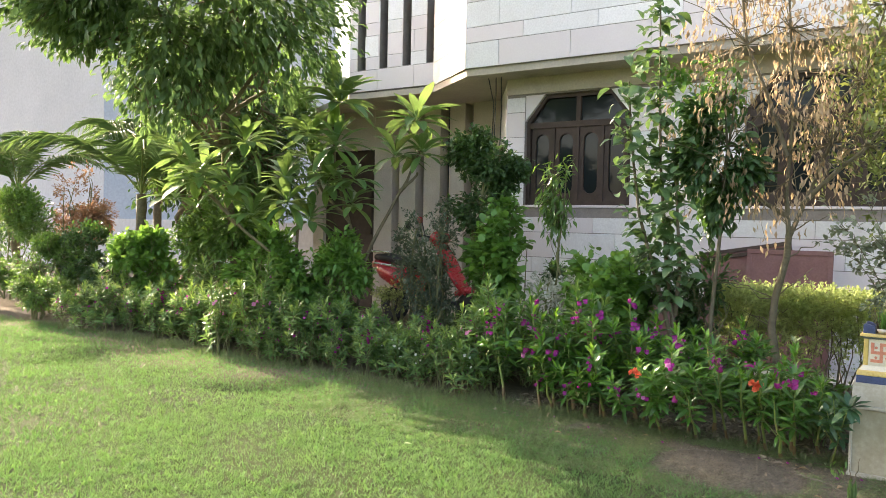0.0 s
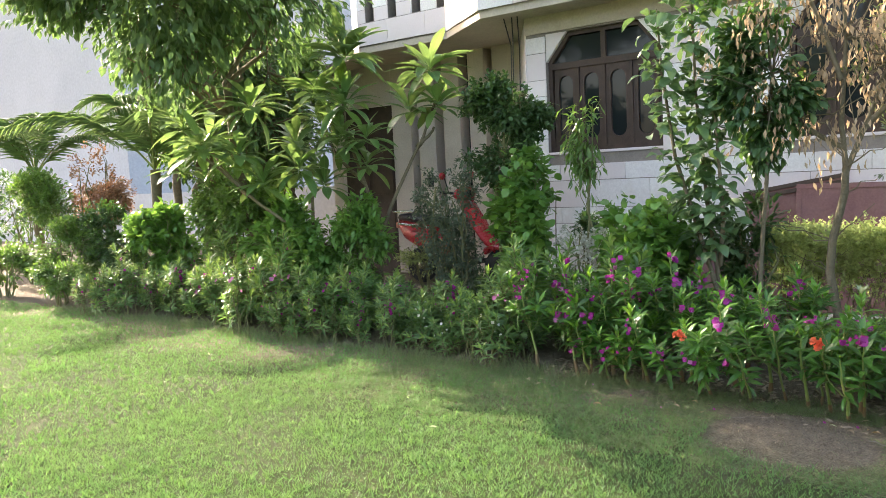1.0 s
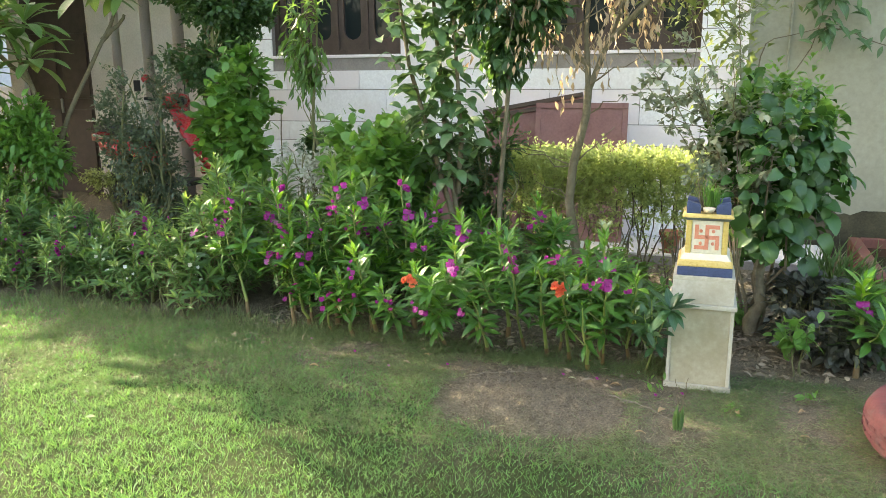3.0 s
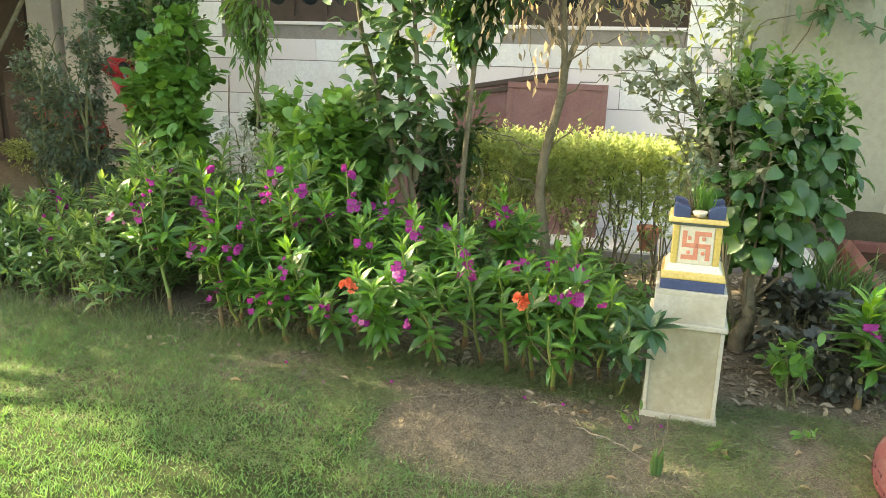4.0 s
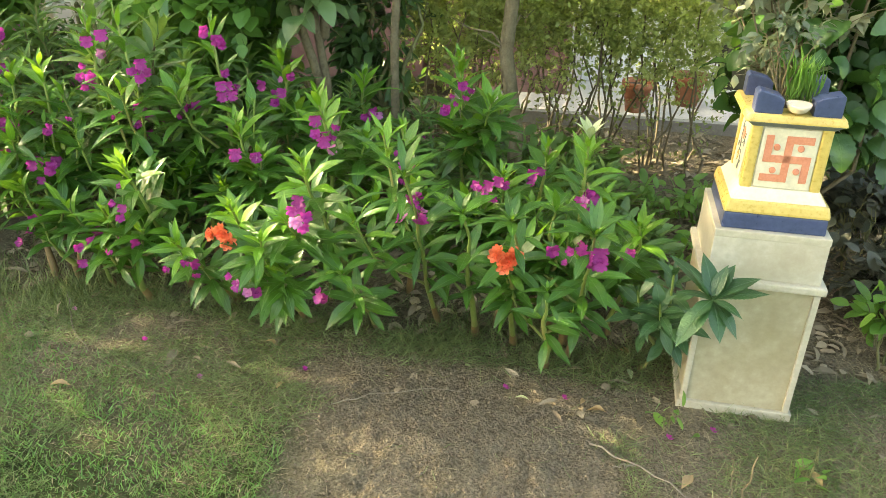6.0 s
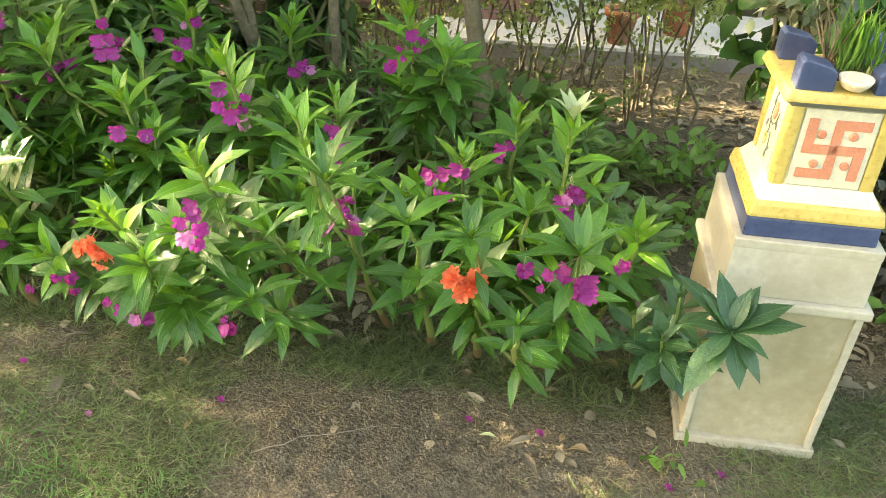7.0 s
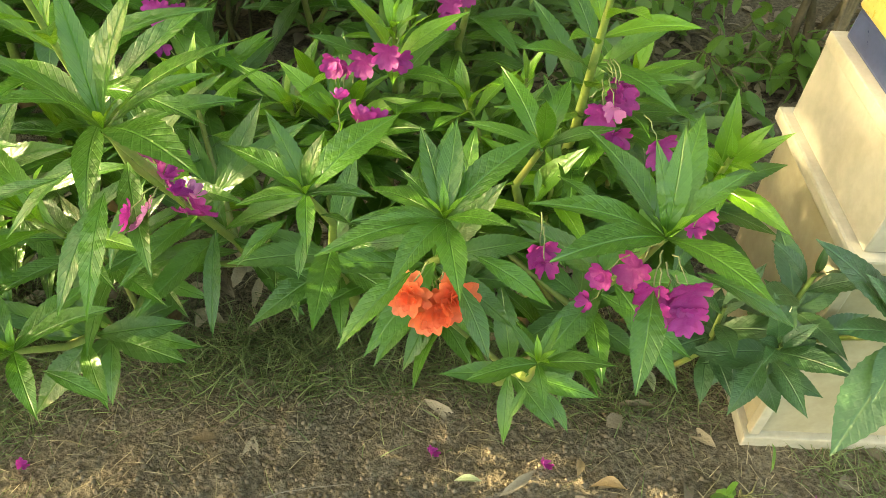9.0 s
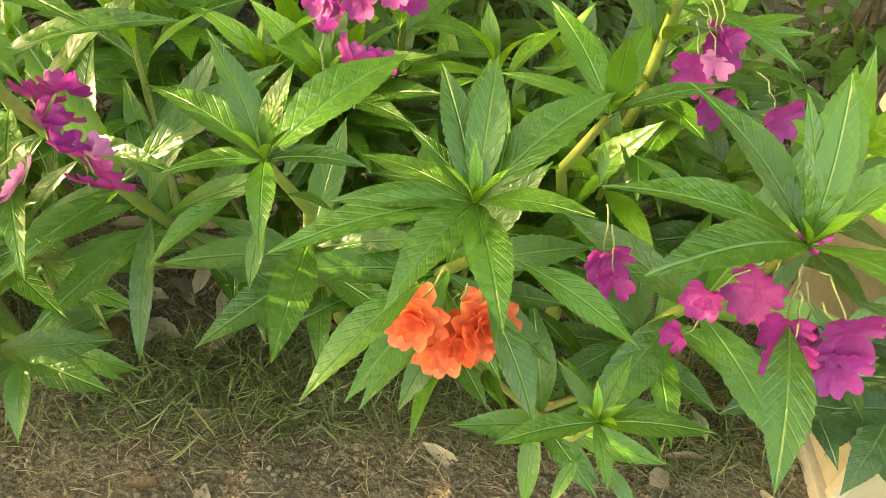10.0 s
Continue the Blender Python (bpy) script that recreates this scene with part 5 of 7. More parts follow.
def far_balsam(seed, height, tone):
    """A balsam seen from farther off: stem, joined foliage, each flower."""
    ob = thing("balsam_plant", "leafy green balsam with small " + tone + " flowers in the bed", "flowering plant", (0, 0, 0), "balsam plants in the bed")
    tips = [(rng.normal(0, 0.04), rng.normal(0, 0.04), height)]
    for k in range(4):
        a = k * 1.57 + rng.normal(0, 0.3)
        tips.append((0.16 * math.cos(a), 0.16 * math.sin(a), height * rng.uniform(0.55, 0.9)))
    for k in range(4):
        a = k * 1.57 + rng.uniform(0, 1.5)
        tips.append((0.19 * math.cos(a), 0.19 * math.sin(a), height * rng.uniform(0.32, 0.62)))
    rows, st = [], []
    for i, tip in enumerate(tips):
        path = curve_line((0, 0, -0.02) if i == 0 else (rng.normal(0, 0.05), rng.normal(0, 0.05), -0.02) if i > 5 else (0, 0, height * rng.uniform(0.12, 0.4)), tip, 0, 0.016, 6)
        st.append((path, np.linspace(0.012 if i == 0 else 0.0065, 0.003, 6), 6))
        rows += shoot(path, 54 if i == 0 else 36 if i < 5 else 22, 0.102, (0.36, 0.48, 0.34, 0.42, 0.3, 0.5, 0.38)[seed], rng.uniform(0, 6), "mid", 10)
    put_mesh("stem", tubes(st), M_STEM_FAR, ob)
    tv, tf = lance(1.0, 0.25, 6, fold=0.4, droop=0.16)
    tv[:, 1] *= 4.0
    for name, mat, pick in (("foliage", M_BALSAM_FAR, [r for r in rows if r[4] != "top"]), ("young_foliage", M_BALSAM_FAR_TOP, [r for r in rows if r[4] == "top"])):
        a = [np.array(c) for c in zip(*[(r[0], r[1], r[2]) for r in pick])]
        le = np.array([r[3] for r in pick])
        tagged(put_mesh(name, cloud(a[0], a[1], a[2], le, le * 0.22, (tv, tf)), mat, ob), kind="stuff")
    for k in range(8):
        z = height * rng.uniform(0.5, 0.85)
        a = rng.uniform(0, 6.28)
        q = np.array([0.12 * math.cos(a), 0.12 * math.sin(a), z])
        put_mesh("flower", FLOWERS[tone][k % len(FLOWERS[tone])], None, ob, "", aim(q, (math.cos(a), math.sin(a), 0.2), (0, 0, 1), rng.uniform(0.7, 1.0)))
    return ob


def build_far_bed():
    kinds = [far_balsam(i, h, t) for i, (h, t) in enumerate(((0.72, "magenta"), (0.80, "magenta"), (0.64, "magenta"), (0.86, "pink"), (0.58, "white"), (0.76, "red"), (0.68, "magenta")))]
    spots = []
    for x in np.arange(-10.2, -2.4, 0.27):
        for y in (5.93, 6.18, 6.43, 6.70):
            spots.append((x + rng.normal(0, 0.07), y + rng.normal(0, 0.07) + 0.12 * math.sin(x * 1.3), rng.integers(0, 7)))
    for x, y in ((-2.5, 5.95), (-2.62, 6.2), (-1.6, 6.7), (-1.95, 6.75), (-2.3, 6.7), (-0.85, 6.45), (1.3, 6.4)):
        spots.append((x, y, rng.integers(0, 4)))
    spots += [(-4.55, 5.98, 4), (-4.25, 5.9, 4), (-4.75, 6.15, 4), (-3.7, 5.86, 4)]
    used = set()
    for x, y, k in spots:
        if -3.5 < x and y < 6.12:
            continue
        if k == 4 and not -5.4 < x < -3.4:
            k = 2
        s = rng.uniform(0.82, 1.2) * (0.98 if y > 6.05 else 0.9)
        m = pose(x, y, 0, 0, 0, rng.uniform(0, 360)) @ Matrix.Diagonal((s, s, s, 1))
        if k in used:
            copy_thing(kinds[k], m)
        else:
            used.add(k)
            kinds[k].matrix_basis = m
    for k, ob in enumerate(kinds):
        if k not in used:
            ob.matrix_basis = pose(-3.5 - k * 0.4, 6.3, 0)


build_far_bed()

# ---- shrubs and trees behind the bed ----
rng = np.random.default_rng(23)


def curve_through(points, n=9):
    p = np.array(points, float)
    t = np.linspace(0, len(p) - 1, n)
    q = np.stack([np.interp(t, np.arange(len(p)), p[:, j]) for j in range(3)], 1)
    q[1:-1] = (q[:-2] + 2 * q[1:-1] + q[2:]) / 4
    return q


def hedge():
    ob = thing("clipped_hedge", "clipped yellow-green hedge with bare twiggy foot", "hedge", (-1.05, 7.5, 0))
    st, n = [], 46
    for i in range(n):
        x, y = rng.uniform(-0.78, 0.76), rng.uniform(-0.26, 0.26)
        st.append((curve_line((x, y, -0.03), (x + rng.normal(0, 0.12), y + rng.normal(0, 0.08), rng.uniform(0.7, 0.98)), 0, 0.025, 6), np.linspace(0.008, 0.003, 6), 5))
    for row in st:
        put_mesh("stem", tubes([row]), M_BARK, ob)
    n = 3000
    p = np.stack([rng.uniform(-0.82, 0.82, n), rng.uniform(-0.32, 0.32, n), 0.36 + 0.66 * rng.uniform(0, 1, n) ** 0.42], 1)
    p[:, 2] += 0.025 * np.sin(p[:, 0] * 5) + rng.normal(0, 0.012, n)
    out = unit(np.stack([p[:, 0] * 0.4, p[:, 1] * 2.2, (p[:, 2] - 0.65) * 3], 1) + rand_dirs(n) * 0.6)
    tagged(put_mesh("foliage", twig_leaves(p, out, 11, 0.027, 0.03, 0.0, 0.7, LEAF6, 1.0), M_CROWN_HEDGE, ob), kind="stuff")
    n = 520
    p = np.stack([rng.uniform(-0.84, 0.84, n), rng.uniform(-0.33, 0.33, n), 1.03 + rng.exponential(0.022, n)], 1)
    out = unit(rand_dirs(n) * 0.35 + np.array([0, 0, 1.0]))
    tagged(put_mesh("young_growth", twig_leaves(p, out, 10, 0.027, 0.026, -0.3, 0.65, LEAF6, 0.9), M_CROWN_HEDGE, ob, "pale yellow young shoots"), kind="stuff")
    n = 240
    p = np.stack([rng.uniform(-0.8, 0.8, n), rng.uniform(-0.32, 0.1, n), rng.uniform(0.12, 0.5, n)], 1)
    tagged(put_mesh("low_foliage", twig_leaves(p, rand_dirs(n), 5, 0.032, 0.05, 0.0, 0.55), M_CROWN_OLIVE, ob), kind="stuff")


hedge()


def dry_tree():
    """A thin forked tree with withered hanging leaves on one side and yellowing green on the other."""
    ob = thing("withered_tree", "thin forked tree with withered brown hanging leaves", "tree", (-1.2, 6.9, 0))
    trunk = [(0, 0, -0.03), (0.02, 0, 0.35), (-0.05, 0.0, 0.75), (-0.03, 0, 1.0), (0.05, 0, 1.35), (0.06, 0.0, 1.55)]
    put_mesh("trunk", tubes([(trunk, np.linspace(0.036, 0.026, 6), 10)]), M_BARK_BROWN, ob)
    limbs = [[(0.06, 0, 1.52), (0.03, 0, 1.9), (0.05, 0.05, 2.5), (0.0, 0.1, 3.3), (-0.05, 0.1, 3.9)],
             [(0.06, 0, 1.52), (0.2, 0.02, 1.9), (0.35, 0.0, 2.3), (0.55, 0.05, 2.8), (0.7, 0.1, 3.4)],
             [(0.04, 0, 1.7), (-0.12, 0.0, 1.8), (-0.3, -0.05, 1.95), (-0.45, -0.05, 2.3), (-0.5, 0, 2.7)],
             [(0.15, 0, 1.8), (0.4, -0.1, 2.05), (0.62, -0.1, 2.25), (0.8, -0.05, 2.55), (0.92, 0, 2.8)],
             [(0.03, 0, 2.2), (-0.15, 0.1, 2.7), (-0.35, 0.1, 3.2), (-0.4, 0.1, 3.6), (-0.45, 0.1, 3.9)]]
    for l in limbs:
        put_mesh("limb", tubes([(l, np.linspace(0.022, 0.007, 5), 7)]), M_BARK_BROWN, ob)
    allp = np.concatenate([np.array(l)[2:] for l in limbs])
    ends, tw = [], []
    for _ in range(300):
        s = allp[rng.integers(0, len(allp))]
        e = s + rng.normal(0, 1, 3) * np.array([0.31, 0.28, 0.3])
        ends.append(e)
        tw.append((curve_line(s, e, 0.05, 0.03, 5), np.linspace(0.006, 0.0018, 5), 4))
    for _ in range(14):
        s = np.array(trunk[rng.integers(2, 6)])
        e = s + np.array([rng.normal(0, 0.28), rng.normal(0, 0.12), rng.uniform(0.05, 0.3)])
        tw.append((curve_line(s, e, 0.03, 0.02, 5), np.linspace(0.006, 0.002, 5), 4))
    tagged(put_mesh("twig", tubes(tw), M_BARK_BROWN, ob), kind="stuff")
    ends = np.array(ends)
    out = unit(ends * np.array([0.3, 0.3, 0]) + np.array([0, 0, -0.8]))
    brown = ends[:, 0] < 0.55 + rng.normal(0, 0.2, len(ends))
    tagged(put_mesh("withered_leaves", twig_leaves(ends[brown], out[brown], 15, 0.075, 0.11, 0.4, 0.34, jit=0.6), M_CROWN_BROWN, ob, "hanging brown leaves"), kind="stuff")
    g = ends[~brown]
    g = np.concatenate([g, g + rng.normal(0, 0.15, g.shape), g + rng.normal(0, 0.2, g.shape)])
    tagged(put_mesh("green_leaves", twig_leaves(g, rand_dirs(len(g)), 13, 0.085, 0.12, 0.2, 0.38), M_CROWN_OLIVE, ob, "yellowing green leaves"), kind="stuff")


dry_tree()


def leaf_parts(ob, places, meshes, many=None, most=300):
    """Leaves of a plant: up to a number of them each a part, the rest joined."""
    order = rng.permutation(len(places))
    for k in order[:most]:
        p, d, up, s = places[k]
        put_mesh("leaf", meshes[rng.integers(0, len(meshes))], None, ob, "", aim(p, d, up, s))
    rest = [places[k] for k in order[most:]]
    if rest:
        me = meshes[len(meshes) // 2]
        tv = np.array([v.co[:] for v in me.vertices])
        tf = np.array([q.vertices[:] for q in me.polygons])
        pos, d, up = (np.array([r[k] for r in rest], float) for k in (0, 1, 2))
        le = np.array([r[3] for r in rest], float)
        tagged(put_mesh("leaves", cloud(pos, d, up, le, le, (tv, tf)), many, ob), kind="stuff")


def guava():
    """A tall narrow young tree whose stems carry pairs of broad pale-backed leaves, over a bushy foot."""
    ob = thing("guava_tree", "tall young tree with rows of broad grey-green leaves", "tree", (-2.03, 6.75, 0))
    shapes = with_mat(leaf_set("leaf", 5, length=1.0, width=0.56, rows=10, fold=0.3, droop=0.3, shape="oval", wave=0.04), M_GUAVA)
    stems = [[(0, 0, -0.03), (0.0, 0, 0.6), (-0.08, -0.05, 1.3), (-0.16, -0.05, 2.2), (-0.2, 0, 3.0), (-0.22, 0, 3.75)],
             [(0, 0, 0.5), (-0.12, -0.08, 1.0), (-0.32, -0.1, 1.7), (-0.42, -0.1, 2.4), (-0.45, -0.1, 2.9)],
             [(0.3, 0.05, -0.03), (0.3, 0.05, 0.8), (0.34, 0.1, 1.5), (0.36, 0.1, 2.0), (0.42, 0.1, 2.6), (0.45, 0.1, 2.95)],
             [(0, 0, 0.8), (0.06, -0.1, 1.2), (0.03, -0.14, 1.8), (0.0, -0.14, 2.3)]]
    places = []
    for k, s in enumerate(stems):
        s = np.array(s)
        put_mesh("stem", tubes([(s, np.linspace(0.022, 0.006, len(s)), 8)]), M_BARK, ob)
        lo = 0.95 if k != 2 else 1.6
        n = (290, 220, 80, 120)[k]
        zs = s[:, 2]
        for i in range(n):
            z = lo + (zs[-1] - lo) * (i + rng.random()) / n
            p = np.array([np.interp(z, zs, s[:, j]) for j in range(3)])
            a = rng.uniform(0, 6.28)
            d = (math.cos(a), math.sin(a) - 0.2, rng.uniform(-0.7, 0.25))
            le = rng.uniform(0.09, 0.17)
            if k == 2:
                le *= 0.8
            places.append((p + rng.normal(0, 0.085, 3), d, (rng.normal(0, 0.3), rng.normal(-0.3, 0.3), 1), le))
    leaf_parts(ob, places, shapes, M_GUAVA_MANY)
    ends, out = crown_points(260, (0.33, 0.05, 2.2), (0.46, 0.38, 0.75), 5)
    tagged(put_mesh("crown", twig_leaves(ends, out, 9, 0.11, 0.09, 0.3, 0.5, LEAF6), M_CROWN_DARK, ob), kind="stuff")
    ends, out = crown_points(90, (0.12, 0.05, 2.8), (0.6, 0.4, 0.4), 4)
    tagged(put_mesh("young_leaves", twig_leaves(ends, out, 6, 0.09, 0.08, 0.1, 0.5, LEAF6), M_CROWN_LIME, ob, "bright young leaves"), kind="stuff")


guava()
shrub("green_shrub", "bright green shrub with broad rounded leaves", "shrub", (-2.68, 6.88), 0.15, 1.66, 0.58, 0.42, 520, 9, 0.10, M_CROWN_LIME, stems=5, template=LEAF_ROUND, ratio=0.75, jit=1.2, lumps=12)
shrub("dark_shrub", "dark green shrub with small leaves beside the hedge", "shrub", (-1.86, 7.15), 0.15, 1.5, 0.34, 0.3, 200, 8, 0.085, M_CROWN_DARK, stems=5, template=LEAF_ROUND)
shrub("topiary_shrub", "round clipped dark green shrub on bare stems", "shrub", (-4.68, 7.85), 1.75, 2.8, 0.66, 0.42, 900, 10, 0.058, M_CROWN_DARK, stems=3, stem_r=0.018, template=LEAF_ROUND, ratio=0.6, jit=1.2, lumps=9)
shrub("hanging_shrub", "drooping tier of dark leaves under the clipped shrub", "shrub", (-4.74, 7.85), 1.35, 2.05, 0.56, 0.36, 260, 9, 0.058, M_CROWN_DARK, stems=3, droop=0.4, template=LEAF_ROUND, ratio=0.6, jit=1.1)
shrub("leafy_shrub", "fresh green shrub with broad rounded leaves", "shrub", (-4.22, 7.35), 0.1, 2.0, 0.42, 0.42, 520, 9, 0.105, M_CROWN_LIME, stems=5, template=LEAF_ROUND, ratio=0.72, jit=1.2, lumps=12)
shrub("willowy_shrub", "thin shrub with pale drooping narrow leaves", "shrub", (-3.42, 7.3), 1.35, 2.5, 0.34, 0.2, 60, 8, 0.13, M_CROWN, stems=2, droop=0.9, ratio=0.24, jit=0.6)
shrub("round_shrub", "small dark round shrub against the white wall", "shrub", (-3.78, 8.0), 0.75, 1.28, 0.24, 0.22, 90, 9, 0.075, M_CROWN_DARK, stems=4)
shrub("woolly_shrub", "low greyish-white flowering shrub", "shrub", (-3.42, 7.25), 0.45, 1.15, 0.5, 0.28, 420, 9, 0.036, M_CROWN_WOOLLY, stems=6, template=LEAF_ROUND, ratio=0.8, jit=1.3, lumps=14)
shrub("grey_shrub", "fine-leaved grey-green bush in front of the scooter", "shrub", (-5.06, 7.2), 0.2, 2.05, 0.52, 0.36, 700, 9, 0.05, M_CROWN_SMOKE, stems=8, ratio=0.5, jit=1.2, lumps=14)


def fan_shrub():
    """An open shrub whose thin branches fan out from the foot and carry small greyish leaves."""
    ob = thing("silvery_shrub", "open shrub with small greyish leaves on arching twigs", "shrub", (-0.14, 6.42, 0))
    pos, d, le = [], [], []
    for k in range(9):
        a = -1.0 + 1.65 * (k + 0.5) / 9 + rng.normal(0, 0.08)
        top = np.array([0.66 * math.sin(a) - 0.12 + rng.normal(0, 0.04), 0.12 + rng.normal(0, 0.14), rng.uniform(1.55, 2.35) * (0.66 + 0.34 * math.cos(a))])
        path = curve_through([(rng.normal(0, 0.006), rng.normal(0, 0.006), -0.03), (0.03 * top[0], 0, 0.60), top * np.array([0.5, 0.6, 0.74]), top], 12)
        put_mesh("stem", tubes([(path, np.linspace(0.0055, 0.002, 12), 6)]), M_BARK_BROWN, ob)
        side = [(path, 34)]
        for _ in range(7):
            s = path[rng.integers(5, 11)]
            e = s + np.array([rng.normal(-0.03, 0.17), rng.normal(0, 0.12), rng.uniform(-0.04, 0.24)])
            q = curve_line(s, e, 0.02, 0.012, 6)
            put_mesh("twig", tubes([(q, np.linspace(0.003, 0.0012, 6), 5)]), M_BARK_BROWN, ob)
            side.append((q, 15))
        for q, n in side:
            t = rng.uniform(0.42 if n > 20 else 0.1, 1, n) * (len(q) - 1)
            i0 = np.minimum(t.astype(int), len(q) - 2)
            p = q[i0] + (q[i0 + 1] - q[i0]) * (t - i0)[:, None]
            ax = unit(q[i0 + 1] - q[i0])
            pos.append(p + rng.normal(0, 0.008, p.shape))
            d.append(unit(rand_dirs(n) * 0.9 + ax * 0.5))
            le.append(rng.uniform(0.035, 0.07, n))
    pos, d, le = np.concatenate(pos), np.concatenate(d), np.concatenate(le)
    me = cloud(pos, d, unit(np.array([0, 0, 1.0]) + rand_dirs(len(pos)) * 0.6), le, le * 0.62, LEAF6)
    tagged(put_mesh("crown", me, M_CROWN_GREY, ob), kind="stuff")


fan_shrub()
shrub("low_hedge", "low clipped yellow-green hedge near the scooter", "hedge", (-5.75, 7.75), 0.3, 0.96, 0.8, 0.3, 420, 7, 0.032, M_CROWN_HEDGE, stems=9, lumps=3)


def broad_bush():
    """The bush beside the pedestal: large toothed leaves, bright young shoots on top."""
    ob = thing("broad_leaf_bush", "dense bush with large glossy dark green leaves", "shrub", (-0.02, 6.6, 0))
    shapes = leaf_set("leaf", 6, length=1.0, width=0.78, rows=15, fold=0.34, droop=0.3, teeth=0.07, shape="heart", wave=0.04)
    old, young = with_mat(shapes, M_BROAD), with_mat(shapes, M_BROAD_YOUNG)
    st = []
    for i in range(8):
        a = i * 0.8
        st.append((curve_line((0.05 * math.cos(a), 0.05 * math.sin(a), -0.03), (0.28 * math.cos(a), 0.22 * math.sin(a), rng.uniform(0.8, 1.2)), 0, 0.03, 6), np.linspace(0.014, 0.005, 6), 6))
    for row in st:
        put_mesh("stem", tubes([row]), M_BARK, ob)
    put_mesh("trunk", tubes([(curve_line((0.0, -0.1, -0.03), (0.02, -0.05, 0.62), 0, 0.012, 6), np.array([0.055, 0.045, 0.04, 0.038, 0.034, 0.028]), 10)]), M_BARK_BROWN, ob)
    places, top = [], []
    pts, out = crown_points(1250, (0.02, 0, 1.06), (0.45, 0.42, 0.62), 17, 0.45)
    for p, o in zip(pts, out):
        row = (p, (o[0] * 0.7 + rng.normal(0, 0.75), o[1] * 0.7 + rng.normal(0, 0.75), rng.normal(-0.55, 0.55)), (o[0] * 0.9 + rng.normal(0, 0.5), o[1] * 0.9 - 0.2 + rng.normal(0, 0.5), 0.7), 0.055 + 0.05 * rng.random() + 0.075 * rng.random() ** 4)
        (top if rng.random() < (0.65 if p[2] > 1.3 else 0.08) else places).append(row)
    leaf_parts(ob, places, old, M_BROAD_MANY)
    leaf_parts(ob, [(p, (d[0], d[1], 0.5), u, s * 0.6) for p, d, u, s in top], young, M_YOUNG_MANY, 60)
    spear = with_mat(leaf_set("leaf", 4, length=1.0, width=0.42, rows=11, fold=0.4, droop=0.25, teeth=0.12, wave=0.04), M_BROAD_YOUNG)
    sh = []
    for q in range(17):
        c = np.array([0.42 * math.cos(q * 2.4) * math.sqrt((q + 0.5) / 17), 0.34 * math.sin(q * 2.4) * math.sqrt((q + 0.5) / 17), 1.44 - 0.30 * q / 17 + 0.05 * (q % 3)])
        up = 0.14 + 0.028 * (q * 7 % 6)
        for k in range(17):
            a, t = k * 2.4 + rng.normal(0, 0.3), (k + 0.5) / 17
            sh.append((c + np.array([0.02 * math.cos(a), 0.02 * math.sin(a), up * t]), (math.cos(a), math.sin(a), 0.2 + 1.1 * t), (0, 0, 1), 0.085 * (1 - 0.5 * t) * rng.uniform(0.8, 1.2)))
    leaf_parts(ob, sh, spear, M_YOUNG_MANY, 100)


broad_bush()
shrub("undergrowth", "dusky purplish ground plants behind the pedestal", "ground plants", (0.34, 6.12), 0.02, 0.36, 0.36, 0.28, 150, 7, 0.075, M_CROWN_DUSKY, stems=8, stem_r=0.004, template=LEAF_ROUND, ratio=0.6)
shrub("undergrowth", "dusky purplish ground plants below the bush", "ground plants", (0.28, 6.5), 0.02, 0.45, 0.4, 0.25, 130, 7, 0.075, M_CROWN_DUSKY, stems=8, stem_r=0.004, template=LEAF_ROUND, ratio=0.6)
shrub("lime_plant", "small bright green plant beside the pedestal", "plant", (0.17, 5.86), 0.08, 0.38, 0.14, 0.1, 14, 5, 0.085, M_CROWN_LIME, stems=3, stem_r=0.004, template=LEAF_ROUND, ratio=0.55)
shrub("undergrowth", "low dark ground plants behind the flower bed", "ground plants", (-1.0, 6.65), 0.02, 0.28, 0.7, 0.28, 110, 6, 0.07, M_CROWN, stems=8, stem_r=0.004, template=LEAF_ROUND)
shrub("undergrowth", "low leafy ground plants behind the pedestal", "ground plants", (-0.35, 6.75), 0.02, 0.2, 0.6, 0.45, 70, 6, 0.08, M_CROWN_LIME, stems=6, stem_r=0.004, template=LEAF_ROUND)
shrub("undergrowth", "low leafy ground plants beside the pond", "ground plants", (0.55, 6.2), 0.02, 0.3, 0.45, 0.3, 70, 6, 0.06, M_CROWN_DARK, stems=6, stem_r=0.004, template=LEAF_ROUND)


shrub("undergrowth", "low leafy plants with rounded leaves behind the bed", "ground plants", (-0.72, 6.08), 0.03, 0.36, 0.34, 0.2, 48, 7, 0.11, M_BALSAM_FAR, stems=6, stem_r=0.004, template=LEAF_ROUND, ratio=0.34)
shrub("undergrowth", "low leafy plants with rounded leaves before the hedge", "ground plants", (-1.15, 6.95), 0.03, 0.42, 0.62, 0.22, 120, 6, 0.095, M_CROWN, stems=6, stem_r=0.004, template=LEAF_ROUND, ratio=0.6)


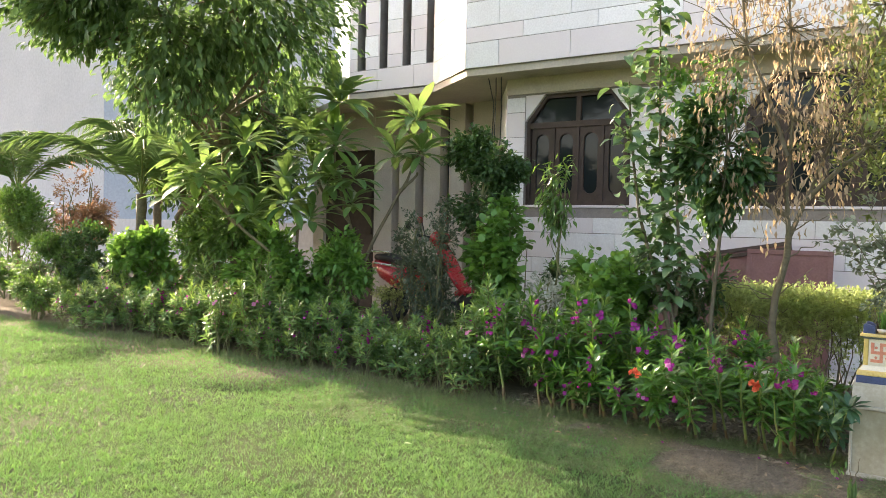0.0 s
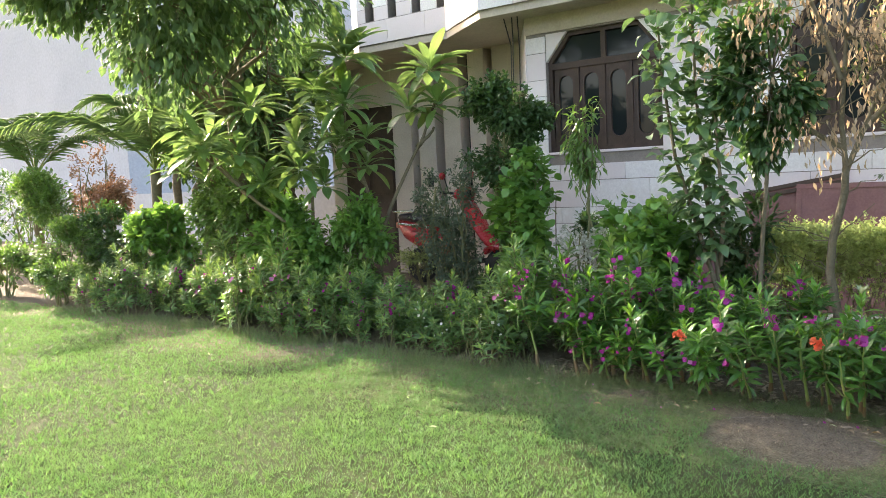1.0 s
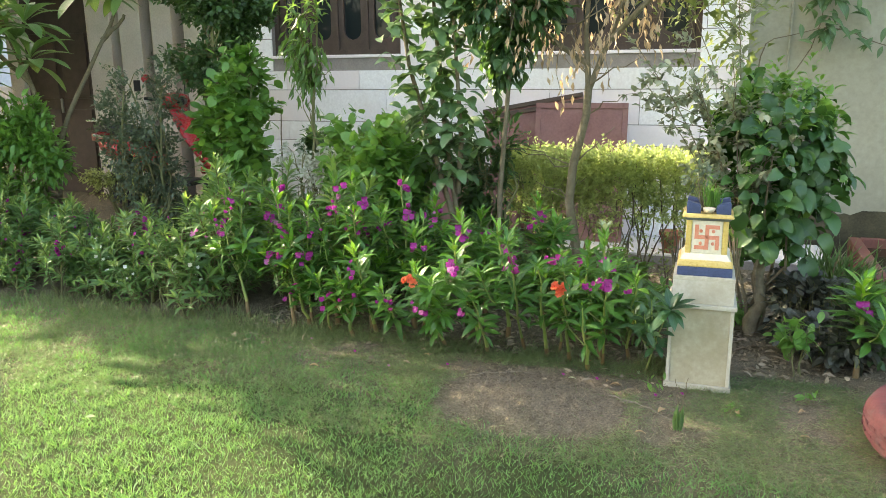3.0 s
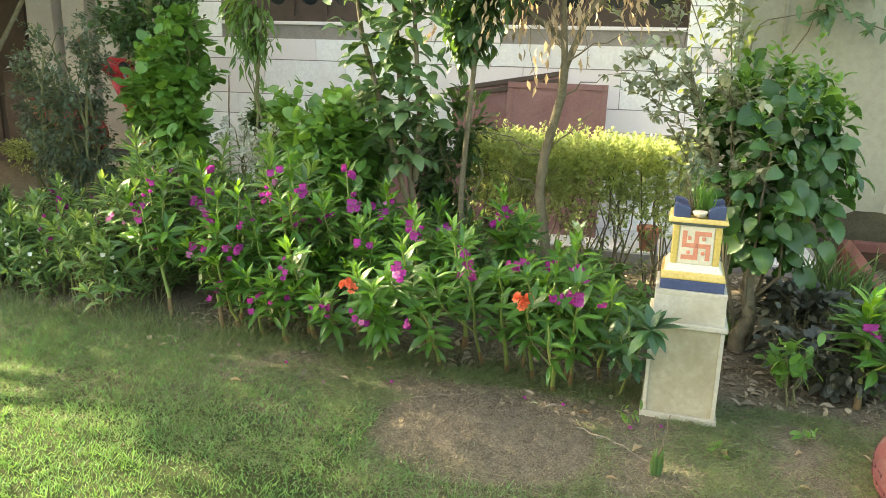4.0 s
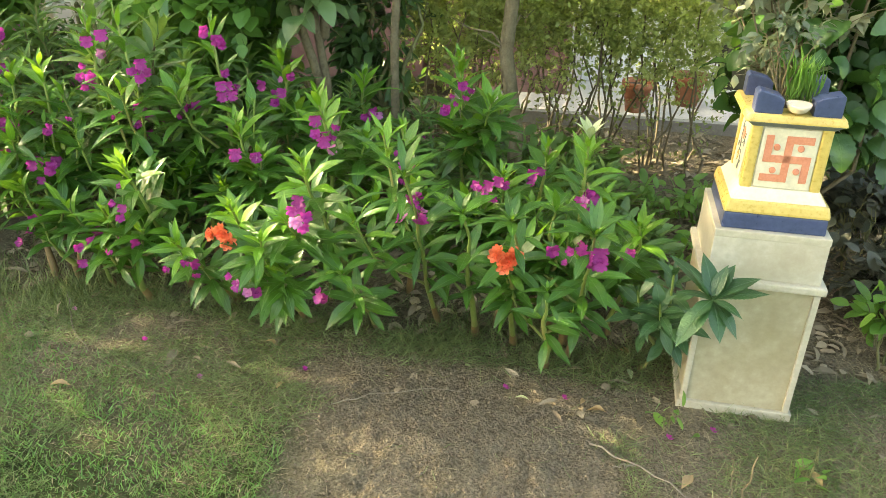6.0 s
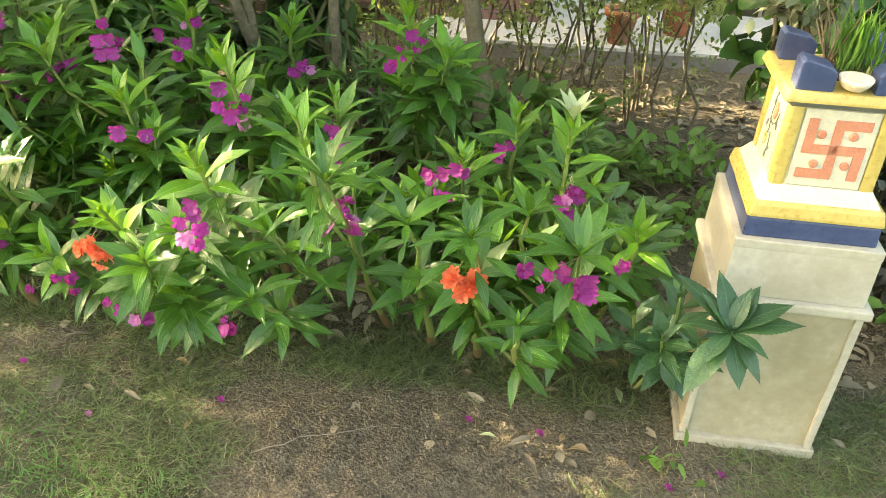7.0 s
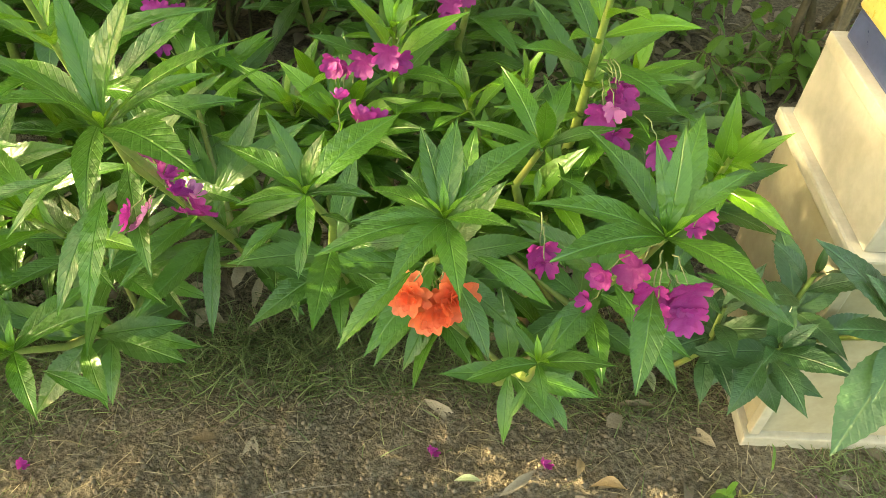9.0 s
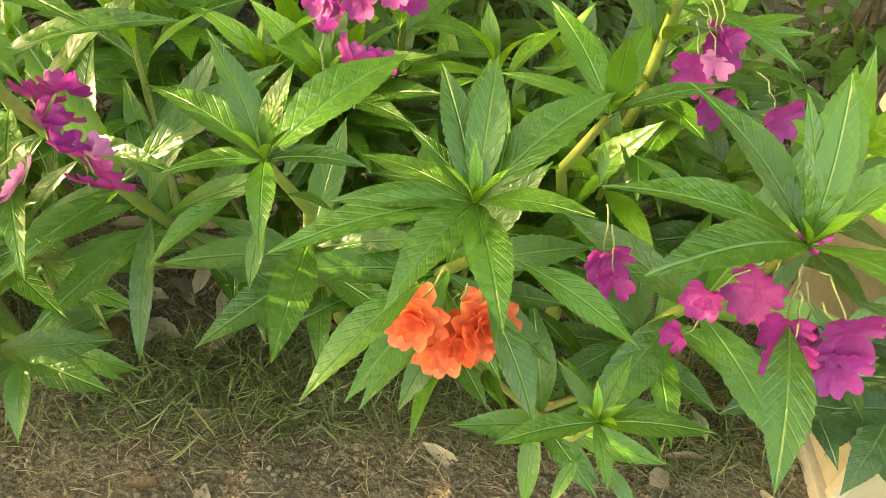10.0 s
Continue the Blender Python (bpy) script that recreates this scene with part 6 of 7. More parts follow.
def reed_tuft(at, n, h, label):
    ob = thing("reed_tuft", label, "grass tuft", (*at, 0))
    pos = np.stack([rng.normal(0, 0.05, n), rng.normal(0, 0.04, n), np.full(n, -0.01)], 1)
    d = unit(np.stack([pos[:, 0] * 6 + rng.normal(0, 0.15, n), pos[:, 1] * 6 + rng.normal(0, 0.15, n), np.ones(n)], 1))
    tv, tf = lance(1.0, 1.0, 6, fold=0.1, droop=0.2)
    tagged(put_mesh("blade", cloud(pos, d, rand_dirs(n), h * rng.uniform(0.5, 1.1, n), np.full(n, 0.007), (tv, tf)), M_PALM, ob), kind="stuff")
    pos = np.stack([rng.normal(0, 0.05, 14), rng.normal(0, 0.04, 14), np.full(14, -0.01)], 1)
    put_mesh("dry_blade", cloud(pos, unit(pos * np.array([8, 8, 0]) + np.array([0, 0, 1.0]) + rand_dirs(14) * 0.25), rand_dirs(14), h * rng.uniform(0.5, 0.9, 14), np.full(14, 0.006), (tv, tf)), M_GRASS_DRY, ob, "dry straw-coloured blades")


reed_tuft((0.55, 7.3), 130, 0.5, "tuft of dark thin reeds beside the pond")
reed_tuft((0.72, 7.0), 90, 0.4, "tuft of dark thin reeds beside the pond")


def vine():
    """A climber on the cream wall: thin runners, a dense hanging spray and a few long shoots."""
    ob = thing("wall_vine", "thin climbing vine with drooping leaves on the cream wall", "climbing plant", (0.45, 8.98, 0))
    runs = [[(-0.42, 0, -0.05), (-0.4, 0, 0.6), (-0.4, 0, 1.25), (-0.15, 0, 1.55), (0.0, 0, 1.72), (0.12, 0, 2.0), (0.10, 0, 2.4), (0.18, 0, 2.9), (0.3, 0, 3.3)],
            [(0.12, 0, 2.0), (0.3, 0, 1.98), (0.5, 0, 1.88), (0.75, 0, 1.80)], [(0.1, 0, 2.35), (0.25, -0.03, 2.5), (0.45, -0.04, 2.46), (0.6, -0.04, 2.38)],
            [(-0.4, 0, 1.25), (-0.36, 0, 1.9), (-0.1, 0, 1.95), (0.1, 0, 2.0)], [(0.18, 0, 2.9), (0.8, 0, 3.05), (1.5, -0.02, 2.9), (2.0, -0.03, 2.62)], [(0.8, 0, 3.05), (1.0, -0.03, 2.85), (1.15, -0.04, 2.66)]]
    for r in runs:
        put_mesh("runner", tubes([(curve_through(r, 12), np.linspace(0.007, 0.003, 12), 5)]), M_BARK, ob)
    shapes = with_mat(leaf_set("leaf", 4, length=1.0, width=0.36, rows=7, fold=0.3, droop=0.3), M_GUAVA)
    places = []
    for k, n in enumerate((30, 14, 16, 6, 40, 14)):
        r = np.array(runs[k])
        for _ in range(n):
            j = rng.integers(5 if k == 0 else 0, len(r) - 1)
            p = r[j] + (r[j + 1] - r[j]) * rng.random()
            places.append((p + rng.normal(0, 0.06, 3) * np.array([1, 0.3, 1]) + np.array([0, -0.05, 0]), (rng.normal(0.2, 0.7), -0.4, rng.normal(-0.35, 0.4)), (0, -0.6, 1), rng.uniform(0.1, 0.19)))
    for _ in range(70):
        p = np.array([0.14 + rng.normal(0, 0.09), -0.07 + rng.normal(0, 0.02), rng.uniform(1.95, 2.6)])
        places.append((p, (rng.normal(0.1, 0.7), -0.4, rng.normal(-0.4, 0.35)), (0, -0.6, 1), rng.uniform(0.1, 0.18)))
    leaf_parts(ob, places, shapes, M_GUAVA_MANY)


vine()


def frangipani():
    """Thick forked limbs that end in rosettes of long leaves."""
    ob = thing("frangipani_tree", "frangipani tree with rosettes of long leaves on forked limbs", "tree", (-6.2, 7.3, 0))
    shapes = with_mat(leaf_set("leaf", 5, length=1.0, width=0.27, rows=11, fold=0.3, droop=0.26, shape="spoon", wave=0.02), M_FRANGI)
    limbs = [[(0, 0, -0.05), (0, 0, 0.5), (0.06, 0, 0.95)], [(0.06, 0, 0.95), (0.15, 0.15, 1.4), (0.35, 0.4, 2.0), (0.54, 0.55, 2.5)], [(0.06, 0, 0.95), (-0.1, -0.1, 1.6), (-0.2, -0.25, 2.2), (-0.2, -0.3, 2.75)],
             [(0.35, 0.4, 2.0), (0.45, 0.45, 2.1), (0.5, 0.55, 2.2)], [(0, 0, 0.5), (-0.6, -0.5, 0.95), (-1.1, -1.0, 1.5), (-1.4, -1.4, 2.0)], [(-0.6, -0.5, 0.95), (-0.7, -0.4, 1.3), (-0.65, -0.4, 1.75)],
             [(-1.1, -1.0, 1.5), (-1.5, -1.0, 1.8), (-1.9, -0.9, 2.1)], [(-0.1, -0.1, 1.6), (-0.5, -0.1, 1.9), (-0.8, 0.0, 2.3)]]
    for l in limbs:
        put_mesh("limb", tubes([(curve_through(l) + rng.normal(0, 0.008, (9, 3)), np.linspace(0.026, 0.014, 9), 9)]), M_BARK_BROWN, ob)
    ros = [((0.47, 0.55, 2.85), 0.62, 34), ((0.6, 0.5, 2.42), 0.5, 28), ((0.25, 0.4, 2.4), 0.52, 24), ((-0.1, -0.3, 3.0), 0.66, 36), ((-0.45, -0.4, 2.6), 0.58, 30), ((0.0, -0.45, 2.45), 0.55, 26), ((-1.4, -1.4, 2.02), 0.58, 32), ((-1.1, -1.1, 1.95), 0.52, 28),
           ((-1.2, -0.8, 2.5), 0.58, 32), ((-1.75, -1.35, 2.3), 0.55, 28), ((-0.65, -0.6, 1.75), 0.52, 26), ((-1.9, -0.9, 2.15), 0.55, 28), ((-0.8, 0.0, 2.32), 0.55, 28), ((-2.2, -1.1, 1.8), 0.5, 22), ((-0.95, -0.9, 1.6), 0.5, 24), ((-0.3, -0.3, 2.0), 0.5, 24), ((-0.5, -0.35, 1.55), 0.5, 24), ((0.05, -0.2, 1.75), 0.48, 22), ((-1.0, -0.3, 2.05), 0.52, 24), ((-0.1, -0.4, 2.1), 0.5, 22), ((0.25, -0.4, 2.05), 0.45, 20)]
    places = []
    for c, le, n in ros:
        n, le = int(n * 0.85), le * 0.86
        for i in range(n):
            a, el = i * 2.4 + rng.normal(0, 0.2), radians(-14 + 72 * (i / n) + rng.normal(0, 13))
            places.append((np.array(c) + np.array([0, 0, 0.07 * i / n]), (math.cos(a) * math.cos(el), math.sin(a) * math.cos(el), math.sin(el)), (0, 0, 1), le * rng.uniform(0.75, 1.1)))
    leaf_parts(ob, places, shapes, M_FRANGI_MANY)


frangipani()


def big_tree(name, label, at, trunk_h, height, radii, twigs, per, leaf, mat, lean=(0, 0), ratio=0.45, template=LEAF4, droop=0.2, limbs=7, girth=1.0):
    """A tree: tapered trunk, limbs, twigs, and a crown in uneven lumps with gaps."""
    ob = thing(name, label, "tree", (*at, 0))
    c = np.array([lean[0], lean[1], height - radii[2]])
    put_mesh("trunk", tubes([(curve_line((0, 0, -0.1), (lean[0] * 0.4, lean[1] * 0.4, trunk_h), 0, 0.05, 6), np.linspace(0.16, 0.10, 6) * height / 6 * girth, 10)]), M_BARK, ob)
    ends, out = crown_points(twigs, c, radii, 9, 0.3)
    lm = []
    for i in range(limbs):
        e = ends[rng.integers(0, len(ends))]
        lm.append((curve_line((lean[0] * 0.4, lean[1] * 0.4, trunk_h - 0.1), e, 0.2, 0.12, 7), np.linspace(0.075, 0.012, 7) * height / 6 * girth, 7))
    for row in lm:
        put_mesh("limb", tubes([row]), M_BARK, ob)
    hubs = np.concatenate([l[0][3:] for l in lm])
    tw = []
    for e in ends[::max(1, len(ends) // 160)]:
        s = hubs[np.argmin(np.linalg.norm(hubs - e, axis=1))]
        tw.append((curve_line(s, e, 0.03, 0.03, 4), np.linspace(0.018, 0.004, 4), 4))
    tagged(put_mesh("twig", tubes(tw), M_BARK, ob), kind="stuff")
    tagged(put_mesh("crown", twig_leaves(ends, out, per, leaf, leaf * 1.1, droop, ratio, template), mat, ob), kind="stuff")
    return ob


rng = np.random.default_rng(24)
big_tree("leafy_tree", "large leafy tree with dense mid-green crown", (-8.3, 7.3), 2.6, 7.0, (2.45, 2.1, 2.35), 3800, 9, 0.13, M_CROWN_TREE, lean=(1.1, -1.85), template=LEAF6, limbs=6, girth=0.42)
big_tree("garden_tree", "leafy tree behind the frangipani", (-9.4, 8.1), 1.2, 5.0, (1.9, 0.9, 1.8), 1200, 9, 0.12, M_CROWN_TREE, template=LEAF6, girth=0.6)
big_tree("garden_tree", "leafy tree filling the corner beside the porch", (-10.6, 9.6), 1.2, 4.6, (1.9, 1.0, 1.9), 1000, 10, 0.16, M_CROWN, template=LEAF6)
big_tree("garden_tree", "leafy tree at the end of the house", (-13.5, 10.8), 1.2, 4.2, (2.2, 1.2, 1.8), 800, 10, 0.17, M_CROWN_DARK, template=LEAF6)
big_tree("garden_tree", "small leafy tree behind the palm", (-11.2, 8.6), 1.0, 4.9, (1.4, 0.8, 1.7), 700, 10, 0.12, M_CROWN, template=LEAF6)
shrub("garden_shrub", "tall bright bush behind the flower bed", "shrub", (-7.2, 6.8), 0.2, 1.55, 0.75, 0.45, 520, 9, 0.11, M_CROWN_LIME, template=LEAF6, stems=6, ratio=0.6, jit=1.0)
shrub("garden_shrub", "leafy bush below the frangipani", "shrub", (-6.3, 7.0), 0.2, 1.5, 0.7, 0.4, 480, 9, 0.095, M_CROWN_LIME, template=LEAF6, stems=6, jit=1.0)
shrub("garden_shrub", "dense green bush behind the flower bed", "shrub", (-8.4, 6.95), 0.2, 2.0, 0.95, 0.5, 760, 9, 0.095, M_CROWN, template=LEAF6, stems=6, jit=1.0)
shrub("garden_shrub", "bright bush with broad leaves behind the flower bed", "shrub", (-9.8, 6.8), 0.2, 1.5, 0.85, 0.5, 480, 9, 0.12, M_CROWN_LIME, template=LEAF6, stems=6, ratio=0.65, jit=1.0)
shrub("garden_shrub", "dark green bush behind the flower bed", "shrub", (-11.6, 7.0), 0.1, 1.6, 0.9, 0.5, 700, 9, 0.085, M_CROWN_DARK, stems=6)
shrub("garden_shrub", "light green bush at the end of the bed", "shrub", (-12.2, 6.6), 0.05, 1.35, 1.0, 0.6, 760, 9, 0.07, M_CROWN, stems=6)
shrub("garden_shrub", "green bush at the far end of the garden", "shrub", (-14.6, 7.2), 0.1, 2.2, 1.5, 0.9, 850, 8, 0.09, M_CROWN, stems=6)
shrub("garden_shrub", "green bush at the far end of the garden", "shrub", (-18.0, 8.3), 0.1, 2.6, 1.8, 1.1, 750, 8, 0.1, M_CROWN_DARK, stems=6)
shrub("garden_shrub", "green bush at the far end of the garden", "shrub", (-22.5, 8.5), 0.1, 2.0, 2.2, 1.3, 600, 8, 0.11, M_CROWN, stems=6)
shrub("garden_shrub", "low leafy bush at the end of the bed", "shrub", (-11.4, 6.0), 0.03, 0.85, 0.7, 0.4, 420, 9, 0.075, M_CROWN, stems=6)
shrub("garden_shrub", "low light green bush at the end of the bed", "shrub", (-13.4, 6.1), 0.03, 0.9, 1.1, 0.5, 520, 9, 0.08, M_CROWN, stems=6)
shrub("copper_shrub", "tall bush with coppery red young leaves", "shrub", (-13.2, 7.7), 0.8, 2.85, 0.95, 0.6, 800, 9, 0.075, M_CROWN_COPPER, stems=5)
for ux, uy, lab in ((-3.2, 7.75, "low dark plants at the foot of the house"), (-4.3, 7.9, "low dark plants at the foot of the house"), (-5.4, 8.2, "low dark plants near the porch"), (-2.3, 7.6, "low dark plants beside the hedge")):
    shrub("undergrowth", lab, "ground plants", (ux, uy), 0.02, 0.62, 0.65, 0.3, 200, 7, 0.075, M_CROWN_DARK, stems=6, stem_r=0.005, template=LEAF_ROUND)


def palm(at, height, fronds, reach, seed):
    """A feather palm: ringed trunk and fronds that rise, arch over and droop, with many narrow leaflets."""
    ob = thing("palm_tree", "feathery palm with arching fronds", "palm", (*at, 0), "palms at the end of the garden")
    put_mesh("trunk", tubes([(curve_line((0, 0, -0.05), (0.05, 0, height), 0, 0.02, 11), [0.075 + 0.009 * (i % 2) for i in range(11)], 10)]), M_BARK_BROWN, ob)
    for i in range(fronds):
        a = i * 2.4 + seed
        el = radians(88 - 42 * ((i * 5) % fronds) / fronds)
        long = reach * rng.uniform(0.85, 1.1)
        t = np.linspace(0, 1, 16)
        r = long * (t * math.cos(el) * 0.9 + 0.42 * t ** 2.2)
        z = height + long * (t * math.sin(el) * 0.95 - 0.52 * t ** 3)
        rib = np.stack([0.05 + r * math.cos(a), r * math.sin(a), z], 1)
        f = put_mesh("frond", tubes([(rib, np.linspace(0.018, 0.003, 16), 5)]), M_STEM, ob)
        pairs = 34
        s = np.repeat(np.linspace(0.14, 0.99, pairs), 2)
        pos = np.stack([np.interp(s, t, rib[:, j]) for j in range(3)], 1)
        tang = np.stack([np.interp(s, t, np.gradient(rib[:, j], t)) for j in range(3)], 1)
        side = np.tile([1.0, -1.0], pairs)[:, None] * np.array([-math.sin(a), math.cos(a), 0])[None]
        d = unit(side * 0.75 + unit(tang) * 0.7 + np.array([0, 0, -0.28])[None] + rng.normal(0, 0.07, (2 * pairs, 3)))
        le = long * 0.24 * np.sin(np.pi * (0.1 + 0.82 * s)) + 0.08
        tagged(put_mesh("leaflet", cloud(pos, d, np.tile([0, 0, 1.0], (2 * pairs, 1)), le, np.full(2 * pairs, 0.013)), M_PALM, f), kind="stuff")


palm((-11.0, 7.45), 1.95, 11, 2.2, 0.9)
palm((-15.2, 7.6), 2.0, 12, 2.4, 2.3)
palm((-13.6, 9.6), 2.3, 10, 2.3, 4.1)
big_tree("garden_tree", "broad tree on the far side of the lawn", (-7.0, -14.0), 1.8, 6.0, (3.4, 3.0, 2.2), 420, 11, 0.28, M_CROWN)
big_tree("garden_tree", "broad tree on the far side of the lawn", (1.5, -16.0), 1.8, 6.0, (3.4, 3.0, 2.2), 420, 11, 0.28, M_CROWN_DARK)

# ---- pedestal with the small shrine planter ----
rng = np.random.default_rng(25)


def frustum(w0, w1, z0, z1, bevel=0.0, off=(0, 0)):
    bm = bmesh.new()
    a = [bm.verts.new((sx * w0 / 2 + off[0], sy * w0 / 2 + off[1], z0)) for sx, sy in ((-1, -1), (1, -1), (1, 1), (-1, 1))]
    b = [bm.verts.new((sx * w1 / 2 + off[0], sy * w1 / 2 + off[1], z1)) for sx, sy in ((-1, -1), (1, -1), (1, 1), (-1, 1))]
    bm.faces.new(a[::-1])
    bm.faces.new(b)
    for i in range(4):
        bm.faces.new((a[i], a[(i + 1) % 4], b[(i + 1) % 4], b[i]))
    if bevel:
        bmesh.ops.bevel(bm, geom=bm.edges[:], offset=bevel, segments=2, affect="EDGES", profile=0.6)
    return bm


def build_pedestal():
    w = 0.316
    ob = thing("stone_pedestal", "square cream marble pedestal standing in the soil", "pedestal", (-0.347, 5.690, 0), turn=-1.0)
    part("plinth_edge", boxes((-w / 2 - 0.010, -w / 2 - 0.010, -0.03, w / 2 + 0.010, w / 2 + 0.010, 0.026), bevel=0.004), M_MARBLE_EDGE, ob)
    part("body", boxes((-w / 2 + 0.004, -w / 2 + 0.004, 0.026, w / 2 - 0.004, w / 2 - 0.004, 0.441), bevel=0.003), M_MARBLE, ob)
    for sx in (-1, 1):
        part("corner_strip", boxes((sx * (w / 2 - 0.008) - 0.009, -w / 2 - 0.004, 0.026, sx * (w / 2 - 0.008) + 0.009, -w / 2 + 0.014, 0.438), bevel=0.003), M_MARBLE_EDGE, ob)
    part("ledge", boxes((-w / 2 - 0.012, -w / 2 - 0.012, 0.441, w / 2 + 0.012, w / 2 + 0.012, 0.464), bevel=0.005), M_MARBLE_EDGE, ob)
    part("cap_block", frustum(w * 0.97, w * 0.955, 0.464, 0.598, 0.004), M_MARBLE_PALE, ob, "paler marble cap block")
    part("rim_slab", boxes((-0.152, -0.152, 0.586, 0.152, 0.152, 0.608), bevel=0.003), M_MARBLE_EDGE, ob)


def swirl_bar(bm, x0, z0, x1, z1):
    bmesh.ops.create_cube(bm, size=1, matrix=Matrix.Translation(((x0 + x1) / 2, 0, (z0 + z1) / 2)) @ Matrix.Diagonal((x1 - x0, 0.004, z1 - z0, 1)))


def build_shrine():
    ob = thing("shrine_planter", "small yellow, navy and cream enamelled shrine planter", "planter", (-0.347, 5.690, 0.608), turn=-1.0)
    ob.scale = (1, 1, 1.06)
    part("navy_base", frustum(0.272, 0.268, 0, 0.045, 0.005), M_NAVY, ob, "navy blue base slab")
    part("yellow_base", frustum(0.278, 0.262, 0.045, 0.078, 0.008), M_YELLOW, ob, "yellow rounded moulding")
    part("slope", frustum(0.252, 0.205, 0.074, 0.108, 0.006), M_CREAM_TILE, ob, "cream sloping moulding")
    part("body", frustum(0.200, 0.186, 0.10, 0.272, 0.003), M_CREAM_TILE, ob)
    for sx in (-1, 1):
        for sy in (-1, 1):
            part("corner_post", frustum(0.030, 0.028, 0.10, 0.272, 0.006), M_YELLOW, ob, "yellow corner post", pose(sx * 0.088, sy * 0.088, 0))
    part("collar", frustum(0.205, 0.24, 0.268, 0.283, 0.003), M_GREY_PAINT, ob, "dark collar under the top")
    part("top_slab", frustum(0.252, 0.238, 0.283, 0.303, 0.006), M_YELLOW, ob, "yellow top slab")
    for sx in (-1, 1):
        for sy in (-1, 1):
            bm = prism([(-0.035, 0), (0.035, 0), (0.035, 0.036), (0.022, 0.046), (-0.028, 0.058), (-0.035, 0.05)], 0.05, "y")
            bmesh.ops.bevel(bm, geom=bm.edges[:], offset=0.004, segments=2, affect="EDGES", profile=0.6)
            part("horn", bm, M_NAVY, ob, "navy blue corner horn", pose(sx * 0.072, sy * 0.085 - 0.025, 0.302) @ Matrix.Diagonal((-sx, 1, 1, 1)))
    # framed panel with the four-armed motif and a dot in each quarter, on the front face
    panel = part("motif_panel", boxes((-0.071, -0.003, -0.078, 0.071, 0.002, 0.078), bevel=0.002), M_CREAM_TILE, ob, "cream panel with raised red motif", pose(0, -0.0985, 0.187, -2.3))
    bm = bmesh.new()
    s, t = 0.060, 0.0095
    for x0, z0, x1, z1 in ((-t, -s, t, s), (-s, -t, s, t), (t, s - 2 * t, s, s), (-s, -s, -t, -s + 2 * t), (-s, t, -s + 2 * t, s), (s - 2 * t, -s, s, -t)):
        swirl_bar(bm, x0, z0, x1, z1)
    part("motif", bm, M_RED_PAINT, panel, "brick-red four-armed motif", pose(0, -0.0035, 0))
    for sx in (-1, 1):
        for sz in (-1, 1):
            part("dot", lathe([(0.0085, 0), (0.0085, 0.004), (0.006, 0.006)], 14), M_RED_PAINT, panel, "", pose(sx * 0.030, -0.003, sz * 0.030, 90))
    # painted sprays on the side that faces the lawn's far end
    side = part("spray_panel", boxes((-0.060, -0.002, -0.070, 0.060, 0.001, 0.070)), M_CREAM_TILE, ob, "cream side panel with painted flowers", pose(-0.0985, 0, 0.187, -2.3, 0, -90))
    for cx, cz, r, mat in ((0.008, 0.034, 0.013, M_RED_PAINT), (-0.012, -0.032, 0.010, M_YELLOW)):
        bm = prism([(r * math.cos(a) * (1 + 0.18 * math.cos(3 * a)), 1.35 * r * math.sin(a)) for a in np.linspace(0, 2 * math.pi, 16, endpoint=False)], 0.0015)
        part("painted_flower", bm, mat, side, "", pose(cx, -0.0045, cz))
    lines = []
    for pts in (((-0.02, -0.05), (-0.005, -0.01), (-0.018, 0.02), (-0.012, 0.05)), ((-0.018, 0.008), (0.01, 0.005), (0.028, 0.018), (0.036, 0.04)), ((-0.012, -0.018), (0.012, -0.012), (0.02, -0.035), (0.014, -0.06))):
        lines.append(([(x, -0.003, z) for x, z in pts], [0.0011] * 4, 4))
    put_mesh("painted_stalk", tubes(lines), M_GREY_PAINT, side)
    for cx, cz, ang in ((-0.022, 0.04, 70), (0.03, 0.022, -50), (-0.034, -0.012, 60), (0.018, -0.042, 20), (0.016, -0.062, 80), (-0.012, 0.058, 100)):
        bm = prism([(0, -0.003), (0.008, -0.005), (0.02, 0), (0.008, 0.005), (0, 0.003)], 0.0015)
        part("painted_leaf", bm, M_GREY_PAINT, side, "", pose(cx, -0.0045, cz, 0, -ang))
    # clay lamp, grass and a sparse plant in the planter
    bm = lathe([(0.010, 0), (0.022, 0.006), (0.030, 0.018), (0.032, 0.027), (0.028, 0.026), (0.020, 0.012), (0.0, 0.009)], 18)
    for v in bm.verts:
        if v.co.y < -0.02:
            v.co.y *= 1.25
    lamp = part("clay_lamp", bm, M_CLAY, None, "", pose(-0.347, 5.596, 0.9305), smooth=True)
    tagged(lamp, "small pale clay oil lamp on the planter edge", "oil lamp")
    soil = part("soil", boxes((-0.045, -0.045, 0.298, 0.045, 0.045, 0.312)), M_POTSOIL, ob)
    n = 90
    pos = np.stack([rng.uniform(-0.02, 0.045, n), rng.uniform(-0.045, 0.03, n), np.full(n, 0.0)], 1)
    d = unit(np.stack([rng.normal(0, 0.12, n), rng.normal(-0.05, 0.12, n), np.ones(n)], 1))
    tv, tf = lance(1.0, 1.0, 5, fold=0.1, droop=0.1)
    g = thing("planter_grass", "tuft of fine green grass growing in the planter", "grass tuft", (-0.342, 5.68, 0.937))
    tagged(put_mesh("blade", cloud(pos, d, rand_dirs(n), rng.uniform(0.05, 0.15, n), np.full(n, 0.004), (tv, tf)), M_CROWN_LIME, g), kind="stuff")
    h = thing("holy_basil", "sparse basil plant with greyish leaves in the planter", "herb", (-0.372, 5.70, 0.937))
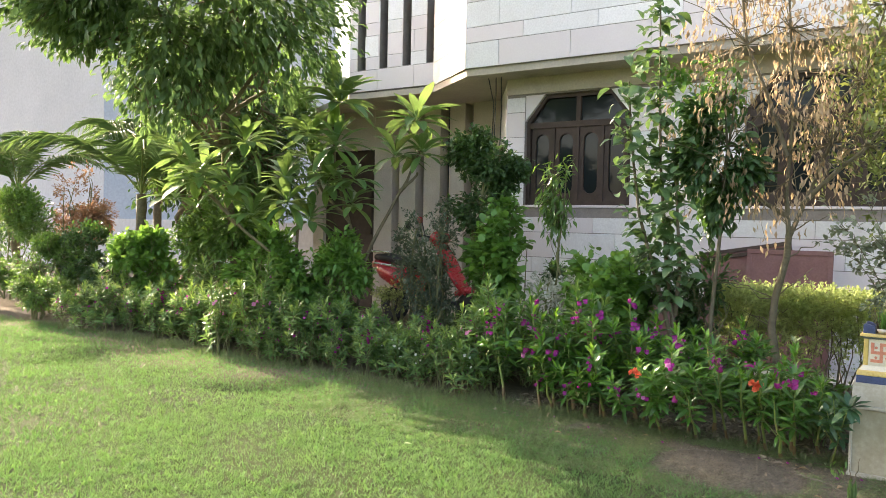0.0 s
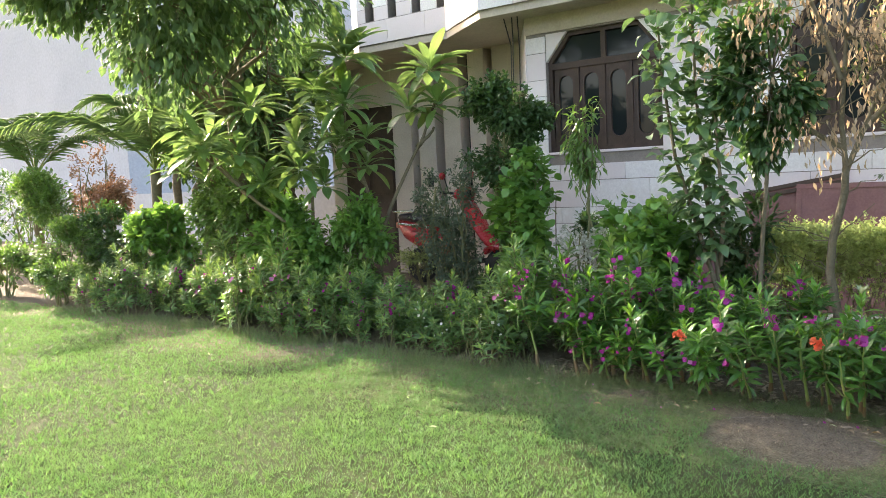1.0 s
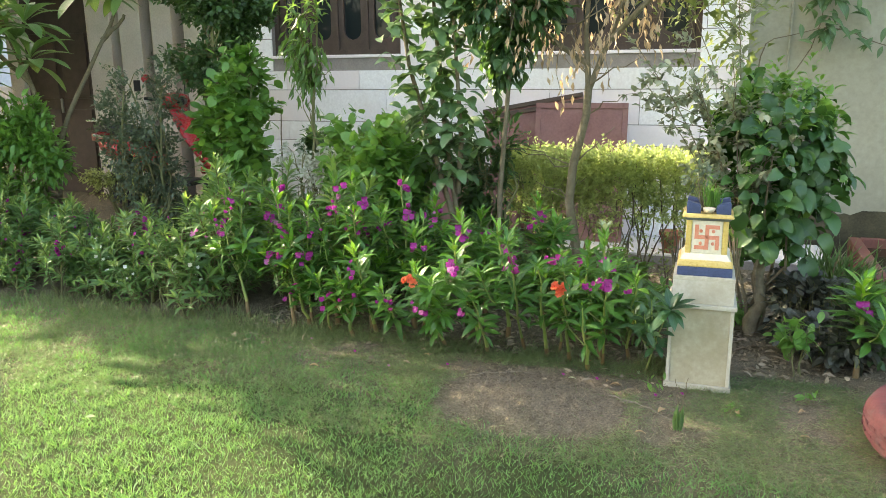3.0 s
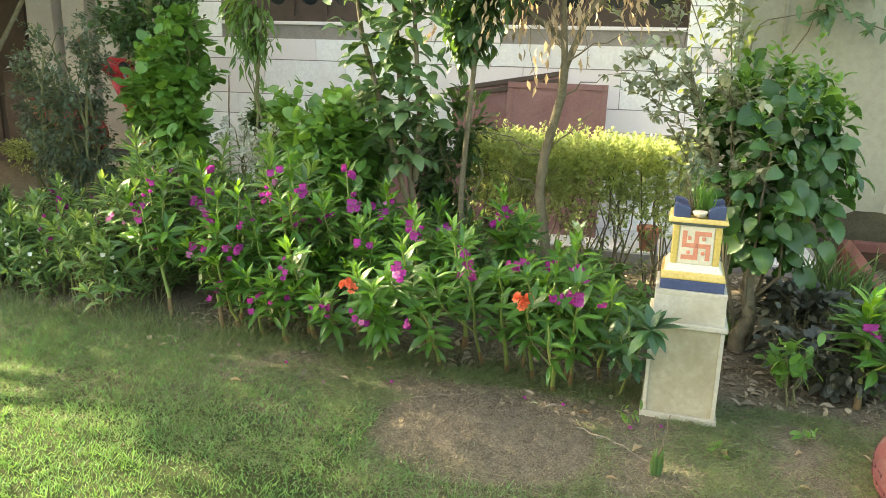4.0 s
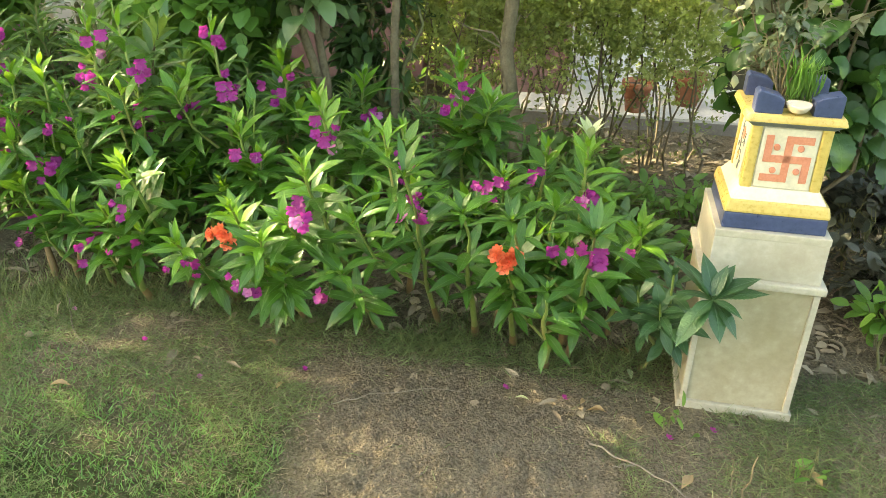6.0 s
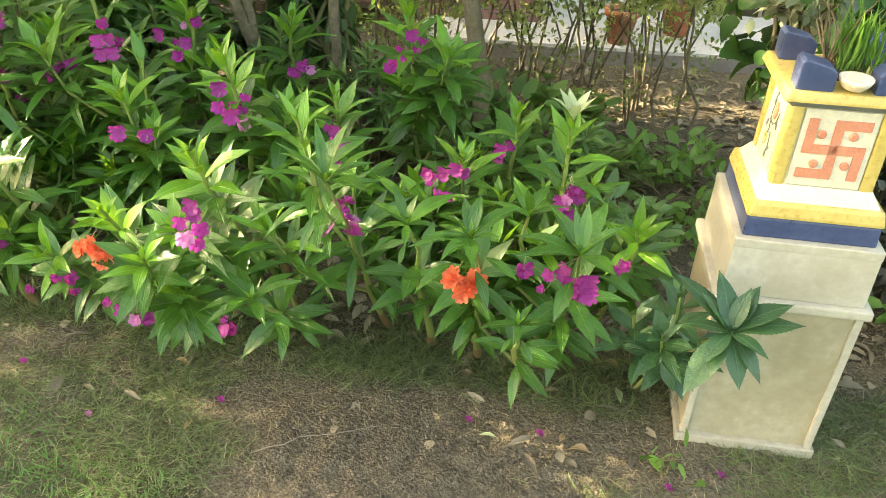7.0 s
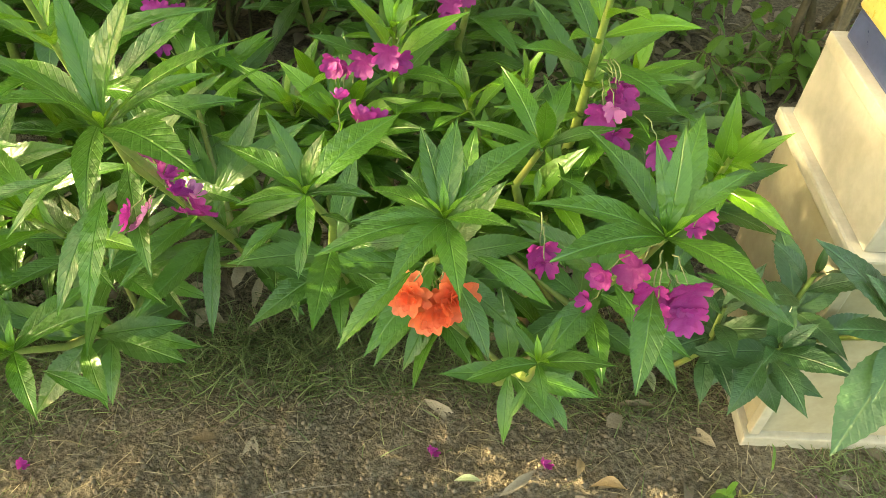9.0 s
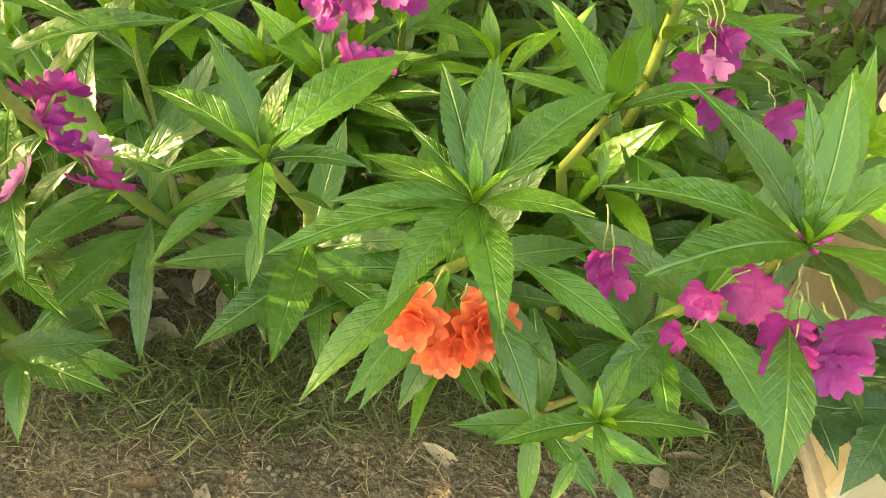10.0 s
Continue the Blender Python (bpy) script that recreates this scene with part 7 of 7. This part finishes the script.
    ends, out = crown_points(34, (-0.01, 0.02, 0.15), (0.12, 0.11, 0.12), 4)
    for e in ends[::5]:
        put_mesh("stem", tubes([(curve_line((0, 0, -0.01), e, 0.02, 0.015, 5), np.linspace(0.003, 0.001, 5), 5)]), M_BARK, h)
    tagged(put_mesh("leaves", twig_leaves(ends, out, 4, 0.036, 0.025, 0.2, 0.5, LEAF6), M_CROWN_SMOKE, h), kind="stuff")


build_pedestal()
build_shrine()

# ---- painted tyre planter ----


def build_tyre():
    ob = thing("tyre_planter", "old tyre painted dull red, filled with soil", "planter", (0.80, 5.08, 0))
    prof = [(0.24, 0.005), (0.36, 0.0), (0.425, 0.03), (0.445, 0.06), (0.438, 0.068), (0.448, 0.076), (0.452, 0.105), (0.443, 0.112), (0.452, 0.12), (0.45, 0.15), (0.44, 0.157), (0.445, 0.165), (0.42, 0.205), (0.36, 0.228), (0.29, 0.215), (0.25, 0.185), (0.24, 0.12)]
    part("tyre", lathe(prof, 48), M_TYRE, ob, smooth=True)
    bm = bmesh.new()
    for i in range(40):
        a = 2 * math.pi * i / 40
        for z in (0.09, 0.135):
            bmesh.ops.create_cube(bm, size=1, matrix=Matrix.Rotation(a + (0.06 if z > 0.1 else 0), 4, "Z") @ Matrix.Translation((0.451, 0, z)) @ Matrix.Diagonal((0.006, 0.035, 0.012, 1)))
    part("tread", bm, M_TYRE, ob)
    part("soil", lathe([(0.0, 0.12), (0.12, 0.135), (0.243, 0.115)], 24), M_POTSOIL, ob)
    n = 64
    a, r = rng.uniform(0, 6.28, n), 0.38 * np.sqrt(rng.random(n))
    pos = np.stack([r * np.cos(a), r * np.sin(a), np.where(r < 0.24, 0.14, 0.225)], 1)
    me = cloud(pos, unit(rand_dirs(n) * np.array([1, 1, 0.25])), unit(np.array([0, 0, 1.0]) + rand_dirs(n) * 0.5), rng.uniform(0.05, 0.11, n), rng.uniform(0.025, 0.05, n), LEAF6)
    tagged(put_mesh("tyre_litter", me, M_LITTER, None, "", pose(0.80, 5.08, 0.0)), "curled dead leaves lying on the painted tyre", "dead leaves", kind="stuff")
    shrub("potted_seedling", "small seedling growing in the tyre planter", "seedling", (0.86, 5.0), 0.12, 0.36, 0.16, 0.16, 16, 4, 0.07, M_CROWN_LIME, stems=3, template=LEAF_ROUND, stem_r=0.004)


build_tyre()

# ---- boards, pots, scooter ----


def build_boards():
    ob = thing("framed_board", "faded red-brown framed board leaning on the wall", "board", (-1.86, 8.62, 0.10))
    for m in (ob,):
        m.matrix_basis = pose(-1.86, 8.60, 0.10, -7, 0, 0)
    w, h = 0.85, 1.28
    part("sheet", boxes((0.03, 0.004, 0.03, w - 0.03, 0.02, h - 0.03)), M_BOARD, ob)
    for nm, b in (("frame_rail", (0, -0.006, h - 0.05, w, 0.03, h)), ("frame_rail", (0, -0.006, 0, w, 0.03, 0.05)), ("frame_stile", (0, -0.004, 0.05, 0.05, 0.028, h - 0.05)), ("frame_stile", (w - 0.05, -0.004, 0.05, w, 0.028, h - 0.05))):
        part(nm, boxes(b, bevel=0.004), M_BOARD, ob)
    b2 = thing("wooden_board", "weathered brown board leaning askew behind the panel", "board", (-2.16, 8.72, 0.1))
    b2.matrix_basis = pose(-2.2, 8.74, 0.12, -6, -10, 0)
    part("sheet", boxes((0, 0.0, 0.0, 0.98, 0.025, 1.20), bevel=0.003), M_BOARD, b2)
    for z in (1.10, 1.16):
        part("batten", boxes((0.0, -0.02, z, 0.98, -0.001, z + 0.04), bevel=0.003), M_WOOD, b2)
    b3 = thing("wooden_plank", "brown plank lying low against the wall", "plank", (-2.7, 8.8, 0.5))
    b3.matrix_basis = pose(-3.0, 8.62, 0.10, -12, -3, 0)
    part("board", boxes((0, 0, 0, 1.0, 0.03, 0.62), bevel=0.004), M_BOARD, b3)


build_boards()


def pot(at, r, h, label):
    ob = thing("flower_pot", label, "pot", at, "clay pots by the walkway")
    part("shell", lathe([(r * 0.68, 0), (r * 0.95, h * 0.8), (r * 1.08, h * 0.8), (r * 1.1, h), (r * 0.95, h), (r * 0.9, h * 0.84), (0.0, h * 0.82)], 22), M_TERRACOTTA, ob, smooth=True)
    part("soil", lathe([(0.0, h * 0.85), (r * 0.9, h * 0.845)], 16), M_POTSOIL, ob)


pot((-0.57, 8.34, 0.10), 0.09, 0.19, "small terracotta pot standing on the walkway")
pot((-0.24, 8.55, 0.10), 0.10, 0.2, "small terracotta pot standing on the walkway")


def build_scooter():
    """A red motor scooter parked side-on; x runs from tail to front wheel."""
    ob = thing("motor_scooter", "red motor scooter with black seat parked by the porch", "scooter", (-7.74, 9.60, 0), turn=0)
    ob.scale = (1.14, 1.14, 1.14)
    for x in (0.32, 1.58):
        wheel = part("wheel", lathe([(0.12, -0.045), (0.2, -0.05), (0.235, -0.025), (0.24, 0), (0.235, 0.025), (0.2, 0.05), (0.12, 0.045)], 28), M_RUBBER, ob, "black tyre", pose(x, 0, 0.24, 90), smooth=True)
        part("rim", lathe([(0.02, -0.05), (0.12, -0.035), (0.122, 0.035), (0.02, 0.05)], 20), M_CHROME, wheel, "silver rim")

    def loft(rows, n=14):
        bm = bmesh.new()
        rings = []
        for x, y0, z0, z1, w in rows:
            rings.append([bm.verts.new((x, w * math.cos(a) + y0, (z0 + z1) / 2 + (z1 - z0) / 2 * math.sin(a))) for a in np.linspace(0, 2 * math.pi, n, endpoint=False)])
        for a, b in zip(rings, rings[1:]):
            for i in range(n):
                bm.faces.new((a[i], b[i], b[(i + 1) % n], a[(i + 1) % n]))
        bm.faces.new(rings[0])
        bm.faces.new(rings[-1][::-1])
        bmesh.ops.recalc_face_normals(bm, faces=bm.faces[:])
        return bm
    part("tail_body", loft([(-0.02, 0, 0.72, 0.86, 0.05), (0.1, 0, 0.58, 0.86, 0.13), (0.35, 0, 0.46, 0.82, 0.18), (0.62, 0, 0.40, 0.76, 0.17), (0.8, 0, 0.34, 0.64, 0.12)]), M_SCOOTER, ob, "glossy red tail fairing", smooth=True)
    part("seat", loft([(0.0, 0, 0.84, 0.93, 0.08), (0.2, 0, 0.82, 0.95, 0.14), (0.5, 0, 0.78, 0.91, 0.14), (0.78, 0, 0.72, 0.84, 0.10)]), M_SEAT, ob, "black vinyl seat", smooth=True)
    part("grab_rail", boxes((-0.06, -0.12, 0.95, 0.30, -0.09, 0.98), bevel=0.01), M_CHROME, ob, "silver grab rail")
    part("side_strip", boxes((0.0, -0.185, 0.80, 0.55, -0.17, 0.83), bevel=0.005), M_CHROME, ob, "silver side strip", pose(0, 0, 0, 0, 5))
    part("floorboard", boxes((0.72, -0.16, 0.28, 1.28, 0.16, 0.34), bevel=0.02), M_SEAT, ob)
    part("front_apron", loft([(1.04, 0, 1.05, 1.16, 0.11), (1.12, 0, 0.92, 1.13, 0.16), (1.26, 0, 0.72, 0.92, 0.18), (1.40, 0, 0.52, 0.70, 0.15), (1.52, 0, 0.42, 0.54, 0.10)]), M_SCOOTER, ob, "glossy red front apron", smooth=True)
    part("front_mudguard", loft([(1.36, 0, 0.40, 0.50, 0.07), (1.5, 0, 0.46, 0.56, 0.08), (1.66, 0, 0.46, 0.54, 0.08), (1.80, 0, 0.36, 0.44, 0.06)]), M_SCOOTER, ob, "red mudguard", smooth=True)
    put_mesh("fork", tubes([([(1.12, 0, 1.1), (1.38, 0, 0.6), (1.58, 0, 0.24)], [0.03, 0.03, 0.025], 8)]), M_METAL, ob)
    part("handlebar_cover", loft([(0.96, 0, 1.12, 1.22, 0.12), (1.04, 0, 1.08, 1.28, 0.2), (1.14, 0, 1.10, 1.26, 0.15)]), M_SCOOTER, ob, "red handlebar cover", smooth=True)
    put_mesh("handlebar", tubes([([(0.94, -0.34, 1.22), (1.02, -0.15, 1.19), (1.02, 0.15, 1.19), (0.94, 0.34, 1.22)], [0.017] * 4, 8)]), M_RUBBER, ob)
    for s in (-1, 1):
        m = part("mirror", loft([(-0.01, 0, -0.04, 0.04, 0.05), (0.012, 0, -0.045, 0.045, 0.06)]), M_SCOOTER, ob, "red rear-view mirror", pose(0.96, s * 0.33, 1.42), smooth=True)
        put_mesh("mirror_stalk", tubes([([(1.0, s * 0.25, 1.2), (0.98, s * 0.3, 1.39)], [0.007, 0.007], 6)]), M_RUBBER, ob)
    part("headlight", loft([(1.12, 0, 1.12, 1.24, 0.09), (1.165, 0, 1.14, 1.22, 0.07)]), M_GLASS, ob, smooth=True)
    part("tail_lamp", boxes((-0.06, -0.06, 0.74, -0.015, 0.06, 0.82), bevel=0.01), M_RED_PAINT, ob, "red tail lamp")
    put_mesh("stand", tubes([([(0.75, 0.05, 0.3), (0.68, 0.16, 0.0)], [0.012, 0.012], 6)]), M_METAL, ob)


build_scooter()

# ---- far building ----


def build_neighbour():
    ob = thing("neighbour_house", "pale grey rendered house beyond the garden", "house", (-44, 15.5, 0))
    part("wall", boxes((0, 0, 0, 19, 12, 15)), M_PALEWALL, ob)
    part("roof", boxes((-0.3, -0.3, 15, 19.3, 12.3, 15.4)), M_ROOF, ob)
    for x in (1.5, 5.0):
        for z in (2.0, 5.5):
            w = part("window", boxes((x, -0.03, z, x + 1.2, 0.0, z + 1.5)), M_WOOD, ob, "dark window")
            part("pane", boxes((x + 0.08, -0.045, z + 0.08, x + 1.12, -0.03, z + 1.42)), M_GLASS, w)
    tagged(part("wall_boundary", boxes((-60, 13.0, 0, -11.5, 13.2, 1.5)), M_PALEWALL), "pale boundary wall behind the bushes", "wall", kind="structure")


build_neighbour()

# ---- small things on the ground ----
DRY_SHAPES = with_mat(leaf_set("dry_leaf", 4, length=1.0, width=0.38, rows=8, fold=0.9, droop=0.15, wave=0.08), M_DRYLEAF)
PALE_SHAPES = with_mat(leaf_set("dry_leaf", 3, length=1.0, width=0.32, rows=8, fold=1.1, droop=0.1, wave=0.05), M_BALSAM_PALE)


def fallen(x, y, le, ang, shapes, label):
    me = shapes[rng.integers(0, len(shapes))]
    ob = put_mesh("fallen_leaf", me, None, None, "", aim((x, y, soil_height(x, y) + 0.012), (math.cos(radians(ang)), math.sin(radians(ang)), 0.05), (rng.normal(0, 0.2), rng.normal(0, 0.2), 1), le))
    tagged(ob, label, "fallen leaf", "fallen leaves on the soil")


for x, y, le, ang in ((-1.89, 5.58, 0.05, -15), (-0.81, 5.45, 0.04, 70), (-0.73, 5.43, 0.06, 170), (-0.53, 5.16, 0.07, 60), (-2.45, 5.2, 0.06, 20), (-0.15, 5.25, 0.06, 110), (0.12, 5.35, 0.05, 40), (-0.62, 4.9, 0.05, 20), (-1.75, 5.33, 0.045, 80), (-0.95, 5.72, 0.05, 30), (-0.65, 5.75, 0.06, 140), (0.1, 5.1, 0.05, 10)):
    fallen(x, y, le, ang, DRY_SHAPES, "curled dry brown leaf on the soil")
for x, y, le, ang in ((-1.01, 5.435, 0.045, 5), (-0.65, 5.62, 0.06, 100), (-3.2, 4.3, 0.05, 30)):
    fallen(x, y, le, ang, PALE_SHAPES, "pale yellowish fallen leaf on the soil")
for x, y, tn in ((-1.045, 5.49, "magenta"), (-2.02, 5.35, "pink"), (-0.42, 5.42, "magenta"), (-0.86, 5.47, "magenta"), (-2.3, 5.5, "magenta"), (-0.55, 5.36, "magenta"), (-1.7, 5.45, "magenta"), (-2.65, 5.62, "pink")):
    ob = put_mesh("fallen_flower", FLOWERS[tn][2], None, None, "", aim((x, y, soil_height(x, y) + 0.010), (0.4, -0.3, 0.8), (0, 1, 0), 0.75))
    tagged(ob, "fallen " + tn + " balsam flower on the soil", "fallen flower", "fallen flowers on the soil")


def litter():
    n = 5600
    x, y = rng.uniform(-3.2, 1.6, n), rng.uniform(5.35, 8.1, n)
    keep = (y > 5.75) | (rng.random(n) < 0.12)
    x, y = x[keep], y[keep]
    n = len(x)
    pos = np.stack([x, y, np.array([soil_height(a, b) for a, b in zip(x, y)]) + 0.008], 1)
    me = cloud(pos, unit(rand_dirs(n) * np.array([1, 1, 0.2])), unit(np.array([0, 0, 1.0]) + rand_dirs(n) * 0.45), rng.uniform(0.03, 0.085, n), rng.uniform(0.012, 0.035, n), LEAF6)
    tagged(put_mesh("leaf_litter", me, M_LITTER), "dead brown leaves scattered under the plants", "leaf litter", kind="stuff")
    n = 28000
    x, y = rng.normal(-1.15, 0.42, n), rng.normal(5.25, 0.28, n)
    far = rng.random(n) < 0.35
    x[far], y[far] = rng.uniform(-3.2, 0.6, far.sum()), rng.uniform(4.9, 5.9, far.sum())
    pos = np.stack([x, y, np.array([soil_height(a, b) for a, b in zip(x, y)]) + 0.0015], 1)
    octa = (np.array([(1, 0, 0), (-0.9, 0.2, 0), (0, 1, 0.1), (0.1, -0.9, 0), (0, 0.1, 0.8), (0, 0, -0.6)]) * 0.5, np.array([(0, 2, 4), (2, 1, 4), (1, 3, 4), (3, 0, 4), (2, 0, 5), (1, 2, 5), (3, 1, 5), (0, 3, 5)]))
    s = 0.003 + 0.013 * rng.random(n) ** 4
    me = cloud(pos, rand_dirs(n), rand_dirs(n), s, s * rng.uniform(0.4, 0.9, n), octa, False)
    tagged(put_mesh("soil_crumbs", me, M_CLOD), "loose crumbs and small clods of brown soil", "soil", kind="stuff")


litter()


def stick(points, r, label, mat=None):
    tagged(put_mesh("stick", tubes([(curve_through(points, 10) + rng.normal(0, 0.0035, (10, 3)), np.linspace(r, r * 0.4, 10), 6)]), mat or M_BARK_PALE), label, "stick", "dry sticks on the soil")


stick([(-4.57, 8.7, -0.02), (-4.57, 8.7, 0.7), (-4.55, 8.7, 1.33)], 0.012, "thin dark stake standing near the house wall", M_BARK)
stick([(-0.78, 5.28, 0.015), (-0.62, 5.19, 0.03), (-0.46, 5.08, 0.015)], 0.0035, "dry forked stick lying on the soil")
stick([(-0.66, 5.21, 0.02), (-0.72, 5.17, 0.04)], 0.003, "short dry twig lying on the soil")
stick([(-0.44, 5.02, -0.01), (-0.42, 5.03, 0.14), (-0.40, 5.04, 0.25)], 0.0045, "dark dry stalk stuck upright in the soil", M_BARK)
stick([(-0.44, 5.02, 0.12), (-0.45, 5.02, 0.18), (-0.455, 5.03, 0.24)], 0.003, "dark dry stalk stuck upright in the soil", M_BARK)
stick([(-2.75, 5.72, 0.012), (-2.60, 5.52, 0.014), (-2.45, 5.40, 0.01)], 0.003, "thin dry stick lying on the soil")
stick([(-1.55, 5.28, 0.03), (-1.40, 5.36, 0.04), (-1.18, 5.42, 0.035)], 0.0018, "thin dry root lying on the dug soil")
stub = thing("cut_reed", "cut green reed stub with dry stalks in the soil", "plant stub", (-0.45, 5.0, 0))
put_mesh("blade", cloud(np.array([(0.004 * k, 0.006 * (k % 3), -0.01) for k in range(9)]), unit(np.array([(0.018 * (k - 4), 0.02 * (k % 3 - 1), 1.0) for k in range(9)])), np.tile([0, 1.0, 0], (9, 1)), np.array([0.10 + 0.02 * (k * 5 % 4) for k in range(9)]), np.full(9, 0.013), LEAF6), M_PALM, stub)
for x, y, s in ((-0.55, 5.40, 0.10), (-0.18, 5.28, 0.07), (0.2, 5.5, 0.08)):
    shrub("seedling", "small bright green seedling in the soil", "seedling", (x, y), 0.01, s, s * 0.7, s * 0.7, 5, 2, 0.06, M_CROWN_LIME, stems=2, template=LEAF_ROUND, ratio=0.5, stem_r=0.002, group="seedlings in the soil")

# ---- stone slabs of the house, last ----
tiles(wall_front, (-5.05, FRONT), (-0.09, FRONT), 0.1, 3.30, [(x0 + 5.05, x1 + 5.05, SILL - 0.06, HEAD) for x0, x1 in WINDOWS])
tiles(wall_parapet, (-5.42, 8.5), (-0.75, 8.5), 3.625, 4.95, first=1, courses=(0.2, 0.33), length=1.0)
tiles(wall_parapet, (-6.49, UPPER), (-5.42, 8.5), 3.625, 4.95, first=1, courses=(0.2, 0.33), length=0.6)
tiles(wall_side, (-5.95, ENTRY), (-5.05, FRONT), 0.0, 3.5, length=0.8)
tiles(wall_upper, (-8.15, UPPER), (-6.49, UPPER), 3.64, 6.3, [(8.15 - 7.98 + i * 0.45, 8.15 - 7.82 + i * 0.45, 3.98, 7.2) for i in range(4)], length=0.7)
